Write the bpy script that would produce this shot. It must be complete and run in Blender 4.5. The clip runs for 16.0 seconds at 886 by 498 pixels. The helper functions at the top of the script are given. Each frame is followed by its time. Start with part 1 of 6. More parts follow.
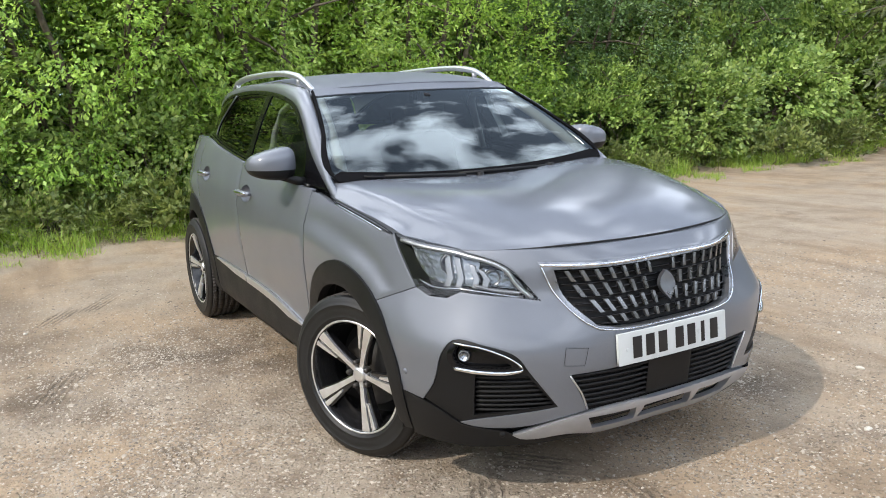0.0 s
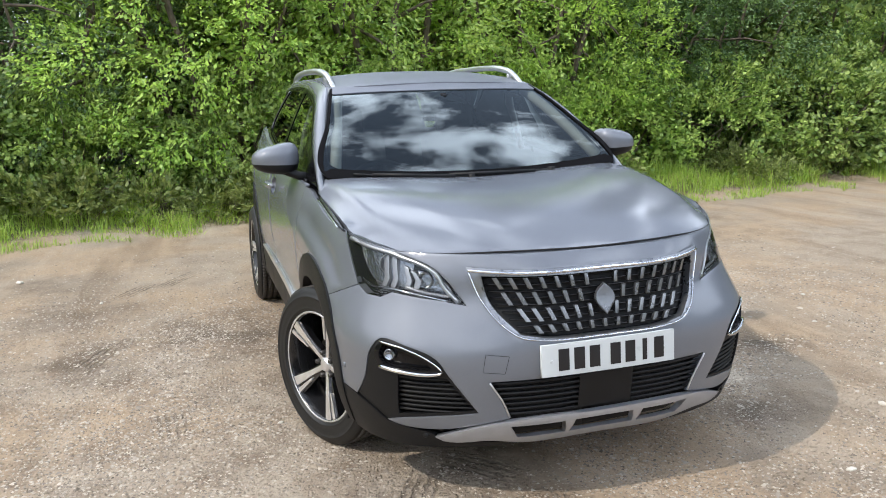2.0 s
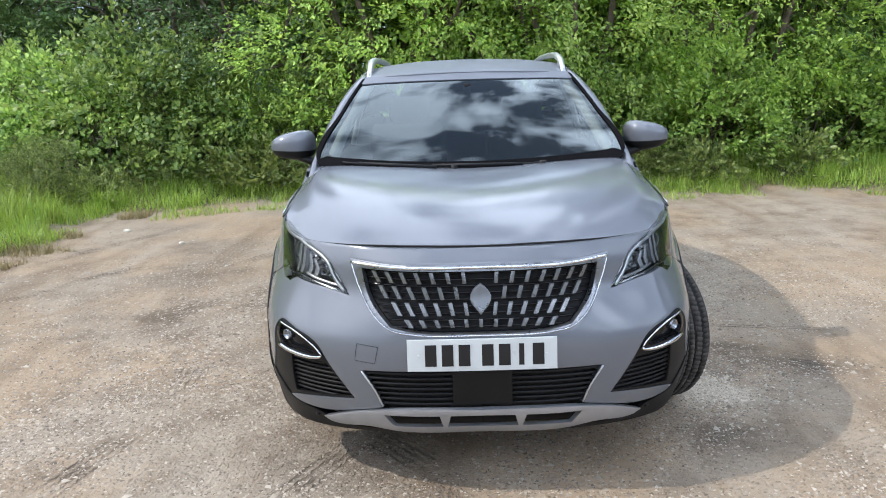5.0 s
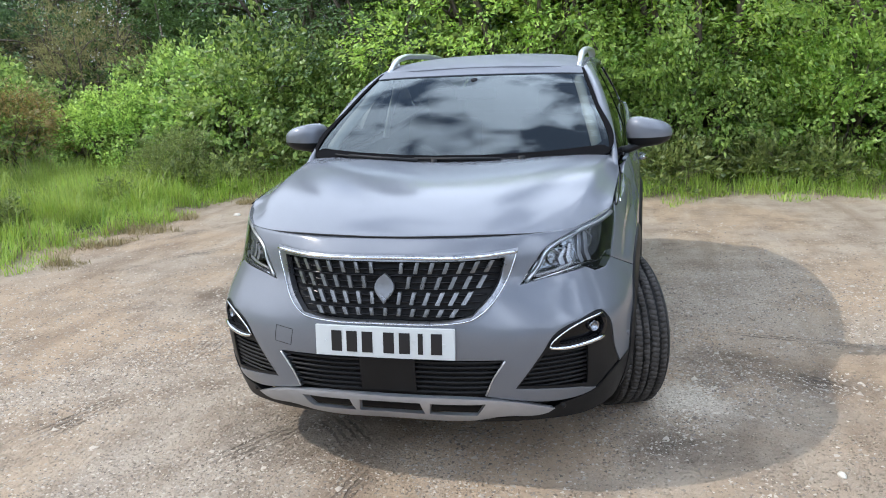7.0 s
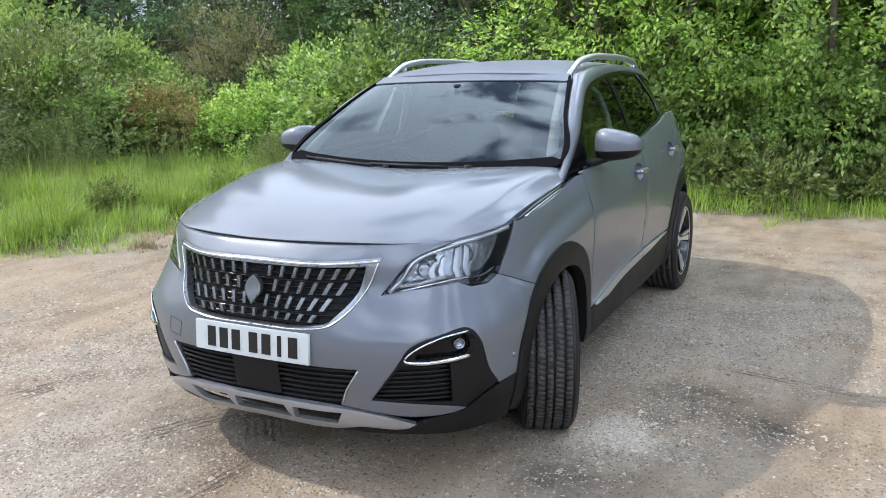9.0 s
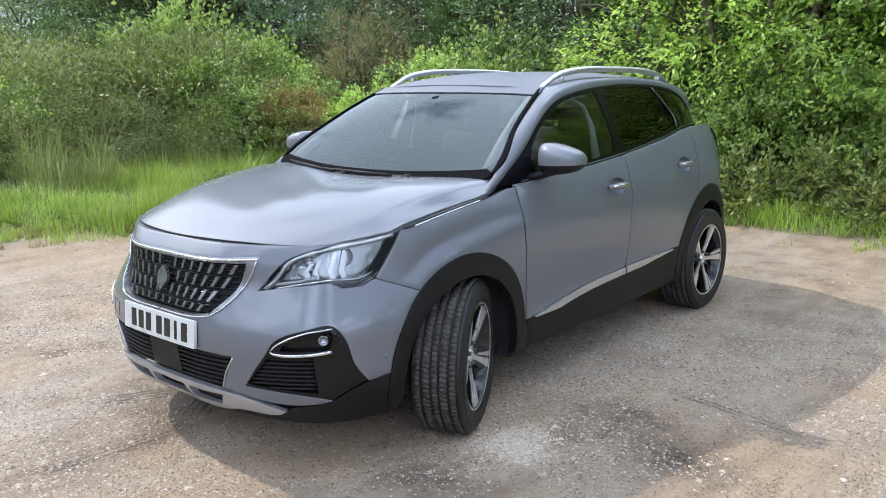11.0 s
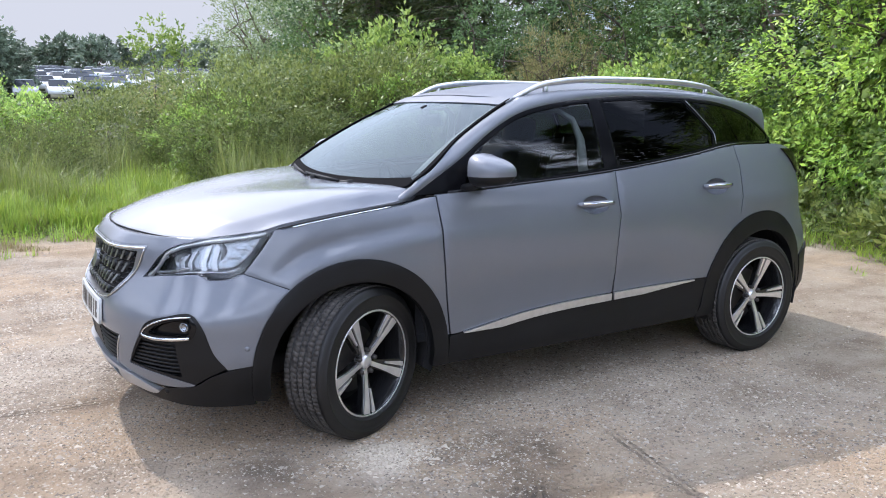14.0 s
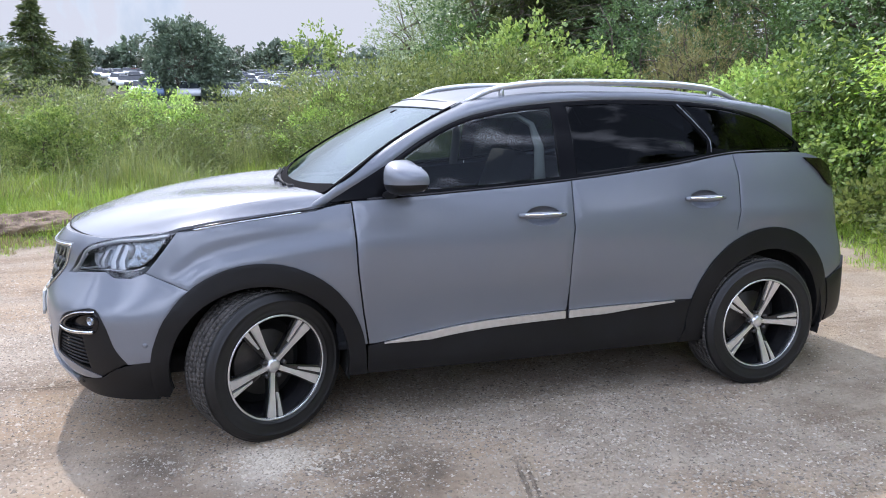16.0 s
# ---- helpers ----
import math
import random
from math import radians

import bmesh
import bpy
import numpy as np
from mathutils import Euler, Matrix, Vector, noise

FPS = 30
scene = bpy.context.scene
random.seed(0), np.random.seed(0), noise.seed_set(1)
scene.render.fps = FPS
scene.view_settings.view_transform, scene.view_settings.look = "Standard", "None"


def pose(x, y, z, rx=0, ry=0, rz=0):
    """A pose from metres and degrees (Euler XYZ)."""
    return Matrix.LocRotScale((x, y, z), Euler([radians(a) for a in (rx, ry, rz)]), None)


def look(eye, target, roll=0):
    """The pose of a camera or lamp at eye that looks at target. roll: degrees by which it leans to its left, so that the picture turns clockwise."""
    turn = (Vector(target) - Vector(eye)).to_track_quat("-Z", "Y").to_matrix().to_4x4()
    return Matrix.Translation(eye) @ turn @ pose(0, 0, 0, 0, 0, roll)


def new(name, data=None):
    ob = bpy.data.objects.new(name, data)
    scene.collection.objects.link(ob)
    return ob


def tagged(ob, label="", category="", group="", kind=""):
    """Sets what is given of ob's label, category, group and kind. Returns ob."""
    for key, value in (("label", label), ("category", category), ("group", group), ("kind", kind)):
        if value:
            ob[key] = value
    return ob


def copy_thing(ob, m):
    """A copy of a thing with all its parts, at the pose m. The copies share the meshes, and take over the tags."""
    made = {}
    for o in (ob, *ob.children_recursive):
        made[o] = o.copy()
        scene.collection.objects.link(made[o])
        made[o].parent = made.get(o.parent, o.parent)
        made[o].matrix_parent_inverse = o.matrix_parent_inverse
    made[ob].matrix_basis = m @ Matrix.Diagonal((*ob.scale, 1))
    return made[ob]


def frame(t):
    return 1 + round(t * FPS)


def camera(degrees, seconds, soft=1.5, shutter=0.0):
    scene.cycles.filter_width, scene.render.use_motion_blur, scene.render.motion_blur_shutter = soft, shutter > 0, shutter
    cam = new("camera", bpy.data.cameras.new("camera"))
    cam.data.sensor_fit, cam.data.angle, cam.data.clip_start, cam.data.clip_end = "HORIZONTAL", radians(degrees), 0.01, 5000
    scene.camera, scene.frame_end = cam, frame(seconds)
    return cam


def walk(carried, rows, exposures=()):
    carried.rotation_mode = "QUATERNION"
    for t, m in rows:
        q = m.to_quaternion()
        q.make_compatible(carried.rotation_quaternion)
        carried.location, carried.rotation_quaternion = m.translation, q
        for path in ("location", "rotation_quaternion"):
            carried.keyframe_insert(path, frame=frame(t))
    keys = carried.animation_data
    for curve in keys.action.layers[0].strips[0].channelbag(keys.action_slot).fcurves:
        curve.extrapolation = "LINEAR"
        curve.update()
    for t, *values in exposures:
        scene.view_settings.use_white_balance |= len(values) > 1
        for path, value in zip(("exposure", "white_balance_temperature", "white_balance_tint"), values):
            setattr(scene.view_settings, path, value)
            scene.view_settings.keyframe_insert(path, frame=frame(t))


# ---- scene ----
from mathutils import geometry

cam = camera(57.3, 16.0, soft=0.95)
PATH = [
    (0, (3.011, -2.062, 1.469), (1.292, -1.114, 1.084), -2.6),
    (0.5, (3.139, -1.903, 1.473), (1.382, -1.026, 1.093), -2.3),
    (1, (3.288, -1.74, 1.489), (1.492, -0.947, 1.109), -2.0),
    (1.5, (3.315, -1.551, 1.475), (1.48, -0.855, 1.089), -1.8),
    (2, (3.36, -1.373, 1.481), (1.492, -0.772, 1.093), -1.5),
    (2.5, (3.483, -1.175, 1.483), (1.585, -0.682, 1.086), -1.6),
    (3, (3.562, -0.991, 1.486), (1.641, -0.612, 1.076), -1.7),
    (3.5, (3.531, -0.786, 1.47), (1.594, -0.515, 1.052), -1.7),
    (4, (3.557, -0.569, 1.488), (1.61, -0.395, 1.067), -1.6),
    (6.5, (3.676, 0.664, 1.531), (1.757, 0.3, 1.101), -2.2),
    (7, (3.595, 0.877, 1.5), (1.697, 0.411, 1.072), -2.1),
    (7.5, (3.46, 1.131, 1.497), (1.591, 0.559, 1.072), -2.2),
    (8, (3.401, 1.424, 1.513), (1.569, 0.744, 1.088), -2.2),
    (8.5, (3.332, 1.697, 1.497), (1.539, 0.915, 1.082), -1.8),
    (9, (3.175, 1.918, 1.487), (1.428, 1.035, 1.077), -1.1),
    (11.5, (2.521, 3.159, 1.534), (1.09, 1.821, 1.132), -0.3),
    (12, (2.32, 3.287, 1.529), (0.966, 1.87, 1.13), -0.2),
    (12.5, (2.124, 3.454, 1.527), (0.845, 1.965, 1.142), -0.2),
    (13, (1.926, 3.713, 1.551), (0.738, 2.152, 1.161), 0.2),
    (13.5, (1.703, 3.873, 1.493), (0.601, 2.245, 1.125), 0.1),
    (14, (1.44, 4.0, 1.481), (0.429, 2.312, 1.122), 0.3),
    (14.5, (1.167, 4.17, 1.508), (0.256, 2.429, 1.138), 0.5),
    (15, (0.86, 4.253, 1.462), (0.056, 2.455, 1.115), 0.1),
    (15.5, (0.578, 4.27, 1.471), (-0.13, 2.432, 1.122), 0.1),
    (16, (0.268, 4.403, 1.507), (-0.321, 2.526, 1.147), 0.1),
]
walk(cam, [(t, look(eye, target, roll)) for t, eye, target, roll in PATH],
     [(0, -0.26, 6650, 11), (4, -0.30, 6300, 11), (8, -0.24, 6150, 11), (12, -0.11, 6200, 14), (16, -0.03, 6050, 18)])

# ---- light: broken cloud, sun from the driver's side of the car ----
SUN_WAY = Vector((0.16, -0.95, 1.0)).normalized()
world = bpy.data.worlds.new("sky")
scene.world = world
world.use_nodes = True
wn, wl = world.node_tree.nodes, world.node_tree.links
wn.clear()
w_out = wn.new("ShaderNodeOutputWorld")
w_bg = wn.new("ShaderNodeBackground")
w_sky = wn.new("ShaderNodeTexSky")
w_sky.sky_type = "NISHITA"
w_sky.sun_disc = False
w_sky.sun_elevation = math.asin(SUN_WAY.z)
w_sky.sun_rotation = math.atan2(SUN_WAY.x, SUN_WAY.y)
w_sky.air_density, w_sky.dust_density = 1.0, 0.3
w_co = wn.new("ShaderNodeTexCoord")
w_map = wn.new("ShaderNodeMapping")
w_map.inputs["Scale"].default_value = (3.8, 3.8, 1.8)
w_map.inputs["Location"].default_value = (0.9, 0.35, 0.0)
w_noise = wn.new("ShaderNodeTexNoise")
w_noise.inputs["Scale"].default_value = 1.0
w_noise.inputs["Detail"].default_value = 7.0
w_noise.inputs["Roughness"].default_value = 0.56
w_noise.inputs["Distortion"].default_value = 0.25
w_ramp = wn.new("ShaderNodeValToRGB")
w_ramp.color_ramp.elements[0].position, w_ramp.color_ramp.elements[1].position = 0.45, 0.545
w_ramp.color_ramp.elements[0].color = (0.07, 0.07, 0.07, 1)
w_mix = wn.new("ShaderNodeMix")
w_mix.data_type = "RGBA"
w_up = wn.new("ShaderNodeSeparateXYZ")
w_high = wn.new("ShaderNodeMapRange")
w_high.interpolation_type = "SMOOTHSTEP"
w_high.inputs["From Min"].default_value, w_high.inputs["From Max"].default_value = 0.11, 0.32
w_cloud = wn.new("ShaderNodeMix")
w_cloud.data_type = "RGBA"
w_cloud.inputs["A"].default_value, w_cloud.inputs["B"].default_value = (2.25, 2.8, 3.7, 1), (14.5, 16.0, 18.4, 1)
w_haze = wn.new("ShaderNodeMapRange")
w_haze.interpolation_type = "SMOOTHSTEP"
for k, v in zip(("From Min", "From Max", "To Min", "To Max"), (0.02, 0.6, 0.9, 0.0)):
    w_haze.inputs[k].default_value = v
w_most = wn.new("ShaderNodeMath")
w_most.operation = "MAXIMUM"
wl.new(w_co.outputs["Generated"], w_map.inputs["Vector"])
wl.new(w_map.outputs["Vector"], w_noise.inputs["Vector"])
w_bank = wn.new("ShaderNodeMath")
w_bank.operation = "MULTIPLY_ADD"
w_bank.inputs[1].default_value = -0.12
wl.new(w_noise.outputs["Fac"], w_bank.inputs[2])
wl.new(w_bank.outputs["Value"], w_ramp.inputs["Fac"])
wl.new(w_co.outputs["Generated"], w_up.inputs["Vector"])
wl.new(w_up.outputs["Y"], w_bank.inputs[0])
wl.new(w_up.outputs["Z"], w_high.inputs["Value"])
wl.new(w_up.outputs["Z"], w_haze.inputs["Value"])
w_low = wn.new("ShaderNodeMix")
w_low.data_type = "RGBA"
w_low.inputs["A"].default_value, w_low.inputs["B"].default_value = (3.3, 4.2, 5.3, 1), (6.2, 6.5, 6.9, 1)
wl.new(w_ramp.outputs["Color"], w_low.inputs["Factor"])
w_front = wn.new("ShaderNodeMapRange")
w_front.interpolation_type = "SMOOTHSTEP"
for k, v in zip(("From Min", "From Max", "To Min", "To Max"), (-0.8, 0.8, 0.86, 2.8)):
    w_front.inputs[k].default_value = v
w_lit = wn.new("ShaderNodeVectorMath")
w_lit.operation = "SCALE"
wl.new(w_up.outputs["Y"], w_front.inputs["Value"])
wl.new(w_low.outputs["Result"], w_cloud.inputs["A"])
wl.new(w_cloud.outputs["Result"], w_lit.inputs[0])
wl.new(w_front.outputs["Result"], w_lit.inputs["Scale"])
wl.new(w_lit.outputs["Vector"], w_mix.inputs["B"])
wl.new(w_high.outputs["Result"], w_cloud.inputs["Factor"])
wl.new(w_ramp.outputs["Color"], w_most.inputs[0])
wl.new(w_haze.outputs["Result"], w_most.inputs[1])
wl.new(w_most.outputs["Value"], w_mix.inputs["Factor"])
wl.new(w_sky.outputs["Color"], w_mix.inputs["A"])
wl.new(w_mix.outputs["Result"], w_bg.inputs["Color"])
w_bg.inputs["Strength"].default_value = 0.135
wl.new(w_bg.outputs["Background"], w_out.inputs["Surface"])

sun = new("sun", bpy.data.lights.new("sun", "SUN"))
sun.data.energy, sun.data.angle, sun.data.color = 3.3, radians(0.6), (1.0, 0.93, 0.83)
sun.matrix_world = look(SUN_WAY * 30, (0, 0, 0))

# ---- materials ----


def material(name, color, rough=0.5, metal=0.0, coat=0.0, vary=0.0, scale=20.0, bump=0.0, bump_scale=200.0, spec=0.5, detail=5.0, dist=0.003):
    m = bpy.data.materials.new(name)
    m.use_nodes = True
    n, l = m.node_tree.nodes, m.node_tree.links
    p = n["Principled BSDF"]
    p.inputs["Base Color"].default_value = (*color, 1)
    p.inputs["Roughness"].default_value = rough
    p.inputs["Metallic"].default_value = metal
    p.inputs["Coat Weight"].default_value = coat
    p.inputs["Coat Roughness"].default_value = 0.03
    p.inputs["Specular IOR Level"].default_value = spec
    co = n.new("ShaderNodeTexCoord")
    if vary:
        tex = n.new("ShaderNodeTexNoise")
        tex.inputs["Scale"].default_value, tex.inputs["Detail"].default_value = scale, detail
        l.new(co.outputs["Object"], tex.inputs["Vector"])
        ramp = n.new("ShaderNodeMapRange")
        ramp.inputs["From Min"].default_value, ramp.inputs["From Max"].default_value = 0.3, 0.7
        ramp.inputs["To Min"].default_value, ramp.inputs["To Max"].default_value = 1 - vary, 1 + vary
        l.new(tex.outputs["Fac"], ramp.inputs["Value"])
        mul = n.new("ShaderNodeVectorMath")
        mul.operation = "SCALE"
        mul.inputs[0].default_value = color
        l.new(ramp.outputs["Result"], mul.inputs["Scale"])
        l.new(mul.outputs["Vector"], p.inputs["Base Color"])
        rr = n.new("ShaderNodeMapRange")
        rr.inputs["To Min"].default_value, rr.inputs["To Max"].default_value = max(rough - 0.12, 0.02), min(rough + 0.12, 1)
        l.new(tex.outputs["Fac"], rr.inputs["Value"])
        l.new(rr.outputs["Result"], p.inputs["Roughness"])
    if bump:
        tex2 = n.new("ShaderNodeTexNoise")
        tex2.inputs["Scale"].default_value, tex2.inputs["Detail"].default_value = bump_scale, 4
        l.new(co.outputs["Object"], tex2.inputs["Vector"])
        bp = n.new("ShaderNodeBump")
        bp.inputs["Strength"].default_value, bp.inputs["Distance"].default_value = bump, dist
        l.new(tex2.outputs["Fac"], bp.inputs["Height"])
        l.new(bp.outputs["Normal"], p.inputs["Normal"])
    return m


def paint_material():
    """Metallic grey lacquer: flakes under a clear coat, with a thin film of dust."""
    m = material("metallic_grey_paint", (0.187, 0.203, 0.234), 0.6, 0.62, 1.0)
    n, l = m.node_tree.nodes, m.node_tree.links
    p, co = n["Principled BSDF"], n["Texture Coordinate"]
    p.inputs["Coat Roughness"].default_value = 0.13
    flake = n.new("ShaderNodeTexVoronoi")
    flake.inputs["Scale"].default_value = 900
    l.new(co.outputs["Object"], flake.inputs["Vector"])
    dust = n.new("ShaderNodeTexNoise")
    dust.inputs["Scale"].default_value, dust.inputs["Detail"].default_value = 4.0, 6
    l.new(co.outputs["Object"], dust.inputs["Vector"])
    a = n.new("ShaderNodeMapRange")
    a.inputs["To Min"].default_value, a.inputs["To Max"].default_value = 0.93, 1.07
    l.new(flake.outputs["Color"], a.inputs["Value"])
    b = n.new("ShaderNodeMapRange")
    b.inputs["From Min"].default_value, b.inputs["From Max"].default_value = 0.3, 0.7
    b.inputs["To Min"].default_value, b.inputs["To Max"].default_value = 0.57, 0.66
    l.new(dust.outputs["Fac"], b.inputs["Value"])
    l.new(b.outputs["Result"], p.inputs["Roughness"])
    s = n.new("ShaderNodeVectorMath")
    s.operation = "SCALE"
    s.inputs[0].default_value = (0.187, 0.203, 0.234)
    l.new(a.outputs["Result"], s.inputs["Scale"])
    l.new(s.outputs["Vector"], p.inputs["Base Color"])
    return m


def glass_material(name, tint, gloss_rough=0.0, ior=1.5, gloss=(1, 1, 1)):
    """A thin pane: a tinted see-through layer and a mirror layer by Fresnel."""
    m = bpy.data.materials.new(name)
    m.use_nodes = True
    n, l = m.node_tree.nodes, m.node_tree.links
    n.clear()
    out = n.new("ShaderNodeOutputMaterial")
    tr, gl, mix, fr = n.new("ShaderNodeBsdfTransparent"), n.new("ShaderNodeBsdfGlossy"), n.new("ShaderNodeMixShader"), n.new("ShaderNodeFresnel")
    tr.inputs["Color"].default_value = (*tint, 1)
    gl.inputs["Roughness"].default_value = gloss_rough
    gl.inputs["Color"].default_value = (*gloss, 1)
    fr.inputs["IOR"].default_value = ior
    l.new(fr.outputs["Fac"], mix.inputs["Fac"])
    l.new(tr.outputs["BSDF"], mix.inputs[1])
    l.new(gl.outputs["BSDF"], mix.inputs[2])
    l.new(mix.outputs["Shader"], out.inputs["Surface"])
    return m


PAINT = paint_material()
ROOF_PAINT = paint_material()
ROOF_PAINT.name = "dusty_grey_roof_paint"
ROOF_PAINT.node_tree.nodes["Principled BSDF"].inputs["Coat Weight"].default_value = 0.3
ROOF_PAINT.node_tree.nodes["Principled BSDF"].inputs["Coat Roughness"].default_value = 0.3
SEAL = material("matt_black_seal", (0.006, 0.006, 0.007), 0.95, spec=0.08, vary=0.2, scale=20)
BLACK_PLASTIC = material("black_grained_plastic", (0.0075, 0.0077, 0.0085), 0.5, vary=0.25, scale=6, bump=0.25, bump_scale=900, dist=0.0006, spec=0.3)
PILLAR_BLACK = material("black_pillar_film", (0.005, 0.005, 0.006), 0.16, spec=0.1)
LAMP_TUB = material("lamp_housing_grey", (0.055, 0.058, 0.064), 0.22, 0.5)
GLOSS_BLACK = material("gloss_black", (0.006, 0.006, 0.007), 0.12, spec=0.28)
DARK_CAVITY = material("dark_cavity", (0.012, 0.012, 0.013), 0.8, vary=0.2)
SATIN_DARK = material("satin_grey_metal", (0.27, 0.28, 0.30), 0.3, 0.85, vary=0.08, scale=30)
CHROME = material("chrome", (0.72, 0.73, 0.75), 0.09, 1.0, vary=0.06, scale=15)
GRILLE_TAB = material("grille_tab_metal", (0.24, 0.245, 0.25), 0.3, 0.85, vary=0.1, scale=60)
LAMP_FACET = material("lamp_reflector", (0.31, 0.33, 0.36), 0.2, 0.92, bump=0.8, bump_scale=60, dist=0.006)
LAMP_WHITE = material("pale_light_guide", (0.40, 0.41, 0.43), 0.25, 0.6)
SKID_SILVER = material("silver_painted_plastic", (0.42, 0.43, 0.455), 0.38, 0.5, coat=0.3, vary=0.06, scale=20)
SATIN = material("satin_silver", (0.64, 0.65, 0.66), 0.34, 0.85, vary=0.08, scale=30)
ALLOY = material("machined_alloy", (0.82, 0.82, 0.83), 0.36, 0.85, vary=0.07, scale=25)
ALLOY_DARK = material("black_alloy_paint", (0.012, 0.012, 0.013), 0.22, coat=0.4, vary=0.2, scale=10)
RUBBER = material("tyre_rubber", (0.009, 0.009, 0.0092), 0.55, vary=0.35, scale=14, bump=0.3, bump_scale=250, dist=0.001)
RUBBER_DUSTY = material("dusty_tread_rubber", (0.058, 0.053, 0.048), 0.9, vary=0.45, scale=22, bump=0.5, bump_scale=160, dist=0.002)
WINDSCREEN = glass_material("windscreen_glass", (0.46, 0.55, 0.55), 0.0, 1.86, (0.88, 0.98, 1.0))
SIDE_GLASS = glass_material("side_glass", (0.38, 0.44, 0.43), 0.0, 1.45)
PRIVACY = glass_material("privacy_glass", (0.03, 0.034, 0.037), 0.0, 1.27)
LENS = glass_material("lamp_lens", (0.93, 0.95, 0.96), 0.0, 1.45)
SEAT = material("dark_seat_fabric", (0.03, 0.031, 0.035), 0.85, vary=0.3, scale=40, bump=0.4, bump_scale=400, dist=0.001)
TRIM_LIGHT = material("pale_cabin_trim", (0.42, 0.42, 0.41), 0.7, vary=0.05)
DASH = material("dark_dashboard_plastic", (0.018, 0.019, 0.022), 0.85, vary=0.2, spec=0.15)
PLATE_WHITE = material("plate_white", (0.60, 0.63, 0.63), 0.3, vary=0.04, scale=12)
PLATE_BLACK = material("plate_black", (0.012, 0.012, 0.014), 0.35)
DISC = material("brake_disc_iron", (0.09, 0.085, 0.08), 0.5, 0.7, vary=0.15, scale=40)
TAIL_RED = material("smoked_tail_lamp", (0.007, 0.003, 0.003), 0.1, spec=0.4)
# ---- shaping tools ----


def hermite(xs, ys, x, sharp=()):
    """Smooth curve through (xs, ys), evaluated at x; ys may hold rows of vectors."""
    xs, ys, x = np.asarray(xs, float), np.asarray(ys, float), np.asarray(x, float)
    if ys.ndim == 1:
        return hermite(xs, ys[:, None], x, sharp)[..., 0]
    k = len(xs)
    slope = (ys[1:] - ys[:-1]) / (xs[1:] - xs[:-1])[:, None]
    i = np.clip(np.searchsorted(xs, x, side="right") - 1, 0, k - 2)
    left, right = np.empty_like(slope), np.empty_like(slope)
    for j in range(k - 1):
        left[j] = slope[j] if j == 0 or j in sharp else (slope[j] + slope[j - 1]) / 2
        right[j] = slope[j] if j == k - 2 or j + 1 in sharp else (slope[j] + slope[j + 1]) / 2
    h = (xs[i + 1] - xs[i])
    t = np.clip((x - xs[i]) / h, 0, 1)[..., None]
    h = h[..., None]
    return ((2 * t**3 - 3 * t**2 + 1) * ys[i] + (t**3 - 2 * t**2 + t) * h * left[i]
            + (-2 * t**3 + 3 * t**2) * ys[i + 1] + (t**3 - t**2) * h * right[i])


def spline(points, step=0.02, closed=False, sharp=()):
    """Points at about equal steps on a smooth curve through the control points; sharp names the corners."""
    p = np.asarray(points, float)
    if closed:
        p = np.vstack([p, p[:1]])
        sharp = set(sharp) | ({len(p) - 1} if 0 in sharp else set())
    d = np.linalg.norm(np.diff(p, axis=0), axis=1)
    s = np.concatenate([[0], np.cumsum(d)])
    out = []
    for a in range(len(p) - 1):
        k = max(1, int(round(d[a] / step)))
        out.append(s[a] + (s[a + 1] - s[a]) * np.arange(k) / k)
    if not closed:
        out.append([s[-1]])
    return hermite(s, p, np.concatenate(out), sharp)


def inside(poly, pts):
    x, y = pts[:, 0], pts[:, 1]
    hit = np.zeros(len(pts), bool)
    a, b = poly, np.roll(poly, -1, axis=0)
    for (x0, y0), (x1, y1) in zip(a, b):
        if y0 != y1:
            cross = ((y0 > y) != (y1 > y)) & (x < (x1 - x0) * (y - y0) / (y1 - y0) + x0)
            hit ^= cross
    return hit


def finish(name, bm, mats, parent=None, label="", smooth=True):
    mesh = bpy.data.meshes.new(name)
    for f in bm.faces:
        f.smooth = smooth
    bm.to_mesh(mesh)
    bm.free()
    for m in mats if isinstance(mats, (list, tuple)) else [mats]:
        mesh.materials.append(m)
    ob = new(name, mesh)
    ob.parent = parent
    if label:
        tagged(ob, label)
    return ob


part = finish


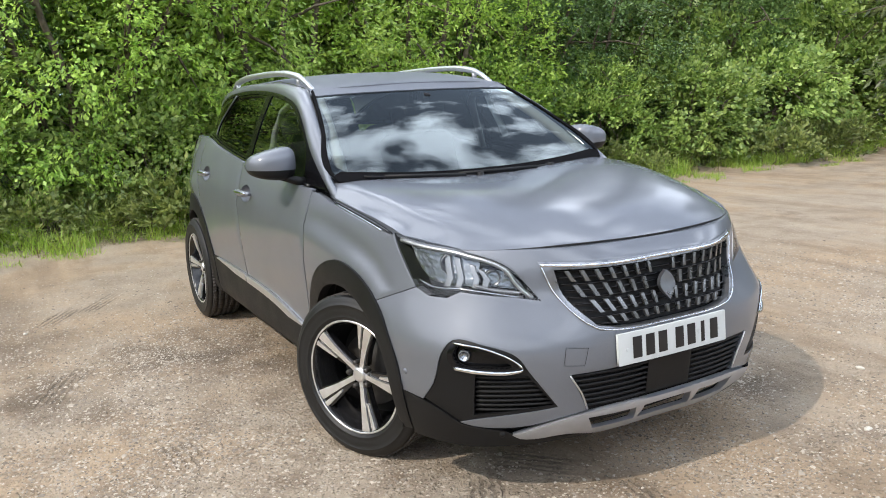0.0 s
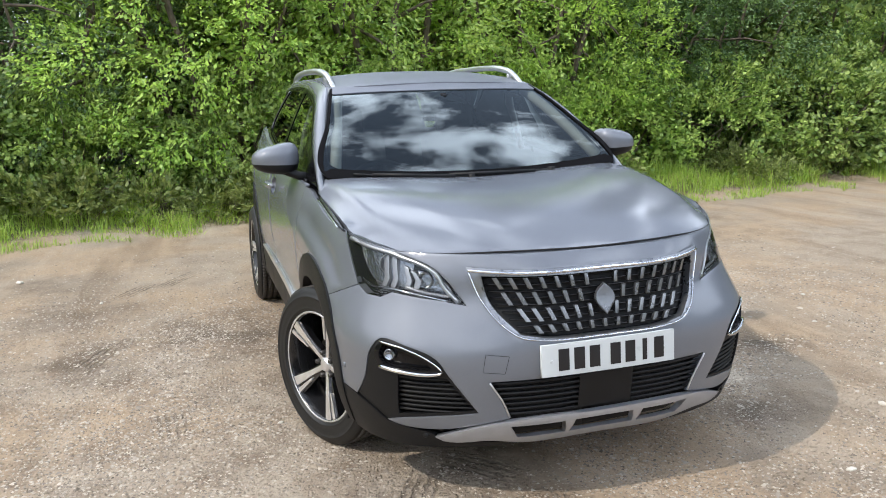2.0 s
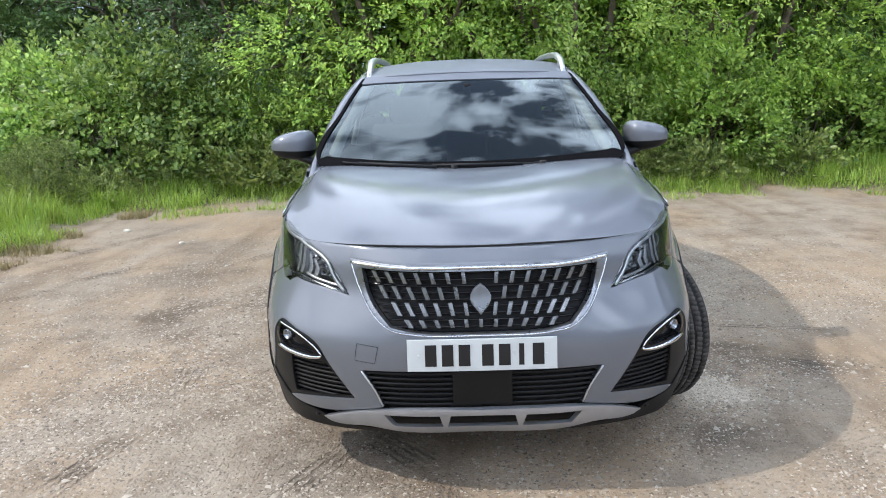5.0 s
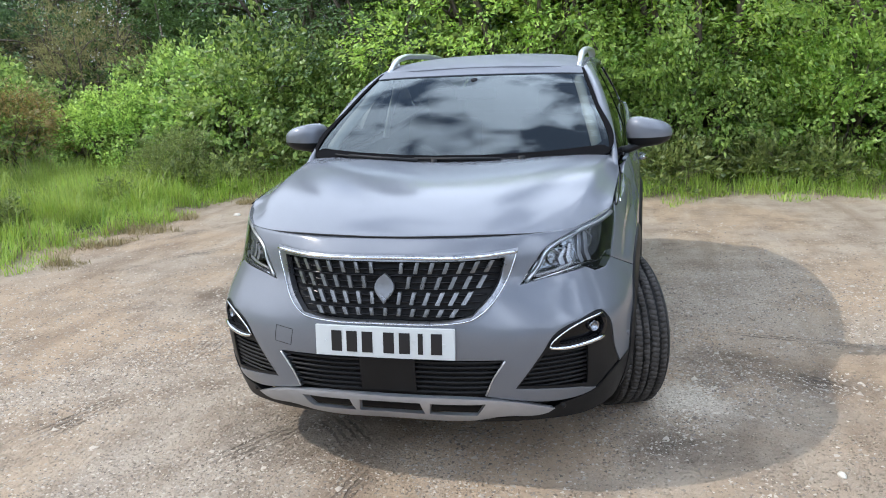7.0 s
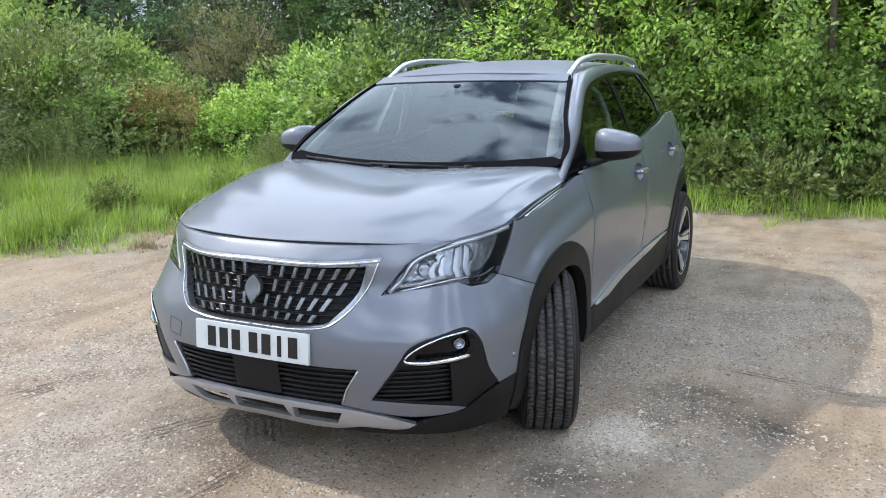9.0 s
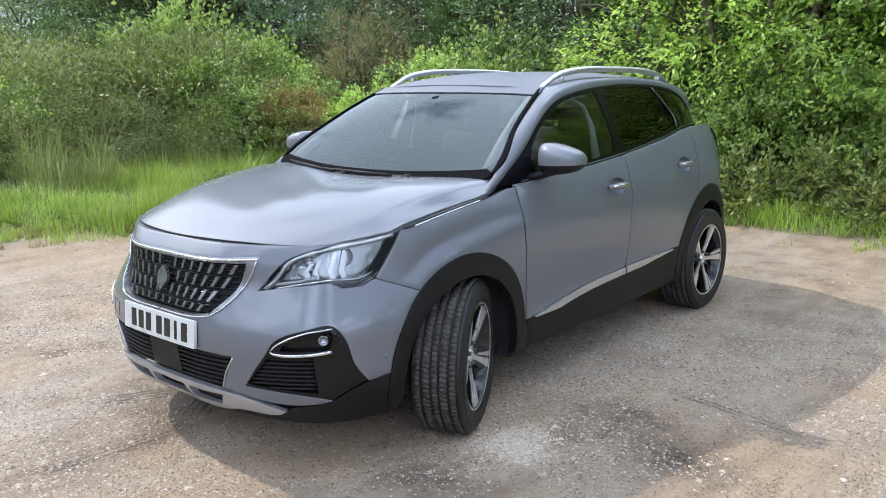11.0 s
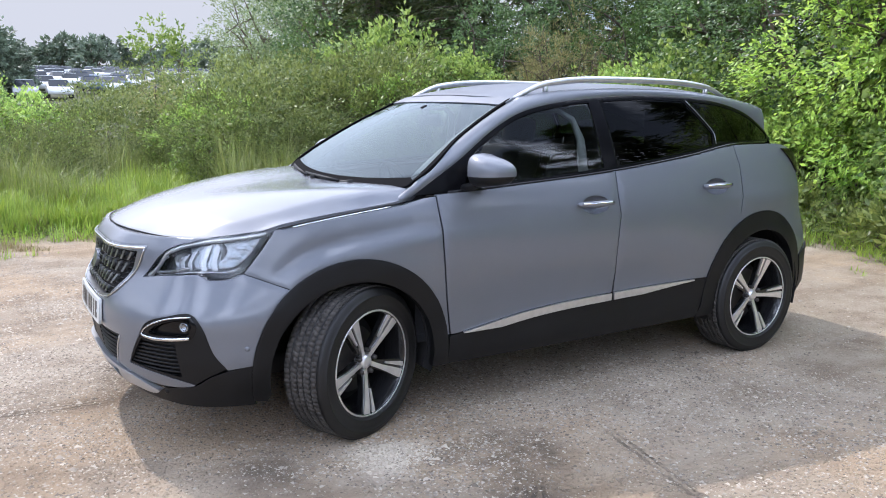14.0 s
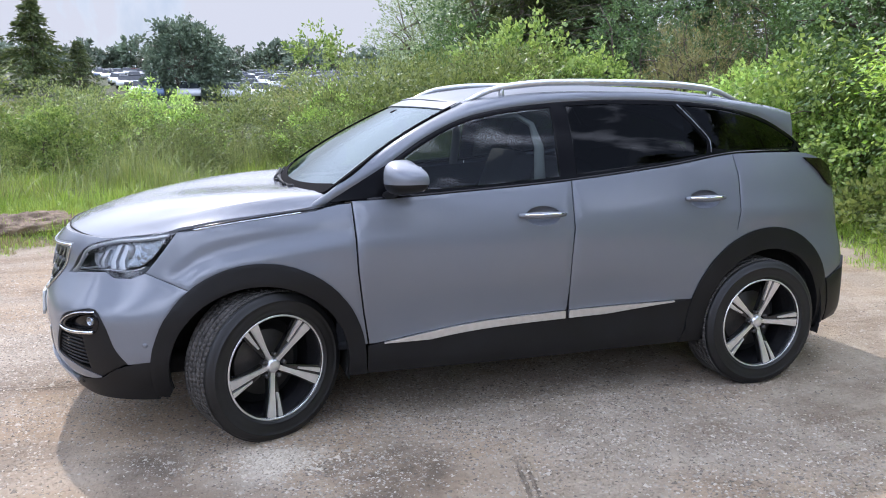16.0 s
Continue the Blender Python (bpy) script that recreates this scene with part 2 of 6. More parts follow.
def sheet(bm, outline, surf, holes=(), step=0.03, off=0.0, depth=0.02, edge=0.004, both=False, mat=0):
    """A panel cut from a curved surface: surf(u, v, off) gives its places. The rim turns inwards by depth. both: with its mirror image."""
    rings = [np.asarray(outline, float)] + [np.asarray(h, float) for h in holes]

    def keep(q):
        ok = inside(rings[0], q)
        for h in rings[1:]:
            ok &= ~inside(h, q)
        return ok

    def clear(q, gap):
        far = np.full(len(q), 9.0)
        for r in rings:
            a, b = r, np.roll(r, -1, axis=0)
            for p0, p1 in zip(a, b):
                e = p1 - p0
                t = np.clip(((q - p0) @ e) / max(e @ e, 1e-12), 0, 1)
                far = np.minimum(far, np.linalg.norm(q - p0 - t[:, None] * e, axis=1))
        return far > gap

    lo, hi = rings[0].min(0), rings[0].max(0)
    gx, gy = np.meshgrid(np.arange(lo[0] + step / 2, hi[0], step), np.arange(lo[1] + step / 2, hi[1], step))
    gx = gx + (np.arange(gx.shape[0]) % 2)[:, None] * step / 2
    grid = np.stack([gx.ravel(), gy.ravel()], 1)
    grid = grid[keep(grid)]
    grid = grid[clear(grid, max(step * 0.45, edge * 1.6))] if len(grid) else grid
    inset = []
    for r in rings:
        t = np.roll(r, -1, axis=0) - np.roll(r, 1, axis=0)
        nrm = np.stack([-t[:, 1], t[:, 0]], 1) / np.maximum(np.linalg.norm(t, axis=1), 1e-9)[:, None]
        area = np.sum(r[:, 0] * np.roll(r[:, 1], -1) - np.roll(r[:, 0], -1) * r[:, 1])
        sign = (1 if area > 0 else -1) * (1 if r is rings[0] else -1)
        inset.append(r + sign * nrm * edge)
        inset.append(r + sign * nrm * edge * 2.4)
    inset = np.vstack(inset)
    inset = inset[keep(inset)]
    inset = inset[clear(inset, edge * 0.8)]
    verts, edges = [], []
    for r in rings:
        n0 = len(verts)
        verts += [tuple(p) for p in r]
        edges += [(n0 + i, n0 + (i + 1) % len(r)) for i in range(len(r))]
    nb = len(verts)
    verts += [tuple(p) for p in inset] + [tuple(p) for p in grid]
    co, ed, faces, orig, _, _ = geometry.delaunay_2d_cdt([Vector(v) for v in verts], edges, [], 0, 1e-6)
    q = np.array([tuple(c) for c in co])
    rim = np.array([any(o < nb for o in os) for os in orig])
    offs = np.where(rim, off - edge * 0.2, off)
    pos = surf(q[:, 0], q[:, 1], offs)
    tri = np.array([f for f in faces if len(f) == 3])
    tri = tri[keep(q[tri].mean(1))]
    size = np.linalg.norm(np.cross(pos[tri[:, 1]] - pos[tri[:, 0]], pos[tri[:, 2]] - pos[tri[:, 0]]), axis=1)
    big = tri[int(np.argmax(size))]
    mid = q[big].mean(0)[:, None]
    away = (surf(mid[0], mid[1], np.array([off + 0.01])) - surf(mid[0], mid[1], np.array([off])))[0]
    if np.cross(pos[big[1]] - pos[big[0]], pos[big[2]] - pos[big[0]]) @ away < 0:
        tri = tri[:, ::-1]
    for flip in ((1, -1) if both else (1,)):
        m = np.array([1, flip, 1])
        vs = [bm.verts.new(p * m) for p in pos]
        made = []
        for t in tri:
            f = bm.faces.new([vs[i] for i in (t if flip > 0 else t[::-1])])
            f.material_index = mat
            made.append(f)
        if depth:
            at = {}
            for i, os in enumerate(orig):
                for o in os:
                    at[o] = i
            n0 = 0
            for r in rings:
                low = surf(r[:, 0], r[:, 1], np.full(len(r), off - depth))
                lv = [bm.verts.new(p * m) for p in low]
                for i in range(len(r)):
                    j = (i + 1) % len(r)
                    a, b = vs[at[n0 + i]], vs[at[n0 + j]]
                    e = bm.edges.get((a, b))
                    if e is None or a is b:
                        continue
                    e.smooth = False
                    f = e.link_faces[0]
                    ahead = next(c.vert for c in f.loops if c.edge is e) is a
                    k = bm.faces.new((b, a, lv[i], lv[j]) if ahead else (a, b, lv[j], lv[i]))
                    k.material_index = mat
                n0 += len(r)
    stray = [v for v in bm.verts if not v.link_faces]
    bmesh.ops.delete(bm, geom=stray, context="VERTS")


def panel(name, outline, surf, mats, parent, label="", **kw):
    bm = bmesh.new()
    sheet(bm, outline, surf, **kw)
    return finish(name, bm, mats, parent, label)


def tube(bm, pts, radius, sides=8, ends=True, flat=1.0, mat=0):
    """A swept rod; radius may change along it, flat squeezes it in height."""
    pts = [Vector(p) for p in pts]
    radii = [float(r) for r in radius] if isinstance(radius, (list, tuple, np.ndarray)) else [float(radius)] * len(pts)
    rings = []
    for i, p in enumerate(pts):
        d = (pts[min(i + 1, len(pts) - 1)] - pts[max(i - 1, 0)]).normalized()
        side = d.cross(Vector((0, 0, 1)))
        side = side.normalized() if side.length > 1e-4 else Vector((1, 0, 0))
        up = side.cross(d).normalized()
        rings.append([bm.verts.new(p + radii[i] * (math.cos(a) * side + flat * math.sin(a) * up)) for a in [2 * math.pi * k / sides for k in range(sides)]])
    for a, b in zip(rings, rings[1:]):
        for k in range(sides):
            f = bm.faces.new((a[k], a[(k + 1) % sides], b[(k + 1) % sides], b[k]))
            f.material_index = mat
    if ends:
        bm.faces.new(rings[0][::-1]).material_index = mat
        bm.faces.new(rings[-1]).material_index = mat


def box(bm, centre, size, turn=None, bevel=0.0, mat=0):
    """A block with rounded edges."""
    m = Matrix.Translation(centre) @ (turn.to_4x4() if turn is not None else Matrix.Identity(4)) @ Matrix.Diagonal((*size, 1))
    got = bmesh.ops.create_cube(bm, size=1.0, matrix=m)
    if bevel:
        es = list({e for v in got["verts"] for e in v.link_edges})
        bmesh.ops.bevel(bm, geom=es, offset=bevel, segments=2, profile=0.6, affect="EDGES")
    if mat:
        for v in got["verts"]:
            if v.is_valid:
                for f in v.link_faces:
                    f.material_index = mat


def lathe(bm, profile, sides=48, mat=0, close=False):
    """Turns (radius, y) pairs round the y axis."""
    rings = []
    for r, y in profile:
        rings.append([bm.verts.new((r * math.cos(2 * math.pi * k / sides), y, r * math.sin(2 * math.pi * k / sides))) for k in range(sides)])
    pairs = list(zip(rings, rings[1:])) + ([(rings[-1], rings[0])] if close else [])
    for a, b in pairs:
        for k in range(sides):
            f = bm.faces.new((a[k], b[k], b[(k + 1) % sides], a[(k + 1) % sides]))
            f.material_index = mat
    return rings


def thing(name, label, category, group="", kind=""):
    ob = new(name)
    ob.empty_display_size = 0.2
    return tagged(ob, label, category, group, kind)


def node(name, parent, label=""):
    """A part that is only made of its own pieces."""
    ob = new(name)
    ob.parent = parent
    ob.empty_display_size = 0.1
    return tagged(ob, label)
# ---- the car: nose towards +x, front axle at x = 0, its left side at +y ----
FRONT_X, REAR_X, HUB_Z = 0.0, -2.665, 0.335

_ref = spline([(0.945, -0.26), (0.95, 0.0), (0.945, 0.26), (0.905, 0.44), (0.83, 0.60), (0.735, 0.725), (0.62, 0.80), (0.484, 0.848), (0.25, 0.878),
               (-0.45, 0.882), (-1.5, 0.885), (-2.3, 0.882), (-2.75, 0.87), (-3.05, 0.82), (-3.28, 0.72), (-3.43, 0.54), (-3.5, 0.30), (-3.52, 0.0), (-3.5, -0.3)], 0.002)
_first, _last = int(np.argmin(np.abs(_ref[:300, 1]))), len(_ref) - 300 + int(np.argmin(np.abs(_ref[-300:, 1])))
_ref = _ref[_first:_last + 1]
_ref[0, 1] = _ref[-1, 1] = 0.0


def blur(a, sigma, axis=0, ends="edge"):
    """Gaussian smoothing along one axis, sigma in samples."""
    k = int(4 * sigma)
    w = np.exp(-0.5 * (np.arange(-k, k + 1) / sigma) ** 2)
    w /= w.sum()
    a = np.moveaxis(np.asarray(a, float), axis, 0)
    p = np.pad(a, [(k, k)] + [(0, 0)] * (a.ndim - 1), mode=ends)
    out = sum(w[j] * p[j:j + len(a)] for j in range(2 * k + 1))
    return np.moveaxis(out, 0, axis)


_whole = np.vstack([_ref[1:][::-1] * (1, -1), _ref, _ref[:-1][::-1] * (1, -1)])
_whole = blur(_whole, 18)
_ref = _whole[len(_ref) - 1:2 * len(_ref) - 1]
_ref[0, 1] = _ref[-1, 1] = 0.0
REF_S = np.concatenate([[0], np.cumsum(np.linalg.norm(np.diff(_ref, axis=0), axis=1))])
_tan = np.gradient(_ref, axis=0)
_tan[0] = (0, 1)
_tan /= np.linalg.norm(_tan, axis=1)[:, None]
REF_N = np.stack([_tan[:, 1], -_tan[:, 0]], 1)


def near(x, y):
    """The place along the plan curve that lies nearest to (x, y)."""
    return REF_S[np.argmin(np.hypot(_ref[:, 0] - x, _ref[:, 1] - y))]


def P(x, y, z):
    return (near(x, y), z)


def Q(x, z, y=0.86):
    """A place on the flank."""
    return (near(x, y), z)


# upright sections of the body, as set-backs from the plan curve at rising heights
LEVEL = np.array([0.2, 0.3, 0.4, 0.5, 0.6, 0.68, 0.76, 0.86, 0.95, 1.05, 1.15, 1.25])
SECTION = [
    (near(0.95, 0), (-.12, -.035, -.012, 0, 0, -.014, -.034, -.058, -.15, -.30, -.45, -.6)),
    (near(0.94, 0.3), (-.115, -.035, -.012, 0, 0, -.02, -.05, -.068, -.15, -.30, -.45, -.6)),
    (near(0.89, 0.47), (-.10, -.035, -.012, 0, -.004, -.045, -.09, -.102, -.15, -.28, -.4, -.5)),
    (near(0.70, 0.755), (-.07, -.035, -.01, 0, 0, -.04, -.08, -.115, -.16, -.25, -.35, -.45)),
    (near(0.48, 0.85), (-.06, -.02, 0, 0, 0, -.03, -.07, -.09, -.11, -.16, -.22, -.3)),
    (near(0.28, 0.875), (-.06, -.02, 0, 0, 0, -.006, -.025, -.05, -.072, -.11, -.16, -.22)),
    (near(0.0, 0.88), (-.06, -.02, 0, 0, 0, 0, -.004, -.026, -.05, -.09, -.14, -.2)),
    (near(-0.25, 0.88), (-.06, -.024, -.014, -.01, -.006, 0, 0, -.016, -.042, -.094, -.145, -.2)),
    (near(-0.45, 0.88), (-.06, -.028, -.028, -.022, -.012, -.004, 0, -.004, -.018, -.05, -.10, -.15)),
    (near(-1.0, 0.88), (-.06, -.026, -.028, -.026, -.014, -.004, 0, -.002, -.014, -.042, -.085, -.13)),
    (near(-1.8, 0.88), (-.06, -.026, -.026, -.022, -.012, -.002, 0, 0, -.01, -.036, -.07, -.11)),
    (near(-2.3, 0.88), (-.06, -.022, -.012, -.006, 0, 0, 0, -.004, -.012, -.034, -.062, -.10)),
    (near(-2.8, 0.86), (-.06, -.02, 0, 0, 0, 0, -.01, -.018, -.026, -.045, -.075, -.12)),
    (near(-3.28, 0.72), (-.05, -.01, 0, 0, 0, -.01, -.03, -.05, -.06, -.08, -.11, -.15)),
    (near(-3.52, 0), (-.05, -.01, 0, 0, 0, -.01, -.03, -.05, -.06, -.08, -.11, -.15)),
]
GRID_S, GRID_Z = np.arange(0, REF_S[-1] + 0.02, 0.01), np.arange(0.2, 1.2501, 0.005)
_rows = hermite(LEVEL, np.array([b for _, b in SECTION], float).T, GRID_Z)
SETBACK = hermite([a for a, _ in SECTION], _rows.T, GRID_S)
SETBACK = blur(blur(SETBACK, 8.0, 0, "reflect"), 3.0, 1)


def body(s, z, off=0.0):
    """The skin of the lower body: s runs round the car from the middle of the nose (negative: its right side), z is the height."""
    s, z = np.asarray(s, float), np.asarray(z, float)
    side, a = np.where(s < 0, -1.0, 1.0), np.abs(s)
    fs, fz = np.clip(a / 0.01, 0, len(GRID_S) - 1.001), np.clip((z - 0.2) / 0.005, 0, len(GRID_Z) - 1.001)
    i, j = fs.astype(int), fz.astype(int)
    fs, fz = fs - i, fz - j
    d = (SETBACK[i, j] * (1 - fs) * (1 - fz) + SETBACK[i + 1, j] * fs * (1 - fz) + SETBACK[i, j + 1] * (1 - fs) * fz + SETBACK[i + 1, j + 1] * fs * fz)
    x = np.interp(a, REF_S, _ref[:, 0])
    y = np.interp(a, REF_S, _ref[:, 1])
    nx, ny = np.interp(a, REF_S, REF_N[:, 0]), np.interp(a, REF_S, REF_N[:, 1])
    # crease over the front wing, fading into the door, and a haunch over the rear wheel
    ridge = np.interp(-x, [-0.48, -0.42, -0.35, -0.25, -0.15, 0.0, 0.3, 0.6], [0.58, 0.66, 0.75, 0.82, 0.855, 0.885, 0.92, 0.925])
    fade = np.clip((0.44 - x) / 0.2, 0, 1) * np.clip((x + 1.0) / 0.7, 0, 1) ** 1.5 * (np.abs(y) > 0.6)
    lift = (0.007 * np.exp(-((z - ridge + 0.055) / 0.04) ** 2) - 0.009 * np.exp(-((z - ridge - 0.012) / 0.034) ** 2)) * fade
    fade = np.exp(-((x + 2.75) / 0.4) ** 2) * (np.abs(y) > 0.6)
    lift = lift + 0.014 * np.exp(-((z - 0.93) / 0.06) ** 2) * fade
    d = d + off + lift
    return np.stack([x + nx * d, side * (y + ny * d), z + 0 * d], 1)


def edge_height(x):
    """The line where the bonnet's flank meets the wing."""
    return hermite([-0.36, -0.30, -0.15, 0.1, 0.33, 0.5], [1.053, 1.045, 1.027, 0.998, 0.966, 0.94], np.clip(x, -0.36, 0.5))


def bonnet(x, y, off=0.0):
    x, y = np.asarray(x, float), np.abs(np.asarray(y, float)) * 1.0
    lead = 0.838 - 0.238 * (y / 0.66) ** 2.5
    u = np.maximum(lead - x, -0.02)
    z = 0.917 + 0.164 * (1 - np.exp(-u / 0.33))

    def soft(t):
        t = np.clip(t, 0, 1)
        return t * t * (3 - 2 * t)
    crease = 0.60 + 0.085 * soft(u / 0.3) + 0.055 * soft((u - 0.2) / 0.8)
    z = z + 0.030 * soft(u / 0.75) * soft(y / 0.72) - 0.010 * (y / 0.74) ** 2
    rear = soft((0.45 - x) / 0.15)
    drop = np.maximum(z - edge_height(x), 0.0) * rear + 0.028 * soft(u / 0.15) * (1 - rear)
    return z - drop * np.clip((y - crease) / (0.787 - crease), 0, 1.0) ** 1.25 + off


def bonnet_at(x, y, off=0.0):
    return np.stack([np.asarray(x, float), np.asarray(y, float), bonnet(x, y, off)], 1)


def screen(y, v, off=0.0):
    """The windscreen: y across, v from its foot (0) to its head (1)."""
    y, v = np.asarray(y, float), np.asarray(v, float)
    w = 0.76 + (0.585 - 0.76) * v
    k = (y / w) ** 2
    bow = 0.028 * 4 * v * (1 - v)
    x = -0.20 - 0.75 * v - (0.13 - 0.05 * v) * k + bow * 0.5 + off * 0.5
    z = 1.052 + 0.452 * v + (0.045 - 0.055 * v) * k + bow * 0.85 + off * 0.85
    return np.stack([x, y, z], 1)


def flank_glass(x, z, off=0.0):
    """The side of the cabin above the waist."""
    x, z = np.asarray(x, float), np.asarray(z, float)
    h = np.clip((z - 1.05) / 0.47, -0.2, 1.1)
    y = 0.815 - 0.13 * h - 0.075 * h * h
    y = y - 0.24 * np.clip((-2.25 - x) / 0.9, 0, 2) ** 2 - 0.035 * np.clip((x + 0.9) / 0.6, 0, 1) ** 2
    return np.stack([x, y + off * 0.9, z + off * 0.35], 1)


def roof(x, y, off=0.0):
    x, y = np.asarray(x, float), np.asarray(y, float)
    z = hermite([-3.2, -2.9, -2.4, -1.8, -1.3, -0.93, -0.8], [1.425, 1.503, 1.572, 1.593, 1.576, 1.514, 1.47], x)
    z = z - 0.045 * (np.abs(y) / 0.6) ** 2.6
    return np.stack([x, y, z + off], 1)


def mirror(pts):
    """A half outline from the middle, and its mirror image, as one ring."""
    pts = np.asarray(pts, float)
    other = pts[::-1] * (-1, 1)
    keep = np.abs(other[:, 0]) > 1e-4
    return np.vstack([pts, other[keep]])


def arc(cx, cz, rx, rz, a0, a1, k=14):
    return [Q(cx + rx * math.cos(radians(a)), cz + rz * math.sin(radians(a)), 0.875) for a in np.linspace(a0, a1, k)]


car = thing("parked_car", "metallic grey crossover car standing on gravel, front wheels turned", "car")

# -- corners that several panels share --
LAMP_TIP, LAMP_LOW, LAMP_SPUR, LAMP_HEEL = P(.788, .462, .742), P(.69, .64, .768), P(.60, .73, .752), P(.47, .785, .775)
LAMP_BACK, LAMP_TOP, LAMP_BROW = P(.325, .80, .956), P(.605, .665, .914), P(.715, .55, .862)
LAMP = [LAMP_TIP, P(.75, .56, .757), LAMP_LOW, P(.64, .70, .775), LAMP_SPUR, P(.53, .765, .752), LAMP_HEEL, P(.42, .80, .84), LAMP_BACK, P(.45, .755, .938), LAMP_TOP, LAMP_BROW]
GR_TIP, GR_LOW = P(.785, .465, .874), P(.925, .33, .645)
FOG_OUT, FOG_MID, FOG_IN = P(.685, .765, .624), P(.828, .592, .572), P(.848, .556, .514)
SG_IN = P(.884, .462, .376)

lamp_ring = spline(LAMP, 0.015, True, (0, 2, 3, 4, 5, 8))
half = [(0, .914), P(.79, .40, .914)] + [LAMP_TOP]
half = list(spline(half, 0.03))[:-1]
lower = spline([LAMP_TOP, LAMP_BROW, LAMP_TIP, P(.75, .56, .757), LAMP_LOW, P(.64, .70, .775), LAMP_SPUR, P(.53, .765, .752), LAMP_HEEL], 0.015, False, (2, 4, 5, 6, 7))
half += list(lower)
half += arc(FRONT_X, HUB_Z, .475, .475, 51, 8)
half += list(spline([P(.56, .825, .388), P(.613, .808, .46), P(.65, .788, .575), FOG_OUT, P(.765, .684, .612), FOG_MID, FOG_IN, SG_IN], 0.02, False, (0, 6)))
half += list(spline([SG_IN, P(.82, .62, .356), P(.75, .715, .338), P(.69, .757, .320)], 0.02))[1:]
half += list(spline([P(.69, .757, .316), P(.735, .725, .306), P(.83, .60, .304), P(.90, .44, .335), P(.92, .36, .352)], 0.02))
half += list(spline([P(.92, .36, .352), P(.909, .425, .494)], 0.03))[1:]
half += list(spline([P(.909, .425, .494), P(.94, .25, .497), (0, .498)], 0.03))[1:]
grille_out = mirror(spline([(0, .864), P(.88, .30, .864), GR_TIP, P(.845, .44, .77), GR_LOW, P(.94, .24, .628), (0, .622)], 0.025, False, (2,)))
fascia = panel("bumper_cover", mirror(half), body, PAINT, car, "grey painted front bumper skin", holes=[grille_out], step=0.028, depth=0.03)

# -- grille --
grille_in = mirror(spline([(0, .842), P(.88, .30, .844), P(.825, .425, .845), P(.86, .408, .76), P(.925, .318, .652), P(.937, .22, .636), (0, .630)], 0.025, False, (2, 4)))
grille = panel("grille", grille_in, lambda s, z, off=0.0: body(s, z, off - 0.035), DARK_CAVITY, car, "black radiator grille with bright tabs", step=0.05, depth=0.0)
panel("frame", grille_out, body, SATIN_DARK, grille, "satin grey grille surround with chrome edge", holes=[grille_in], step=0.03, off=0.002, depth=0.03, edge=0.006)
top_edge = mirror(spline([(0, .861), P(.88, .30, .861), P(.79, .46, .869)], 0.02))
top_edge = top_edge[np.argsort(top_edge[:, 0])]
bm = bmesh.new()
tube(bm, body(top_edge[:, 0], top_edge[:, 1] - 0.006, np.full(len(top_edge), 0.004)), 0.0062, 8)
part("chrome_edge", bm, CHROME, grille, "chrome upper edge")
for side in (-1, 1):
    low_run = spline([P(.79, .46, .866), P(.847, .437, .77), P(.925, .328, .648), P(.94, .24, .631), (0, .625)], 0.02)
    bm = bmesh.new()
    tube(bm, body(low_run[:, 0] * side, low_run[:, 1], np.full(len(low_run), 0.003)), 0.0030, 6)
    part("chrome_edge", bm, CHROME, grille, "thin chrome lower edge")


def grille_half(z):
    """How far the opening reaches to the side at a height."""
    return float(np.interp(z, [.636, .657, .76, .845], [near(.935, .25), near(.922, .312), near(.86, .405), near(.825, .425)])) - 0.004


for zc in np.linspace(0.652, 0.835, 9):
    bm = bmesh.new()
    ss = np.linspace(-grille_half(zc), grille_half(zc), 31)
    tube(bm, body(ss, np.full(31, zc), -0.020), 0.0052, 6, flat=0.7)
    part("bar", bm, GLOSS_BLACK, grille)
for zc, tall, count in ((0.818, 0.038, 15), (0.766, 0.042, 14), (0.712, 0.042, 13), (0.664, 0.026, 11)):
    for k in range(count):
        f = (k - (count - 1) / 2) / ((count - 1) / 2)
        reach = grille_half(zc - tall / 2) - 0.03
        if abs(f) < 0.10 and zc > 0.68:
            continue
        bm = bmesh.new()
        mid = f * reach
        wide, lean = 0.0060 + 0.0030 * abs(f), -0.030 * f * tall / 0.042
        q = np.array([(mid - wide + lean, zc - tall / 2), (mid + wide + lean, zc - tall / 2), (mid + wide, zc + tall / 2), (mid - wide, zc + tall / 2)])
        sheet(bm, q, body, step=0.05, off=-0.008, depth=0.012, edge=0.0015)
        part("tab", bm, GRILLE_TAB, grille)
bm = bmesh.new()
badge = [(0, .803), (.026, .780), (.036, .750), (0, .697), (-.036, .750), (-.026, .780)]
sheet(bm, spline(badge, 0.008, True, (0, 3)), body, step=0.02, off=0.012, depth=0.016, edge=0.003)
part("badge", bm, SATIN_DARK, grille, "plain chrome emblem")
# lid over the towing eye
run = spline([(near(.93, .37) - .005, .583), (near(.93, .37) + .075, .592), (near(.93, .37) + .085, .530), (near(.93, .37) + .010, .522)], 0.012, True, (0, 1, 2, 3))
bm = bmesh.new()
side = run * (-1, 1)
tube(bm, np.vstack([body(side[:, 0], side[:, 1], np.full(len(side), 0.0005)), body(side[:1, 0], side[:1, 1], np.full(1, 0.0005))]), 0.0008, 5, ends=False)
part("towing_lid_seam", bm, DARK_CAVITY, car)

# -- number plate, with plain bars for its characters --
def plate_at(u, v, off=0.0):
    u, v = np.asarray(u, float), np.asarray(v, float)
    return np.stack([0.968 + 0 * u - 0.07 * (v - 0.56) - 0.09 * u * u + off, u, v], 1)


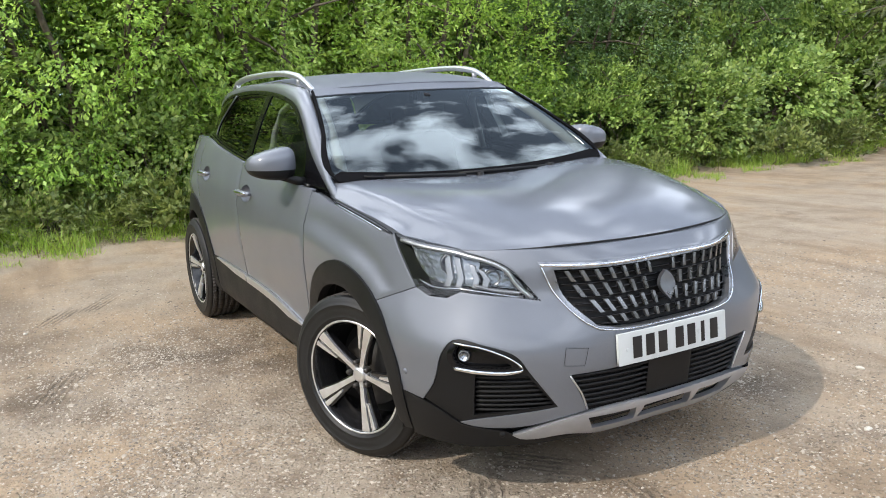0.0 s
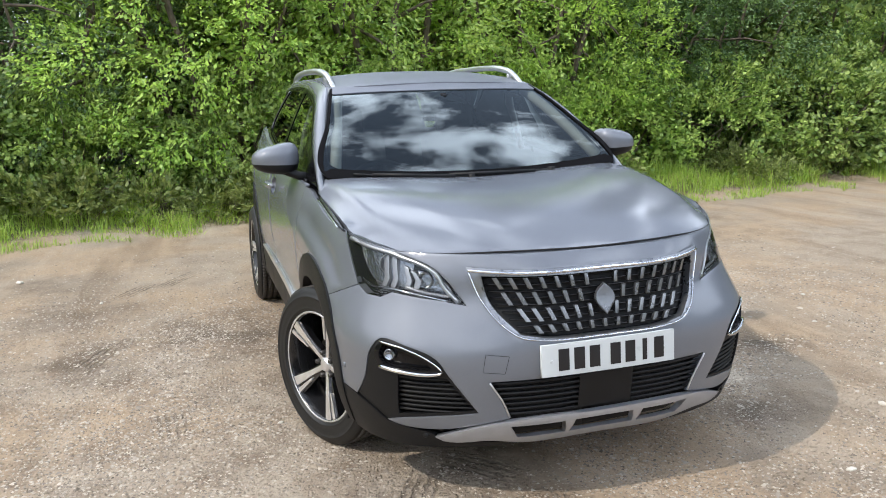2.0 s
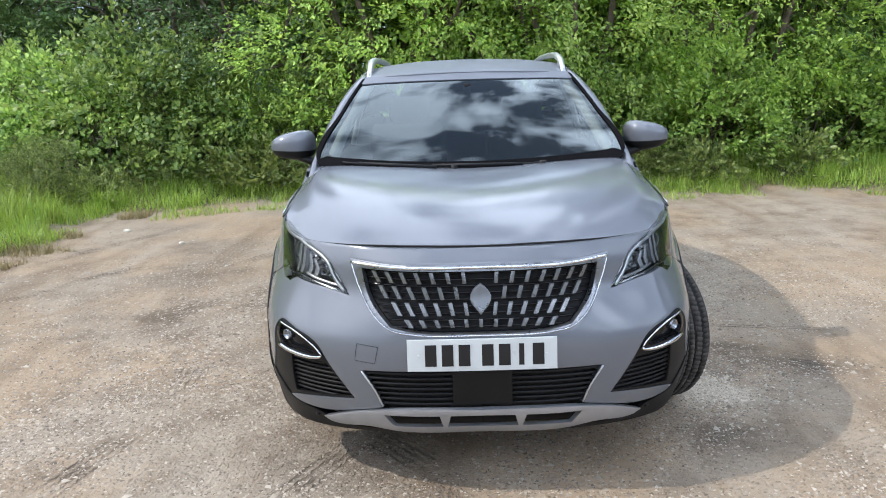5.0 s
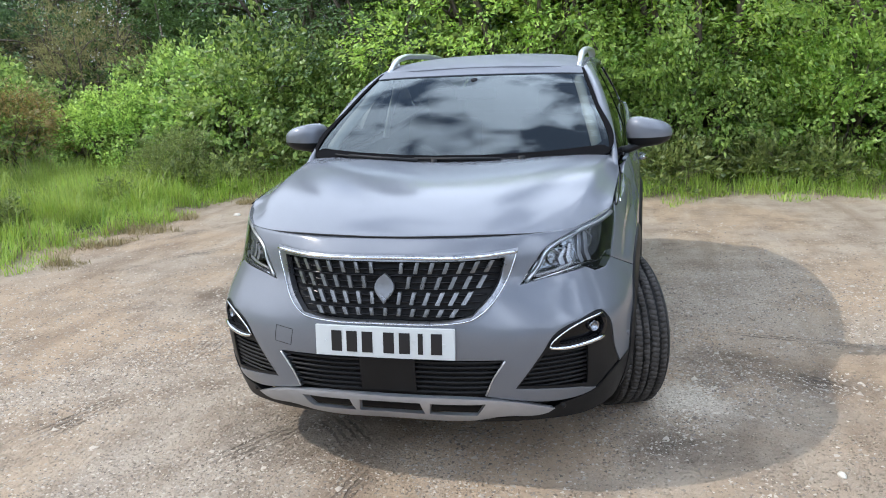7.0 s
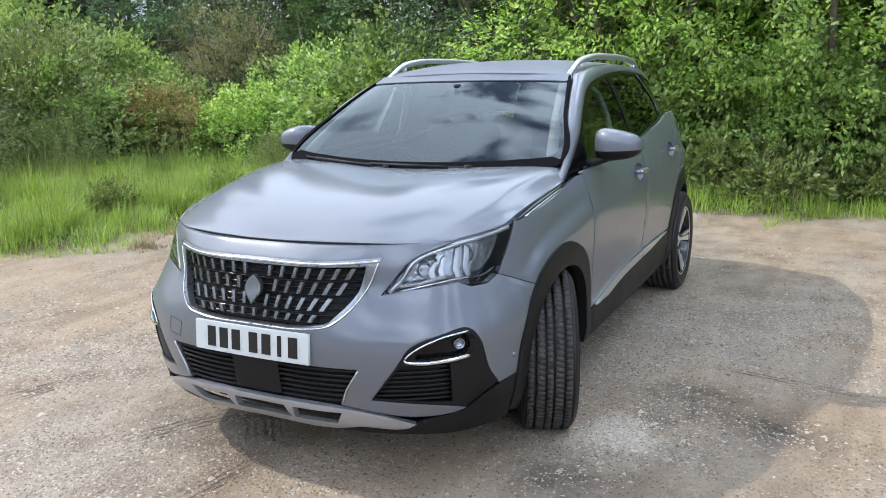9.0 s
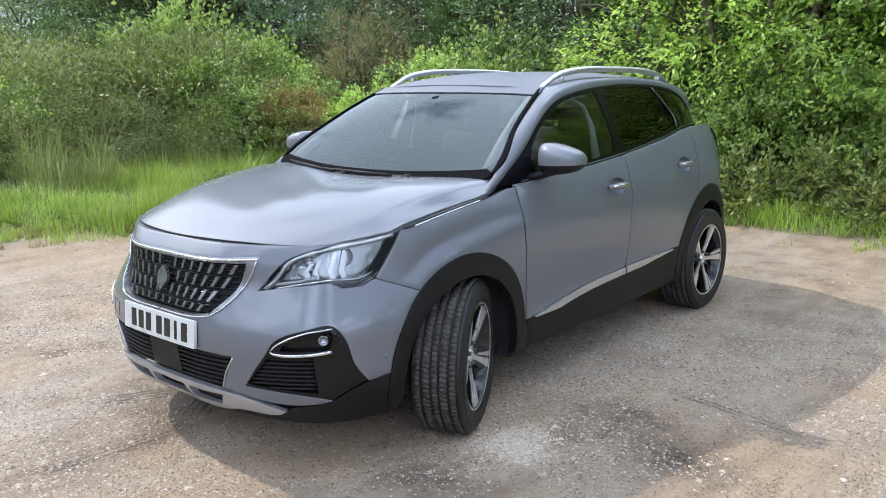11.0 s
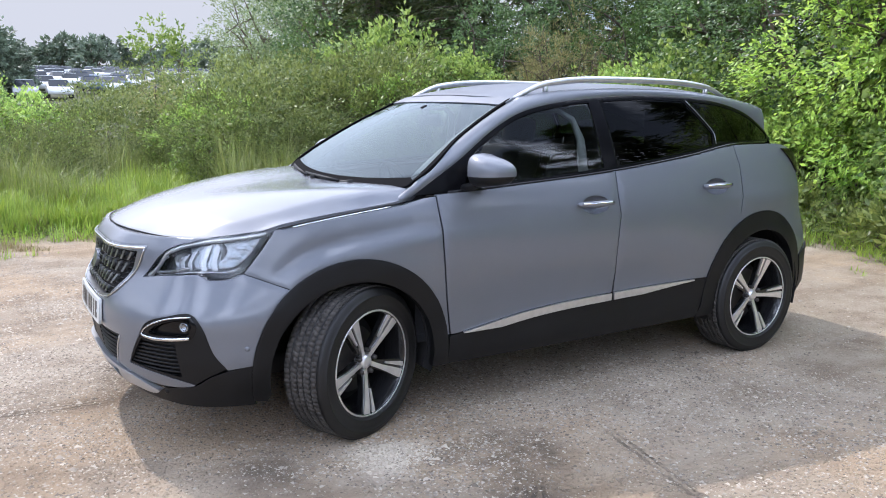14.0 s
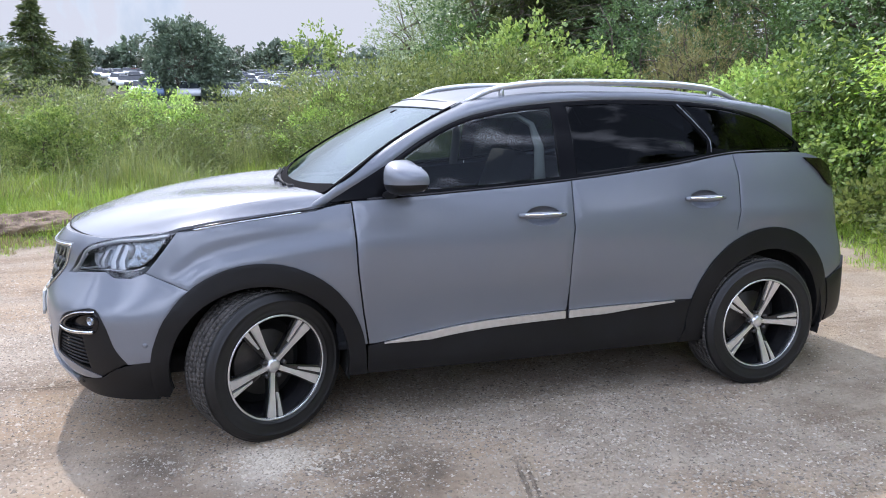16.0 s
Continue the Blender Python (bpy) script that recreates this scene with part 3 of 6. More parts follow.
plate = panel("number_plate", spline([(-.26, .505), (.26, .505), (.26, .616), (-.26, .616)], 0.03, True, (0, 1, 2, 3)), plate_at, PLATE_WHITE, car, "white number plate with dark bars", depth=0.012, edge=0.003)
for k in range(7):
    yc = 0.178 - 0.0585 * k - (0.022 if k > 2 else 0)
    wide = 0.009 if k == 5 else 0.020
    bm = bmesh.new()
    sheet(bm, [(yc - wide, .523), (yc + wide, .523), (yc + wide, .599), (yc - wide, .599)], lambda u, v, off=0.0: plate_at(-np.asarray(u), v, off), step=0.04, off=0.0015, depth=0.001, edge=0.001)
    part("bar", bm, PLATE_BLACK, plate)
for yc in (-.222, .222):
    bm = bmesh.new()
    ring = [(yc + .006 * math.cos(a), .558 + .006 * math.sin(a)) for a in np.linspace(0, 6.28, 11)[:-1]]
    sheet(bm, ring, plate_at, step=0.02, off=0.003, depth=0.004, edge=0.0015)
    part("screw_cap", bm, PLATE_WHITE, plate)

# -- lower grille, skid plate and dark lower lip --
lg = mirror(spline([(0, .498), P(.94, .25, .497), P(.909, .425, .494), P(.92, .36, .352), P(.94, .2, .352), (0, .352)], 0.03, False, (2, 3)))
intake = panel("lower_intake", lg, lambda s, z, off=0.0: body(s, z, off - 0.05), DARK_CAVITY, car, "black lower air intake", step=0.06, depth=0.0)
for zc in np.linspace(0.366, 0.484, 7):
    for side in (-1, 1):
        reach = float(np.interp(zc, [.352, .494], [near(.92, .36), near(.909, .425)]))
        bm = bmesh.new()
        ss = np.linspace(0.105, reach + 0.01, 12) * side
        tube(bm, body(ss, np.full(12, zc), -0.014), 0.0075, 6, flat=0.75)
        part("slat", bm, BLACK_PLASTIC, intake)
for side in (-1, 1):
    run = spline([P(.908, .428, .49), P(.917, .385, .42), P(.92, .36, .356)], 0.02)
    bm = bmesh.new()
    tube(bm, body(run[:, 0] * side, run[:, 1], np.full(len(run), 0.001)), 0.0035, 6)
    part("edge_strip", bm, SATIN, intake, "silver edge strip")
bm = bmesh.new()
sheet(bm, spline([(-.105, .362), (.105, .362), (.105, .492), (-.105, .492)], 0.03, True, (0, 1, 2, 3)), body, step=0.04, off=-0.006, depth=0.03)
part("sensor_cover", bm, BLACK_PLASTIC, intake, "smooth black radar cover")

skid_half = spline([(0, .346), P(.93, .30, .346), P(.89, .46, .325), P(.815, .61, .272), P(.83, .585, .255), P(.905, .42, .258), P(.93, .30, .236), (0, .232)], 0.025, False, (3,))
holes = []
for a, b in ((-.36, -.155), (-.115, .115), (.155, .36)):
    lean = 0.03
    la, lb = (lean if a < -.2 else -.012), (-lean if b > .2 else .012)
    holes.append(spline([(a + la, .268), (b + lb, .268), (b, .322), (a, .322)], 0.025, True, (0, 1, 2, 3)))
skid = panel("skid_plate", mirror(skid_half), body, SKID_SILVER, car, "satin silver skid plate with three slots", holes=holes, step=0.03, off=0.012, depth=0.03, edge=0.006)

lip_half = list(spline([(0, .24), P(.93, .30, .245), P(.83, .59, .262), P(.80, .63, .288), P(.735, .725, .304), P(.69, .757, .314), P(.63, .80, .357), P(.56, .825, .384)], 0.03, False, (3, 4)))
lip_half += arc(FRONT_X, HUB_Z, .475, .475, 8, -14, 5) + list(spline([Q(.45, .215), P(.70, .755, .214), P(.9, .42, .224), (0, .228)], 0.04))
lip = panel("lower_lip", mirror(lip_half), body, BLACK_PLASTIC, car, "black plastic bumper lip", step=0.04, off=0.002, depth=0.05)

# -- side pockets with fog lamps --
pocket_ring = spline([P(.65, .788, .575), FOG_OUT, P(.765, .684, .612), FOG_MID, FOG_IN, SG_IN, P(.82, .62, .356), P(.75, .715, .338), P(.69, .757, .320), P(.63, .80, .362), P(.566, .823, .392), P(.613, .808, .46)], 0.02, True, (4, 5, 8, 10))
fog_ring = spline([P(.690, .763, .619), P(.764, .686, .604), P(.822, .602, .562), P(.838, .573, .526), P(.815, .612, .514), P(.76, .69, .516), P(.69, .762, .524), P(.668, .777, .572)], 0.012, True)
fog_hole = spline([P(.700, .758, .607), P(.763, .688, .590), P(.81, .621, .554), P(.818, .606, .536), P(.76, .69, .532), P(.705, .755, .538), P(.688, .764, .57)], 0.012, True)
sg_ring = spline([P(.75, .715, .507), P(.80, .65, .507), P(.845, .562, .503), P(.881, .472, .384), P(.82, .62, .367), P(.738, .726, .352)], 0.015, True, (0, 2, 3, 5))


def flip(surf):
    def turned(u, v, off=0.0):
        return surf(u, v, off) * (1, -1, 1)
    return turned


for sgn in (1, -1):
    skin = body if sgn > 0 else flip(body)
    sunk = lambda d, skin=skin: (lambda s, z, off=0.0: skin(s, z, off - d))
    pocket = panel("bumper_pocket", pocket_ring, skin, BLACK_PLASTIC, car, "black plastic corner insert", holes=[fog_hole, sg_ring], step=0.03, off=-0.004, depth=0.03)
    panel("backing", sg_ring, sunk(0.045), DARK_CAVITY, pocket, step=0.05, depth=0.0)
    for zc in np.linspace(0.372, 0.496, 8):
        cut = sg_ring[np.abs(sg_ring[:, 1] - zc) < 0.012]
        bm = bmesh.new()
        ss = np.linspace(cut[:, 0].min(), cut[:, 0].max(), 9)
        tube(bm, skin(ss, np.full(9, zc), -0.018), 0.007, 6, flat=0.75)
        part("slat", bm, BLACK_PLASTIC, pocket)
    fog = panel("fog_lamp", fog_hole, sunk(0.03), GLOSS_BLACK, car, "round fog lamp in a chrome edged recess", step=0.04, depth=0.0)
    panel("bezel", fog_ring, skin, GLOSS_BLACK, fog, "gloss black lamp frame", holes=[fog_hole], step=0.03, off=-0.002, depth=0.02, edge=0.003)
    run = spline([P(.690, .763, .616), P(.764, .686, .602), P(.822, .602, .560), P(.837, .575, .528), P(.815, .612, .517), P(.76, .69, .519), P(.695, .76, .528)], 0.015)
    bm = bmesh.new()
    tube(bm, skin(run[:, 0], run[:, 1], np.full(len(run), 0.002)), [0.0035 + 0.0045 * min(1.0, max(0.0, (k / len(run) - 0.45) * 5)) for k in range(len(run))], 8)
    part("chrome_edge", bm, CHROME, fog, "slim chrome edge that wraps the recess")
    c = skin(np.array([near(.718, .742)]), np.array([.570]), np.array([-0.016]))[0]
    bm = bmesh.new()
    lathe(bm, [(0.0, -0.010), (0.009, -0.009), (0.014, -0.005), (0.0175, 0.002), (0.0195, 0.002), (0.021, -0.02)], 20)
    bmesh.ops.transform(bm, matrix=Matrix.Translation(c) @ Matrix.Rotation(-sgn * radians(50) if sgn > 0 else radians(180 + 50), 4, "Z"), verts=bm.verts)
    part("bulb_lens", bm, LAMP_FACET, fog, "bright round reflector")
    c = skin(np.array([near(.484, .848)]), np.array([.476]), np.array([0.001]))[0]
    bm = bmesh.new()
    lathe(bm, [(0.0, 0.003), (0.008, 0.002), (0.011, 0.0), (0.011, -0.006)], 16)
    bmesh.ops.transform(bm, matrix=Matrix.Translation(c) @ Matrix.Rotation(radians(-14 if sgn > 0 else 194), 4, "Z"), verts=bm.verts)
    part("parking_sensor", bm, PAINT, car)
    c = skin(np.array([near(.80, .645)]), np.array([.275]), np.array([0.004]))[0]
    bm = bmesh.new()
    lathe(bm, [(0.0, 0.003), (0.008, 0.002), (0.011, 0.0), (0.011, -0.006)], 16)
    bmesh.ops.transform(bm, matrix=Matrix.Translation(c) @ Matrix.Rotation(radians(-50 if sgn > 0 else 230), 4, "Z"), verts=bm.verts)
    part("parking_sensor", bm, BLACK_PLASTIC, car)

    # headlamp: dark tub, two reflector bowls, bright claws and a clear lens
    lamp = panel("headlamp", lamp_ring, sunk(0.075), LAMP_TUB, car, "swept headlamp with clear lens and bright claws", step=0.05, depth=-0.07)
    inner = lambda s, z, off=0.0, skin=skin: skin(s, z, off - 0.028)
    q = spline([P(.655, .675, .788), P(.60, .735, .790), P(.50, .79, .800), P(.435, .80, .85), P(.375, .80, .925), P(.50, .775, .918), P(.60, .70, .898), P(.665, .64, .868)], 0.02, True, (0, 4))
    panel("reflector", q, lambda s, z, off=0.0, f=skin: f(s, z, off - 0.04 - 0.25 * np.clip((z - 0.80) * (0.92 - z), 0, 1) * 12 * 0.05), LAMP_FACET, lamp, "bright faceted main beam reflector", step=0.02, depth=0.02, edge=0.004)
    q = spline([P(.765, .515, .768), P(.70, .625, .785), P(.682, .64, .846), P(.715, .56, .836)], 0.02, True, (0, 1, 2, 3))
    panel("front_reflector", q, sunk(0.052), LAMP_FACET, lamp, "bright faceted dipped beam reflector", step=0.02, depth=0.02, edge=0.004)
    for dx in (0.0, 0.052, -0.085, -0.14):
        a0 = near(.675, .655) - dx
        q = np.array([(a0, .782), (a0 + .028, .785), (a0 + .018, .815), (a0 + .052, .862 - dx * .3), (a0 + .022, .857 - dx * .3), (a0 - .012, .812)])
        q = q[inside(lamp_ring, q)]
        if len(q) > 3:
            bm = bmesh.new()
            sheet(bm, spline(q, 0.02, True, range(len(q))), inner, step=0.03, depth=0.02, edge=0.003)
            part("claw", bm, LAMP_WHITE, lamp, "bright claw shaped light guide")
    low_edge = spline([P(.76, .52, .752), P(.70, .625, .772), P(.64, .70, .782), P(.53, .77, .782), P(.47, .79, .80)], 0.02)
    bm = bmesh.new()
    tube(bm, skin(low_edge[:, 0], low_edge[:, 1], np.full(len(low_edge), -0.014)), 0.004, 6)
    part("lower_trim", bm, CHROME, lamp, "thin chrome trim")
    rim_in = spline([LAMP_TIP, P(.745, .53, .815), LAMP_BROW, LAMP_TOP, P(.45, .755, .936), LAMP_BACK], 0.02)
    bm = bmesh.new()
    tube(bm, skin(rim_in[2:-2, 0], rim_in[2:-2, 1] - 0.016, np.full(len(rim_in) - 4, -0.010)), 0.0085, 8)
    part("light_strip", bm, SATIN, lamp, "bright upper light strip")
    wrap = spline([P(.72, .56, .838), P(.752, .522, .800), P(.762, .512, .772), P(.735, .575, .774), P(.70, .625, .784), P(.672, .665, .795)], 0.012)
    bm = bmesh.new()
    tube(bm, skin(wrap[:, 0], wrap[:, 1], np.full(len(wrap), -0.018)), 0.0062, 8)
    part("light_guide", bm, LAMP_WHITE, lamp, "pale light guide round the lamp tip")
    for x, y, z, rad in ((.700, .603, .815, .026), (.575, .748, .858, .036)):
        c = skin(np.array([near(x, y)]), np.array([z]), np.array([-0.05]))[0]
        bm = bmesh.new()
        lathe(bm, [(0.0, -0.018), (rad * .5, -0.014), (rad * .8, -0.002), (rad, 0.012), (rad * 1.1, 0.012), (rad * 1.12, -0.02)], 28)
        bmesh.ops.transform(bm, matrix=Matrix.Translation(c) @ Matrix.Rotation(radians(-62 if sgn > 0 else 242), 4, "Z"), verts=bm.verts)
        part("beam_bowl", bm, SATIN_DARK, lamp, "round bright beam bowl")
    lens = panel("lens", lamp_ring, skin, LENS, lamp, "clear lens", step=0.025, off=-0.001, depth=0.0, edge=0.003)
    lens.visible_shadow = False
# -- bonnet --
edge_l = [(0.832, 0.0), (0.8315, 0.05), (0.826, 0.13), (0.795, 0.30), (0.715, 0.50), (0.598, 0.652), (0.47, 0.735), (0.33, 0.777), (0.0, 0.787), (-0.27, 0.784), (-0.345, 0.762), (-0.268, 0.55), (-0.228, 0.3), (-0.215, 0.0)]
ring = spline(edge_l, 0.03, False, (7, 8))
other = ring[::-1] * (1, -1)
ring = np.vstack([ring, other[1:-1]])
bonnet_panel = panel("bonnet", ring, bonnet_at, PAINT, car, "grey painted bonnet with soft folds", step=0.02, depth=0.02, edge=0.005)

front_edge = ring[np.abs(ring[:, 1]) < 0.662]
front_edge = front_edge[front_edge[:, 0] > 0.4]
front_edge = front_edge[np.argsort(front_edge[:, 1])]
bm = bmesh.new()
tube(bm, bonnet_at(front_edge[:, 0] + 0.0035, front_edge[:, 1], np.full(len(front_edge), 0.0005)), 0.0034, 6)
part("bonnet_seam", bm, DARK_CAVITY, car)

# -- flanks --
WAIST = [(-0.29, 1.052), (-0.9, 1.082), (-1.525, 1.123), (-2.1, 1.183), (-2.46, 1.232), (-2.93, 1.234)]
waist_x, waist_z = [a for a, _ in WAIST][::-1], [b for _, b in WAIST][::-1]


def waist(x):
    return float(hermite(waist_x, waist_z, np.array([x]))[0])


def waistline(x0, x1, k=12, drop=0.0):
    return [Q(x, waist(x) - drop, 0.84) for x in np.linspace(x0, x1, k)]


def sill_top(x):
    return float(hermite([-2.25, -2.08, -1.48, -0.97, -0.57, -0.45], [.49, .492, .482, .458, .402, .385], np.array([x]))[0])


def wing_top(x):
    return float(edge_height(np.array([x]))[0]) - 0.004


for sgn in (1, -1):
    skin = body if sgn > 0 else flip(body)
    sideglass = flank_glass if sgn > 0 else flip(flank_glass)
    sunk = lambda d, skin=skin: (lambda s, z, off=0.0: skin(s, z, off - d))
    # front wing
    q = [P(.468, .786, .777), P(.415, .80, .84), LAMP_BACK]
    q = list(spline(q, 0.02)) + [Q(x, wing_top(x) - 0.016, 0.8) for x in np.linspace(.30, -.26, 14)]
    q += [Q(-.31, 1.034), Q(-.37, 1.047), Q(-.4225, 1.052), Q(-.430, .9), Q(-.436, .75), Q(-.460, .55), Q(-.482, .40)]
    q += arc(FRONT_X, HUB_Z, .475, .475, 172, 51.4, 22)
    panel("front_wing", q, skin, PAINT, car, "grey painted front wing", step=0.018, depth=0.02)
    # chrome blade in the groove between wing and bonnet
    bm = bmesh.new()
    xs = np.linspace(.325, -.30, 20)
    at = np.array([(x, sgn * (0.797 - 0.012 * max(0, -x)), wing_top(x) - 0.004) for x in xs])
    tube(bm, at - np.array((0, sgn * 0.004, 0.004)), [0.004 + 0.008 * min(1, 4 * min(k, 19 - k) / 19) for k in range(20)], 8, flat=0.5)
    part("groove_trim", bm, GLOSS_BLACK, car)
    bm = bmesh.new()
    tube(bm, at[2:-3] + np.array((0, sgn * 0.009, -0.009)), 0.0042, 6)
    part("groove_blade", bm, CHROME, car, "slim chrome blade")
    # doors
    q = waistline(-.427, -1.5105, 20) + [Q(-1.5085, .9), Q(-1.4935, .6), Q(-1.4855, .486)] + [Q(x, sill_top(x) + .004) for x in np.linspace(-1.44, -.52, 16)]
    q += [Q(-.49, .40), Q(-.468, .55), Q(-.444, .75), Q(-.438, .9)]
    bowl_of = lambda x0, x1, z0: np.array([Q((x0 + x1) / 2 - .01 + .092 * math.cos(a), z0 - .008 + .046 * math.sin(a)) for a in np.linspace(0, 6.283, 29)[:-1]])
    bowl_f, bowl_r = bowl_of(-1.215, -1.455, .972), bowl_of(-2.125, -2.36, 1.02)
    door_f = panel("front_door", q, skin, PAINT, car, "grey painted front door", holes=[bowl_f], step=0.035, depth=0.02)
    q = waistline(-1.515, -2.455, 20) + [Q(-2.471, 1.12), Q(-2.463, .95), Q(-2.448, .85)]
    q += [Q(REAR_X + .495 * math.cos(radians(a)), HUB_Z + .515 * math.sin(radians(a))) for a in np.linspace(66, 20, 10)]
    q += [Q(x, sill_top(x) + .004) for x in np.linspace(-2.2, -1.50, 10)] + [Q(-1.498, .6), Q(-1.513, .9)]
    door_r = panel("rear_door", q, skin, PAINT, car, "grey painted rear door", holes=[bowl_r], step=0.035, depth=0.02)
    # rear quarter
    q = waistline(-2.46, -2.93, 8) + [P(-3.02, .80, 1.225), P(-3.13, .76, 1.20), P(-3.24, .72, 1.05), P(-3.33, .67, .80), P(-3.36, .64, .62), P(-3.28, .72, .575), P(-3.12, .79, .53)]
    q += [Q(REAR_X + .495 * math.cos(radians(a)), HUB_Z + .515 * math.sin(radians(a)), 0.87) for a in np.linspace(156, 64, 22)]
    q += [Q(-2.452, .85), Q(-2.468, .95), Q(-2.476, 1.12)]
    panel("rear_wing", q, skin, PAINT, car, "grey painted rear quarter", step=0.035, depth=0.02)
    q = [P(-3.12, .79, .53), P(-3.28, .72, .575), P(-3.36, .64, .62), P(-3.50, .30, .62), P(-3.52, .0, .62), P(-3.52, 0, .26), P(-3.36, .64, .26), P(-3.14, .78, .28)]
    q += [Q(REAR_X + .495 * math.cos(radians(a)), HUB_Z + .515 * math.sin(radians(a)), 0.87) for a in np.linspace(176, 157, 6)]
    panel("rear_bumper", q, skin, BLACK_PLASTIC, car, "black plastic rear bumper corner", step=0.05, off=0.012, depth=0.03)
    q = [P(-3.37, .63, .62), P(-3.35, .65, .80), P(-3.26, .71, 1.03), P(-3.5, .3, 1.03), P(-3.52, 0, 1.03), P(-3.52, 0, .62)]
    panel("tailgate_half", q, skin, PAINT, car, step=0.08, depth=0.02)
    # smoked tail lamp
    q = spline([P(-2.97, .84, 1.205), P(-3.14, .76, 1.195), P(-3.24, .72, 1.13), P(-3.26, .71, 1.04), P(-3.17, .75, 1.05), P(-3.08, .80, 1.13)], 0.03, True, (0, 1, 3))
    panel("tail_lamp", q, skin, TAIL_RED, car, "smoked dark tail lamp", step=0.04, off=0.012, depth=0.03)
    # wheel arch trims, sill and its bright strip
    q = arc(FRONT_X, HUB_Z, .475, .475, 184, -8, 34) + [Q(.46, .235), Q(.405, .225)] + [Q(.395 * math.cos(radians(a)), HUB_Z + .375 * math.sin(radians(a))) for a in np.linspace(-12, 186, 34)] + [Q(-.395, .255), Q(-.482, .255)]
    panel("arch_trim", q, skin, BLACK_PLASTIC, car, "black plastic wheel arch trim", step=0.035, off=0.008, depth=0.04, edge=0.008)
    q = [Q(REAR_X + .495 * math.cos(radians(a)), HUB_Z + .515 * math.sin(radians(a))) for a in np.linspace(186, 0, 34)] + [Q(-2.14, .26), Q(-2.265, .26)]
    q += [Q(REAR_X + .39 * math.cos(radians(a)), HUB_Z + .40 * math.sin(radians(a))) for a in np.linspace(-10, 188, 34)] + [P(-3.06, .82, .26), P(-3.14, .78, .27)]
    panel("arch_trim", q, skin, BLACK_PLASTIC, car, "black plastic wheel arch trim", step=0.035, off=0.008, depth=0.04, edge=0.008)
    q = [Q(x, sill_top(x)) for x in np.linspace(-.485, -2.2, 24)] + [Q(-2.16, .262), Q(-1.3, .252), Q(-.485, .255)]
    panel("sill_trim", q, skin, BLACK_PLASTIC, car, "black plastic sill cladding", step=0.045, off=0.004, depth=0.06, edge=0.008)
    for x0, x1 in ((-.56, -1.478), (-1.498, -2.09)):
        xs = np.linspace(x0, x1, 18)
        full = lambda x: 0.004 + 0.032 * max(0.0, min(1.0, (-.56 - x) / .22, (x + 2.10) / .40))
        q = [Q(x, sill_top(x) + .002) for x in xs] + [Q(x, sill_top(x) - full(x)) for x in xs[::-1]]
        panel("sill_strip", q, skin, SATIN, car, "bright metal strip along the sill", step=0.05, off=0.014, depth=0.015, edge=0.003)
    # handles
    for x0, x1, z0, door, bowl in ((-1.215, -1.455, .972, door_f, bowl_f), (-2.125, -2.36, 1.02, door_r, bowl_r)):
        mid = (x0 + x1) / 2
        c = bowl.mean(0)
        panel("handle_bowl", bowl, lambda s, z, off=0.0, f=skin, c=c: f(s, z, off - 0.050 * np.clip(1 - ((s - c[0]) / .092) ** 2 - ((z - c[1]) / .046) ** 2, 0, 1) ** 0.6 - 0.001), PAINT, door, step=0.014, depth=0.0, edge=0.004)
        bm = bmesh.new()
        xs = np.linspace(x0, x1, 13)
        lift = 0.012 + 0.026 * np.sin(np.linspace(0.25, math.pi - 0.25, 13))
        at = skin(np.array([near(x, .87) for x in xs]), np.full(13, z0), lift)
        tube(bm, at, [0.008 + 0.010 * math.sin(math.pi * (k + 1) / 14) for k in range(13)], 10, flat=1.0)
        part("handle", bm, PAINT, door, "grey pull handle")
        bm = bmesh.new()
        at = skin(np.array([near(x, .87) for x in xs[1:-1]]), np.full(11, z0 + .004), lift[1:-1] + .0125)
        tube(bm, at, 0.0065, 6)
        part("handle_strip", bm, CHROME, door, "chrome handle strip")
    # cabin side: black surround with the glass let in
    TOPS = [(-.30, 1.04), (-.36, 1.077), (-.60, 1.215), (-.80, 1.338), (-1.0, 1.425), (-1.2, 1.468), (-1.5, 1.50), (-1.85, 1.515), (-2.2, 1.508), (-2.5, 1.480), (-2.78, 1.418), (-3.04, 1.305), (-3.12, 1.245)]
    outline = list(spline(TOPS, 0.04)) + [(x, waist(x) + .002) for x in np.linspace(-3.05, -.33, 34)]
    g_f = spline([(-.60, 1.094), (-1.0, 1.108), (-1.468, 1.142), (-1.472, 1.477), (-1.2, 1.446), (-1.0, 1.402), (-.80, 1.312), (-.66, 1.218)], 0.04, True, (0, 2, 3))
    g_r = spline([(-1.56, 1.148), (-2.0, 1.192), (-2.32, 1.234), (-2.345, 1.30), (-2.18, 1.487), (-1.85, 1.494), (-1.56, 1.482)], 0.04, True, (0, 2, 3, 4, 6))
    g_q = spline([(-2.365, 1.262), (-2.46, 1.255), (-3.02, 1.254), (-3.045, 1.282), (-2.78, 1.396), (-2.5, 1.460), (-2.235, 1.486), (-2.372, 1.32)], 0.04, True, (0, 2, 3, 6, 7))
    bm = bmesh.new()
    run = spline([(-2.352, 1.245), (-2.358, 1.30), (-2.30, 1.38), (-2.205, 1.489)], 0.03)
    tube(bm, sideglass(run[:, 0], run[:, 1], np.full(len(run), 0.002)), 0.0028, 6)
    part("window_divider", bm, SATIN_DARK, car, "slim grey divider between the rear windows")
    panel("window_surround", outline, sideglass, PILLAR_BLACK, car, "gloss black pillars and window surround", holes=[g_f, g_r, g_q], step=0.05, depth=0.02)
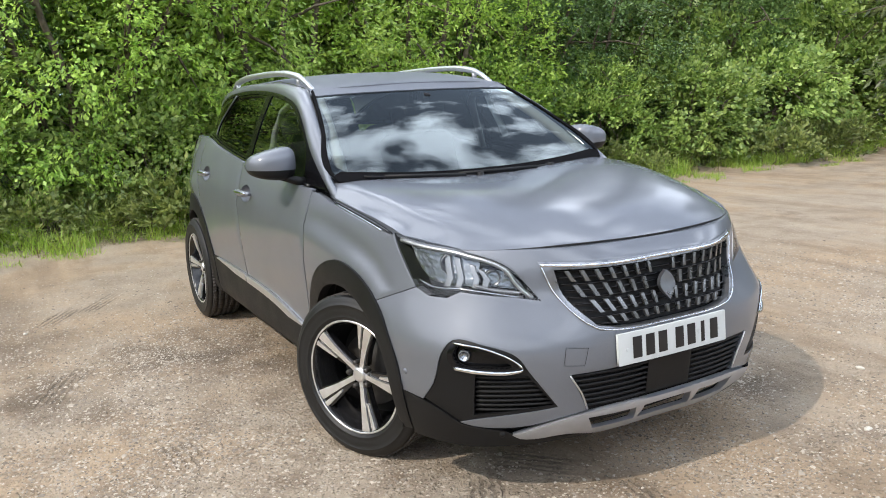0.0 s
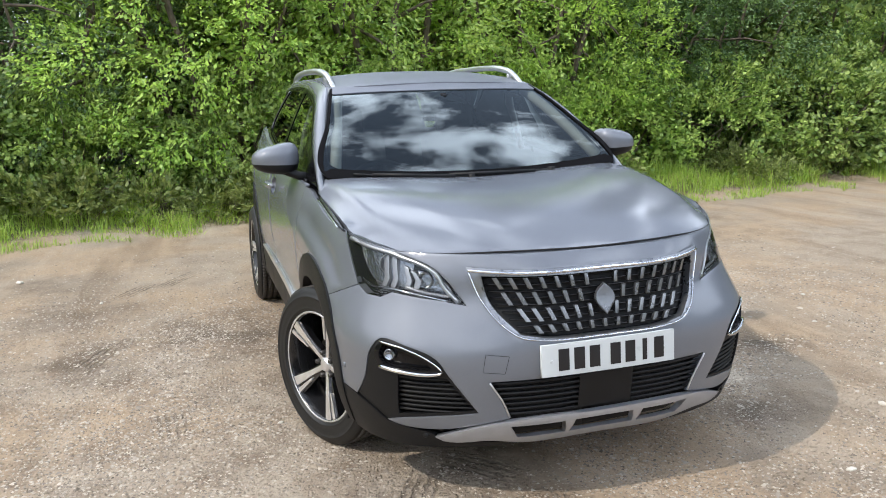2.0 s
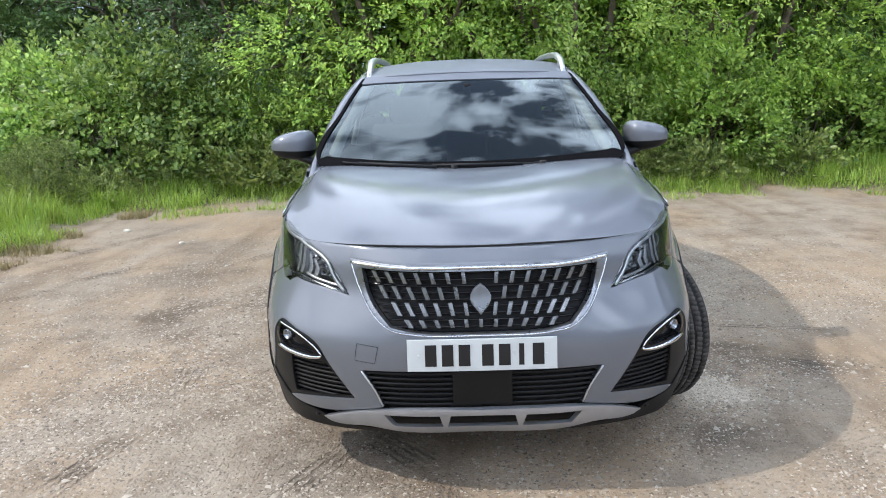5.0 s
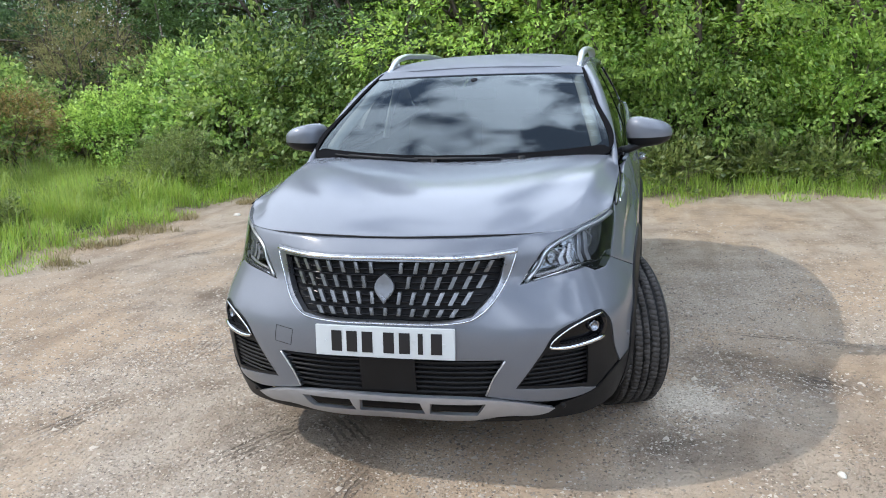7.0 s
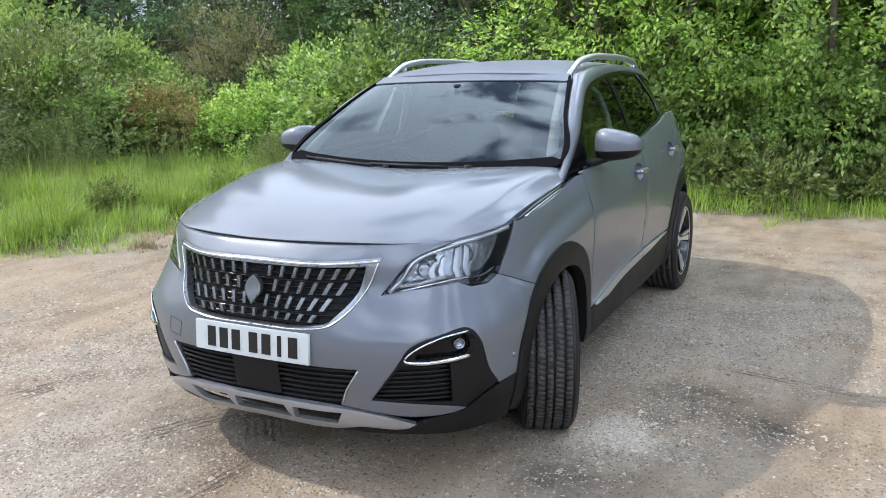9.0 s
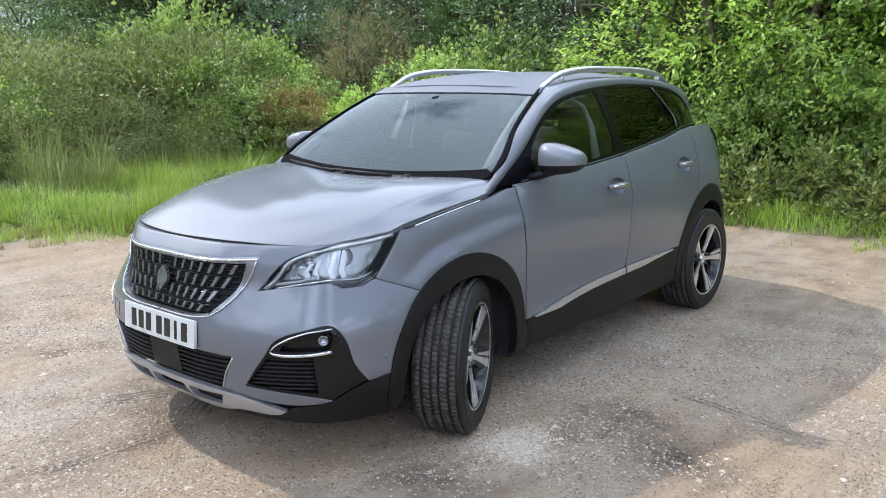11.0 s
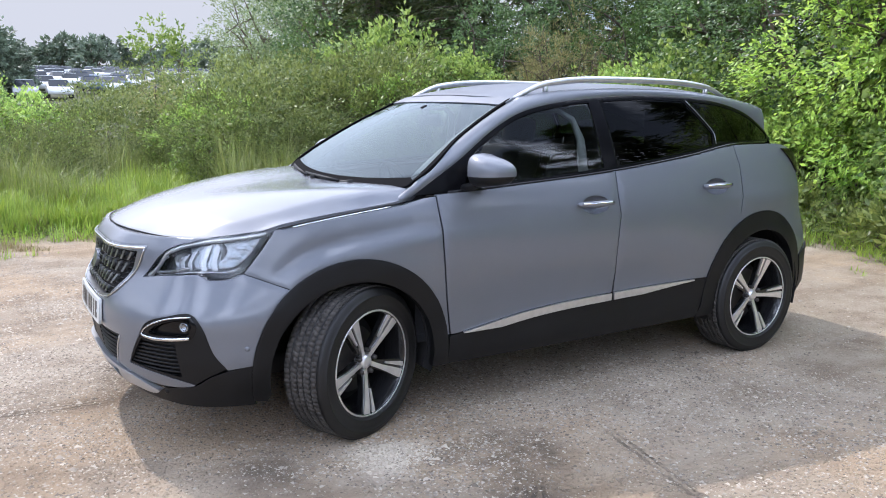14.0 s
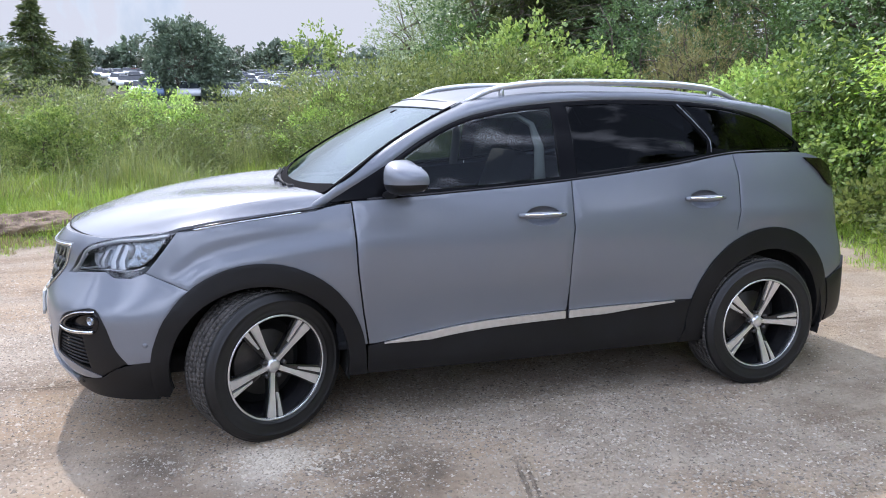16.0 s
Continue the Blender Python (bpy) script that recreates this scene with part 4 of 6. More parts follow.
    for g, m, lab in ((g_f, SIDE_GLASS, "clear side window"), (g_r, PRIVACY, "dark tinted side window"), (g_q, PRIVACY, "dark tinted quarter window")):
        w = panel("side_window", g, lambda x, z, off=0.0, f=sideglass: f(x, z, off - 0.004), m, car, lab, step=0.06, depth=0.0)
        w.visible_shadow = False
    bm = bmesh.new()
    xs = np.linspace(-.50, -2.95, 40)
    tube(bm, sideglass(xs, np.array([waist(x) for x in xs]), np.full(40, 0.006)), 0.009, 6)
    part("waist_seal", bm, GLOSS_BLACK, car)
    bm = bmesh.new()
    xs = np.linspace(-.255, -2.95, 60)
    zs = np.array([waist(min(x, -.29)) - 0.004 for x in xs])
    outer = skin(np.array([near(x, .84) for x in xs]), zs, np.full(60, -0.002))
    inner_edge = sideglass(xs, zs, np.full(60, -0.01))
    rows = [(bm.verts.new(a), bm.verts.new(b)) for a, b in zip(outer, inner_edge)]
    for a, b in zip(rows, rows[1:]):
        bm.faces.new((a[0], a[1], b[1], b[0]))
    part("waist_ledge", bm, GLOSS_BLACK, car)
    # screen pillar running into the roof edge
    t = np.vstack([[(-.215, .985), (-.26, 1.012)], spline(TOPS[:-1], 0.05)])
    base = sideglass(t[:, 0], t[:, 1], np.full(len(t), -0.004))
    inner_pts = []
    for (x, z), b in zip(t, base):
        v = min(max((z - 1.075) / 0.42, 0.0), 1.0)
        e = screen(np.array([0.76 + (0.585 - 0.76) * v]), np.array([v]))[0]
        if x > -0.33:
            e = e + np.array((x + 0.33, 0.0, (x + 0.33) * -0.62))
        if x < -1.02:
            e = roof(np.array([x]), np.array([min(0.575, abs(b[1]) - 0.035)]))[0]
        inner_pts.append(e * (1, sgn, 1))
    bm = bmesh.new()
    rows = []
    for b, e in zip(base, inner_pts):
        b, e = Vector(b), Vector(e)
        up = Vector((0.25, sgn * 0.6, 0.75)).normalized()
        low = b + Vector((0, 0, -0.004))
        rows.append([bm.verts.new(p) for p in (low - up * 0.02, low + up * 0.006, b.lerp(e, 0.25) + up * 0.014, b.lerp(e, 0.5) + up * 0.017, b.lerp(e, 0.78) + up * 0.012, e + up * 0.003, e - up * 0.02)])
    for a, b in zip(rows, rows[1:]):
        for k in range(6):
            bm.faces.new((a[k], a[k + 1], b[k + 1], b[k]) if sgn < 0 else (a[k + 1], a[k], b[k], b[k + 1]))
    part("roof_pillar", bm, PAINT, car, "grey painted screen pillar and roof edge")
    # roof rail
    bm = bmesh.new()
    xs = np.linspace(-1.05, -2.66, 26)
    rail = []
    for k, x in enumerate(xs):
        f = k / 25
        rise = 0.040 * min(1, math.sin(math.pi * min(max(f, 0.0), 1.0)) * 3.2) - 0.006
        y = 0.548 - 0.025 * max(0, (-x - 2.0)) + 0.012 * math.sin(math.pi * f)
        rail.append((x, sgn * y, roof(np.array([x]), np.array([y]))[0][2] + rise + 0.012 * min(1, 4 * f, 4 - 4 * f)))
    tube(bm, rail, [0.013 + 0.011 * min(1, 6 * min(k, 25 - k) / 25) for k in range(26)], 10, flat=0.75)
    for k in (3, 22):
        tube(bm, [Vector(rail[k]), Vector(rail[k]) + Vector((0, 0, -0.06))], 0.015, 8)
    part("roof_rail", bm, SATIN, car, "satin silver roof rail")
    # mirror
    mir = node("door_mirror", car, "door mirror with grey cap")
    for name, m, keep, lab in (("cap", PAINT, lambda z: z > -0.018, "grey painted mirror cap"), ("shell", BLACK_PLASTIC, lambda z: z <= -0.018, "black lower mirror shell")):
        bm = bmesh.new()
        bmesh.ops.create_uvsphere(bm, u_segments=32, v_segments=24, radius=1.0)
        for v in bm.verts:
            x, y, z = v.co
            e = 0.62
            x, y, z = (math.copysign(abs(c) ** e, c) for c in (x, y, z))
            n = (abs(x) ** 3 + abs(y) ** 3 + abs(z) ** 3) ** (1 / 3)
            x, y, z = x / n, y / n, z / n
            wide = 1 - 0.22 * y * 1.0
            v.co = (0.092 * x * (1 if x > 0 else 0.85) - 0.03 * y * y, 0.115 * y, 0.074 * z * wide * (1.0 if z > 0 else 0.92) - 0.008 * y * (z > 0))
        drop = [f for f in bm.faces if not keep(f.calc_center_median().z)]
        bmesh.ops.delete(bm, geom=drop, context="FACES")
        if name == "shell":
            bmesh.ops.scale(bm, vec=(0.97, 0.97, 0.99), verts=bm.verts)
        bmesh.ops.transform(bm, matrix=Matrix.Translation((-0.645, sgn * 0.928, 1.163)) @ Matrix.Rotation(sgn * radians(6), 4, "Z") @ Matrix.Diagonal((1, sgn, 1, 1)), verts=bm.verts)
        if sgn < 0:
            bmesh.ops.reverse_faces(bm, faces=bm.faces)
        part(name, bm, m, mir, lab)
    bm = bmesh.new()
    tube(bm, [(-.60, sgn * .77, 1.075), (-.605, sgn * .82, 1.083), (-.615, sgn * .88, 1.105), (-.635, sgn * .93, 1.12)], [0.034, 0.030, 0.027, 0.022], 10, flat=0.7)
    part("arm", bm, BLACK_PLASTIC, mir)
    bm = bmesh.new()
    ring = spline([(sgn * .845, 1.115), (sgn * 1.01, 1.122), (sgn * 1.02, 1.18), (sgn * .98, 1.21), (sgn * .85, 1.215)], 0.03, True)
    sheet(bm, ring, lambda u, v, off=0.0: np.stack([-0.712 + 0 * np.asarray(u) - off - 0.03 * (np.abs(np.asarray(u)) - .93), np.asarray(u, float), np.asarray(v, float)], 1), step=0.05, depth=0.006)
    part("mirror_glass", bm, CHROME, mir)
    # door lining inside
    bm = bmesh.new()
    q = [Q(-.35, .36), Q(-2.4, .36), Q(-2.45, 1.12)] + [Q(x, waist(x) - .02) for x in np.linspace(-2.3, -.4, 12)]
    sheet(bm, q, sunk(0.11), step=0.12, depth=0.0)
    part("door_lining", bm, DASH, car)

# -- inner shell behind the panels, wheel wells and floor --
half = [(0, .215), P(.9, .42, .215), P(.69, .755, .22)] + [Q(.405 * math.cos(radians(a)), HUB_Z + .42 * math.sin(radians(a))) for a in np.linspace(-14, 194, 30)]
half += [Q(-1.2, .27)] + [Q(REAR_X + .405 * math.cos(radians(a)), HUB_Z + .43 * math.sin(radians(a))) for a in np.linspace(-12, 192, 30)] + [P(-3.3, .70, .27), (REF_S[-1], .27), (REF_S[-1], 1.03)]
half += [P(-3.2, .74, 1.05), P(-3.02, .80, 1.19), Q(-2.6, 1.20), Q(-2.1, 1.14), Q(-1.5, 1.08), Q(-.9, 1.04), Q(-.45, 1.02), Q(-.1, .985), P(.30, .82, .93), P(.6, .67, .895), P(.79, .4, .895), (0, .895)]
for sgn in (1, -1):
    panel("inner_shell", half, (lambda s, z, off=0.0: body(s, z, off - 0.085)) if sgn > 0 else flip(lambda s, z, off=0.0: body(s, z, off - 0.085)), DARK_CAVITY, car, step=0.09, depth=0.0)
    for wx in (FRONT_X, REAR_X):
        bm = bmesh.new()
        a = np.linspace(radians(-15), radians(195), 30)
        rows = [[bm.verts.new((wx + .41 * math.cos(t), sgn * y, HUB_Z + .43 * math.sin(t))) for t in a] for y in (.83, .46)]
        for k in range(29):
            bm.faces.new((rows[0][k], rows[0][k + 1], rows[1][k + 1], rows[1][k]))
        bm.faces.new(rows[1])
        part("wheel_well", bm, DARK_CAVITY, car)
bm = bmesh.new()
box(bm, (-1.3, 0, .29), (4.1, 1.1, .1), bevel=0.03)
part("underbody", bm, DARK_CAVITY, car)
bm = bmesh.new()
box(bm, (-1.45, 0, .37), (2.3, 1.5, .04))
part("cabin_floor", bm, DASH, car)
bm = bmesh.new()
box(bm, (.1, 0, .72), (.9, 1.0, .3), bevel=0.05)
part("engine_block", bm, DARK_CAVITY, car)

# -- roof, screens, wipers --
ring = [(-.945, 0), (-.955, .30), (-.985, .45), (-1.02, .565), (-1.3, .58), (-1.8, .578), (-2.4, .55), (-2.8, .51), (-2.93, .46), (-3.05, .3), (-3.09, 0)]
ring = spline(ring, 0.05, False, (3, 8))
ring = np.vstack([ring, (ring[::-1] * (1, -1))[1:-1]])
panel("roof_panel", ring, roof, ROOF_PAINT, car, "grey painted roof", step=0.06, depth=0.03, edge=0.01)
ring = spline([(0, -.02), (.40, -.02), (.735, .0), (.755, .03), (.665, .5), (.578, .97), (.55, .995), (0, .995)], 0.04, False, (2, 5))
ring = np.vstack([ring, (ring[::-1] * (-1, 1))[1:-1]])
glass = spline([(0, .075), (.40, .075), (.68, .085), (.705, .11), (.63, .5), (.55, .93), (.53, .955), (0, .955)], 0.04, False)
glass = np.vstack([glass, (glass[::-1] * (-1, 1))[1:-1]])
panel("screen_border", ring, screen, GLOSS_BLACK, car, "black border of the windscreen", holes=[glass], step=0.05, off=0.0, depth=0.006, edge=0.002)
for sgn in (1, -1):
    strip = spline([(.742, .02), (.757, .05), (.668, .5), (.581, .965), (.567, .985), (.566, .965), (.653, .5), (.741, .05), (.737, .02)], 0.03, True, (0, 3, 5, 8))
    panel("screen_moulding", strip * (sgn, 1), screen, SEAL, car, "black moulding along the windscreen", step=0.04, off=0.010, depth=0.012, edge=0.003)
foot = spline([(0, -.03), (.40, -.03), (.735, -.01), (.75, .03), (.705, .070), (.40, .074), (0, .078)], 0.04, False, (2, 3, 4))
foot = np.vstack([foot, (foot[::-1] * (-1, 1))[1:-1]])
panel("scuttle_cover", foot, screen, SEAL, car, "black plastic cover at the foot of the windscreen", step=0.04, off=0.008, depth=0.01, edge=0.003)
head = spline([(0, .908), (.30, .905), (.50, .896), (.572, .886), (.592, .93), (.572, 1.0), (.30, 1.012), (0, 1.012)], 0.03, False, (3, 5))
head = np.vstack([head, (head[::-1] * (-1, 1))[1:-1]])
panel("roof_header", head, screen, ROOF_PAINT, car, "grey painted front edge of the roof", step=0.03, off=0.009, depth=0.012, edge=0.003)
w = panel("windscreen", ring, screen, WINDSCREEN, car, "windscreen mirroring clouds", step=0.06, off=0.003, depth=0.0)
w.visible_shadow = False
bm = bmesh.new()
rear = lambda u, v, off=0.0: np.stack([-2.96 - .20 * np.asarray(v) - (.11 + .1 * np.asarray(v)) * (1 - (np.asarray(u) / .46) ** 2) - np.asarray(off), np.asarray(u) * (1 + .40 * np.asarray(v)), 1.452 - .40 * np.asarray(v)], 1)
sheet(bm, spline([(-.46, 0), (.46, 0), (.46, 1), (-.46, 1)], 0.06, True, (0, 1, 2, 3)), rear, step=0.1, depth=0.0)
part("rear_screen", bm, GLOSS_BLACK, car, "dark rear screen")
bm = bmesh.new()
ring = [(-.222, 0), (-.232, .3), (-.262, .55), (-.32, .76), (-.40, .77), (-.33, .5), (-.26, .3), (-.245, 0)]
ring = spline(ring, 0.05, False, (3,))
ring = np.vstack([ring, (ring[::-1] * (1, -1))[1:-1]])
sheet(bm, ring, lambda x, y, off=0.0: bonnet_at(x, y, np.asarray(off) - 0.012), step=0.05, depth=0.03)
part("scuttle", bm, BLACK_PLASTIC, car)
for foot, tip in (((.34, .012), (-.28, .03)), ((-.08, .012), (-.62, .02))):
    a, b = screen(np.array([foot[0]]), np.array([foot[1]]), np.array([0.02]))[0], screen(np.array([tip[0]]), np.array([tip[1]]), np.array([0.018]))[0]
    bm = bmesh.new()
    ts = np.linspace(0, 1, 14)
    pts = [screen(np.array([foot[0] + (tip[0] - foot[0]) * t]), np.array([foot[1] + (tip[1] - foot[1]) * t]), np.array([0.018]))[0] for t in ts]
    tube(bm, pts, [0.009 - 0.004 * t for t in ts], 6)
    wiper = part("wiper", bm, BLACK_PLASTIC, car, "black windscreen wiper")
    bm = bmesh.new()
    tube(bm, [Vector(pts[-3]) + Vector((0.012, 0, 0.004)), Vector(pts[2]) + Vector((0.02, 0, 0.006))], 0.008, 6)
    tube(bm, [Vector(pts[0]) + Vector((0.012, 0.0, -0.03)), Vector(pts[0]) + Vector((0.012, 0, 0.014))], 0.016, 8)
    part("arm", bm, BLACK_PLASTIC, wiper)

# -- cabin --
bm = bmesh.new()
rows = []
for x, z in ((-.30, 1.03), (-.45, 1.045), (-.62, 1.03), (-.75, .98), (-.80, .86), (-.74, .60)):
    rows.append([bm.verts.new((x - .06 * (y / .7) ** 2 * (1 if x < -.5 else 0), y, z - .03 * (y / .7) ** 4 + (.03 * math.exp(-((y + .37) / .2) ** 2) if -.7 < x < -.4 else 0))) for y in np.linspace(-.70, .70, 29)])
for a, b in zip(rows, rows[1:]):
    for k in range(28):
        bm.faces.new((a[k], b[k], b[k + 1], a[k + 1]))
part("dashboard", bm, DASH, car, "dark dashboard")
bm = bmesh.new()
m = Matrix.Translation((-.86, -.37, .96)) @ Matrix.Rotation(radians(-65), 4, "Y")
ring = [m @ Vector((.165 * math.cos(a), .18 * math.sin(a), 0)) for a in np.linspace(0, 2 * math.pi, 33)]
tube(bm, ring, 0.015, 8, ends=False)
for a in (0.0, 2.4, 3.9):
    tube(bm, [m @ Vector((0, 0, -.02)), m @ Vector((.16 * math.cos(a), .175 * math.sin(a), 0))], 0.018, 6, flat=0.6)
tube(bm, [m @ Vector((0, 0, -.03)), m @ Vector((0, 0, .02))], 0.055, 12)
part("steering_wheel", bm, DASH, car)
for y in (-.37, .37):
    seat = node("front_seat", car, "dark fabric front seat")
    for name, c, size, tilt in (("cushion", (-1.28, y, .58), (.52, .50, .18), -6), ("backrest", (-1.60, y, .90), (.17, .48, .62), -20), ("headrest", (-1.755, y, 1.29), (.11, .26, .18), -14)):
        bm = bmesh.new()
        box(bm, c, size, Matrix.Rotation(radians(tilt), 3, "Y"), bevel=0.05)
        part(name, bm, SEAT, seat)
    bm = bmesh.new()
    for dy in (-.06, .06):
        tube(bm, [(-1.70, y + dy, 1.14), (-1.75, y + dy, 1.26)], 0.008, 6)
    part("headrest_posts", bm, CHROME, seat)
bm = bmesh.new()
box(bm, (-2.35, 0, .60), (.5, 1.25, .18), bevel=0.05)
box(bm, (-2.65, 0, .92), (.18, 1.25, .55), Matrix.Rotation(radians(-22), 3, "Y"), bevel=0.05)
part("rear_bench", bm, SEAT, car)
for sgn in (1, -1):
    bm = bmesh.new()
    tube(bm, [(-1.40, sgn * .70, 1.10), (-1.41, sgn * .655, 1.28), (-1.385, sgn * .61, 1.39), (-1.31, sgn * .58, 1.435), (-1.15, sgn * .56, 1.43)], [.03, .028, .026, .022, .015], 8, flat=0.6)
    part("pillar_lining", bm, TRIM_LIGHT, car, "pale pillar lining")
    bm = bmesh.new()
    tube(bm, [screen(np.array([sgn * (.70 - .165 * v)]), np.array([v]), np.array([-.03]))[0] for v in np.linspace(.1, .97, 8)], .028, 8)
    part("pillar_lining", bm, TRIM_LIGHT, car, "pale pillar lining")
bm = bmesh.new()
ring = [(-1.03, -.52), (-1.03, .52), (-2.8, .48), (-2.8, -.48)]
sheet(bm, spline(ring, .1, True, (0, 1, 2, 3)), lambda x, y, off=0.0: roof(x, y, np.asarray(off) - 0.05), step=0.12, depth=0.0)
part("headlining", bm, TRIM_LIGHT, car)
bm = bmesh.new()
c = screen(np.array([0.0]), np.array([.84]), np.array([-.045]))[0]
box(bm, Vector(c) + Vector((-.02, 0, -.03)), (.035, .23, .065), Matrix.Rotation(radians(15), 3, "Y"), bevel=0.015)
tube(bm, [Vector(c), Vector(c) + Vector((0.02, 0, .045))], 0.02, 8)
part("interior_mirror", bm, DASH, car)

# -- wheels --


def wheel(name, x, y, turn, sgn, spin):
    hub = new(name)
    hub.parent = car
    tagged(hub, "five double spoke alloy wheel with dusty tyre")
    hub.matrix_basis = Matrix.Translation((x, y, HUB_Z)) @ Matrix.Rotation(radians(turn), 4, "Z") @ (Matrix.Identity(4) if sgn > 0 else Matrix.Rotation(math.pi, 4, "Z")) @ Matrix.Rotation(spin, 4, "Y")
    R = 0.345
    bm = bmesh.new()
    rub = [(0.236, .100), (0.245, .110), (0.252, .1135), (0.2535, .1155), (0.2565, .1160), (0.258, .1150), (0.270, .1178), (0.287, .119), (0.302, .1175), (0.3035, .1192), (0.3075, .1188), (0.309, .1160), (0.320, .112), (0.333, .103), (R - .003, .092)]
    tread = []
    for a, b in ((.090, .062), (.054, .020), (.012, -.012), (-.020, -.054), (-.062, -.090)):
        tread += [(R - .010, a + .002), (R - .004, a), (R - .003, (a + b) / 2), (R - .004, b), (R - .010, b - .002)]
    profile = rub + tread + [(r, -yy) for r, yy in rub[::-1]]
    lathe(bm, profile, 72)
    part("tyre", bm, RUBBER, hub, "dusty black tyre")
    bm = bmesh.new()
    for k in range(96):
        for y0, w, lean, shift in ((.077, .025, .22, 0), (-.077, .025, .22, .5), (.037, .031, -.3, .5), (-.037, .031, -.3, 0), (.0, .022, .12, .25)):
            a = 2 * math.pi * (k + shift) / 96
            t = Matrix.Rotation(-a, 3, "Y") @ Matrix.Rotation(lean, 3, "X")
            box(bm, Vector((math.cos(a) * (R - .0025), y0, math.sin(a) * (R - .0025))), (.007, w, .0208), t)
    tagged(part("tread", bm, RUBBER_DUSTY, hub), kind="stuff")
    bm = bmesh.new()
    lathe(bm, [(.238, .098), (.243, .104), (.240, .108), (.233, .107), (.228, .098), (.222, .07), (.205, .03), (.20, -.06), (.225, -.10), (.240, -.10)], 64)
    part("rim", bm, ALLOY_DARK, hub, "black rim barrel")
    bm = bmesh.new()
    lathe(bm, [(.2425, .1035), (.2405, .1090), (.2335, .1082), (.2315, .103)], 64)
    part("rim_lip", bm, ALLOY, hub, "bright machined rim lip")
    bm = bmesh.new()
    lathe(bm, [(.0, -.01), (.15, -.01), (.152, -.012), (.152, -.03)], 40)
    part("brake_disc", bm, DISC, hub)
    bm = bmesh.new()
    lathe(bm, [(.0, -.055), (.205, -.055), (.207, -.065), (.0, -.065)], 40)
    part("splash_shield", bm, DARK_CAVITY, hub)
    for k in range(5):
        a = 2 * math.pi * k / 5 + math.pi / 2
        turnm = Matrix.Rotation(-a, 4, "Y")

        def face(u, v, off=0.0, t=turnm):
            u, v = np.asarray(u, float), np.asarray(v, float)
            deep = 0.070 + 0.034 * np.clip((u - .04) / .19, 0, 1) ** 0.8 + np.asarray(off)
            return np.array([tuple(t @ Vector((p, d, q))) for p, q, d in zip(u, v, deep + 0 * u)])

        for q, sharp in (([(.03, -.011), (.10, -.010), (.17, -.014), (.237, -.018), (.237, .026), (.17, .018), (.10, .012), (.03, .011)], (0, 3, 4, 7)),
                         ([(.120, -.019), (.18, -.026), (.236, -.031), (.231, -.054), (.18, -.042), (.122, -.028)], (0, 2, 3, 5))):
            bm = bmesh.new()
            sheet(bm, spline(q, 0.03, True, sharp), face, step=0.04, depth=0.022, edge=0.0025)
            part("spoke", bm, ALLOY, hub, "bright machined spoke")
        bm = bmesh.new()
        q = [(.05, -.02), (.12, -.036), (.18, -.052), (.232, -.064), (.234, .034), (.18, .024), (.12, .018), (.05, .02)]
        sheet(bm, spline(q, 0.04, True, (0, 3, 4, 7)), face, step=0.05, off=-.010, depth=0.03, edge=0.004)
        part("spoke_backing", bm, ALLOY_DARK, hub, "black spoke backing")
        b = a + math.pi / 5
        bm = bmesh.new()
        lathe(bm, [(0, .018), (.008, .018), (.0105, .012), (.0105, -.01)], 10)
        bmesh.ops.translate(bm, vec=(.054 * math.cos(b), .066, .054 * math.sin(b)), verts=bm.verts)
        part("wheel_bolt", bm, DISC, hub)
    bm = bmesh.new()
    lathe(bm, [(0, .081), (.02, .0805), (.027, .078), (.030, .074), (.033, .070), (.035, .064), (.035, .03)], 40)
    part("hub_cap", bm, ALLOY, hub, "silver hub cap")
    return hub


STEER = 24.0
for sgn in (1, -1):
    d = 0.055
    wheel("front_wheel", FRONT_X - sgn * d * math.sin(radians(STEER)), sgn * (0.735 + d * math.cos(radians(STEER))), STEER, sgn, 0.49 if sgn > 0 else -0.40)
    wheel("rear_wheel", REAR_X + 0.04, sgn * 0.79, 0, sgn, -0.37 if sgn > 0 else 0.2)
# ---- ground ----


def lot_edge(x, y):
    """How far a place lies outside the gravel (negative: on it)."""
    wob = 0.25 * math.sin(1.3 * y + 0.7) + 0.18 * math.sin(2.9 * y) + 0.12 * math.sin(5.1 * x + 1.0)
    back = -6.05 - x + wob
    wob = 0.22 * math.sin(1.1 * x) + 0.15 * math.sin(3.3 * x + 2.0)
    side = -5.4 + 1.05 * min(1.0, max(0.0, (-0.8 - x) / 0.9)) - y + wob
    cut = (-(x + 5.4) * 0.75 - (y + 4.4) * 0.66) + wob * 0.4
    open_end = math.hypot(x - 3.0, y - 3.0) - 14.5
    return max(back, side, cut, open_end)


def rise(x, y):
    """Height of the land: level gravel, a low bank behind it, then open ground that climbs gently to the far side."""
    d = lot_edge(x, y)
    h = 0.0
    if d > 0:
        h += 0.28 * (1 - math.exp(-d / 1.2))
        far = max(0.0, -y - 40)
        h += 0.048 * min(far, 110.0) + 0.03 * min(max(far - 110.0, 0.0), 300.0)
        h += 0.25 * noise.noise(Vector((x * 0.15, y * 0.15, 0))) * min(d / 4, 1)
    else:
        h += 0.008 * noise.noise(Vector((x * 0.9, y * 0.9, 3.0)))
    return h


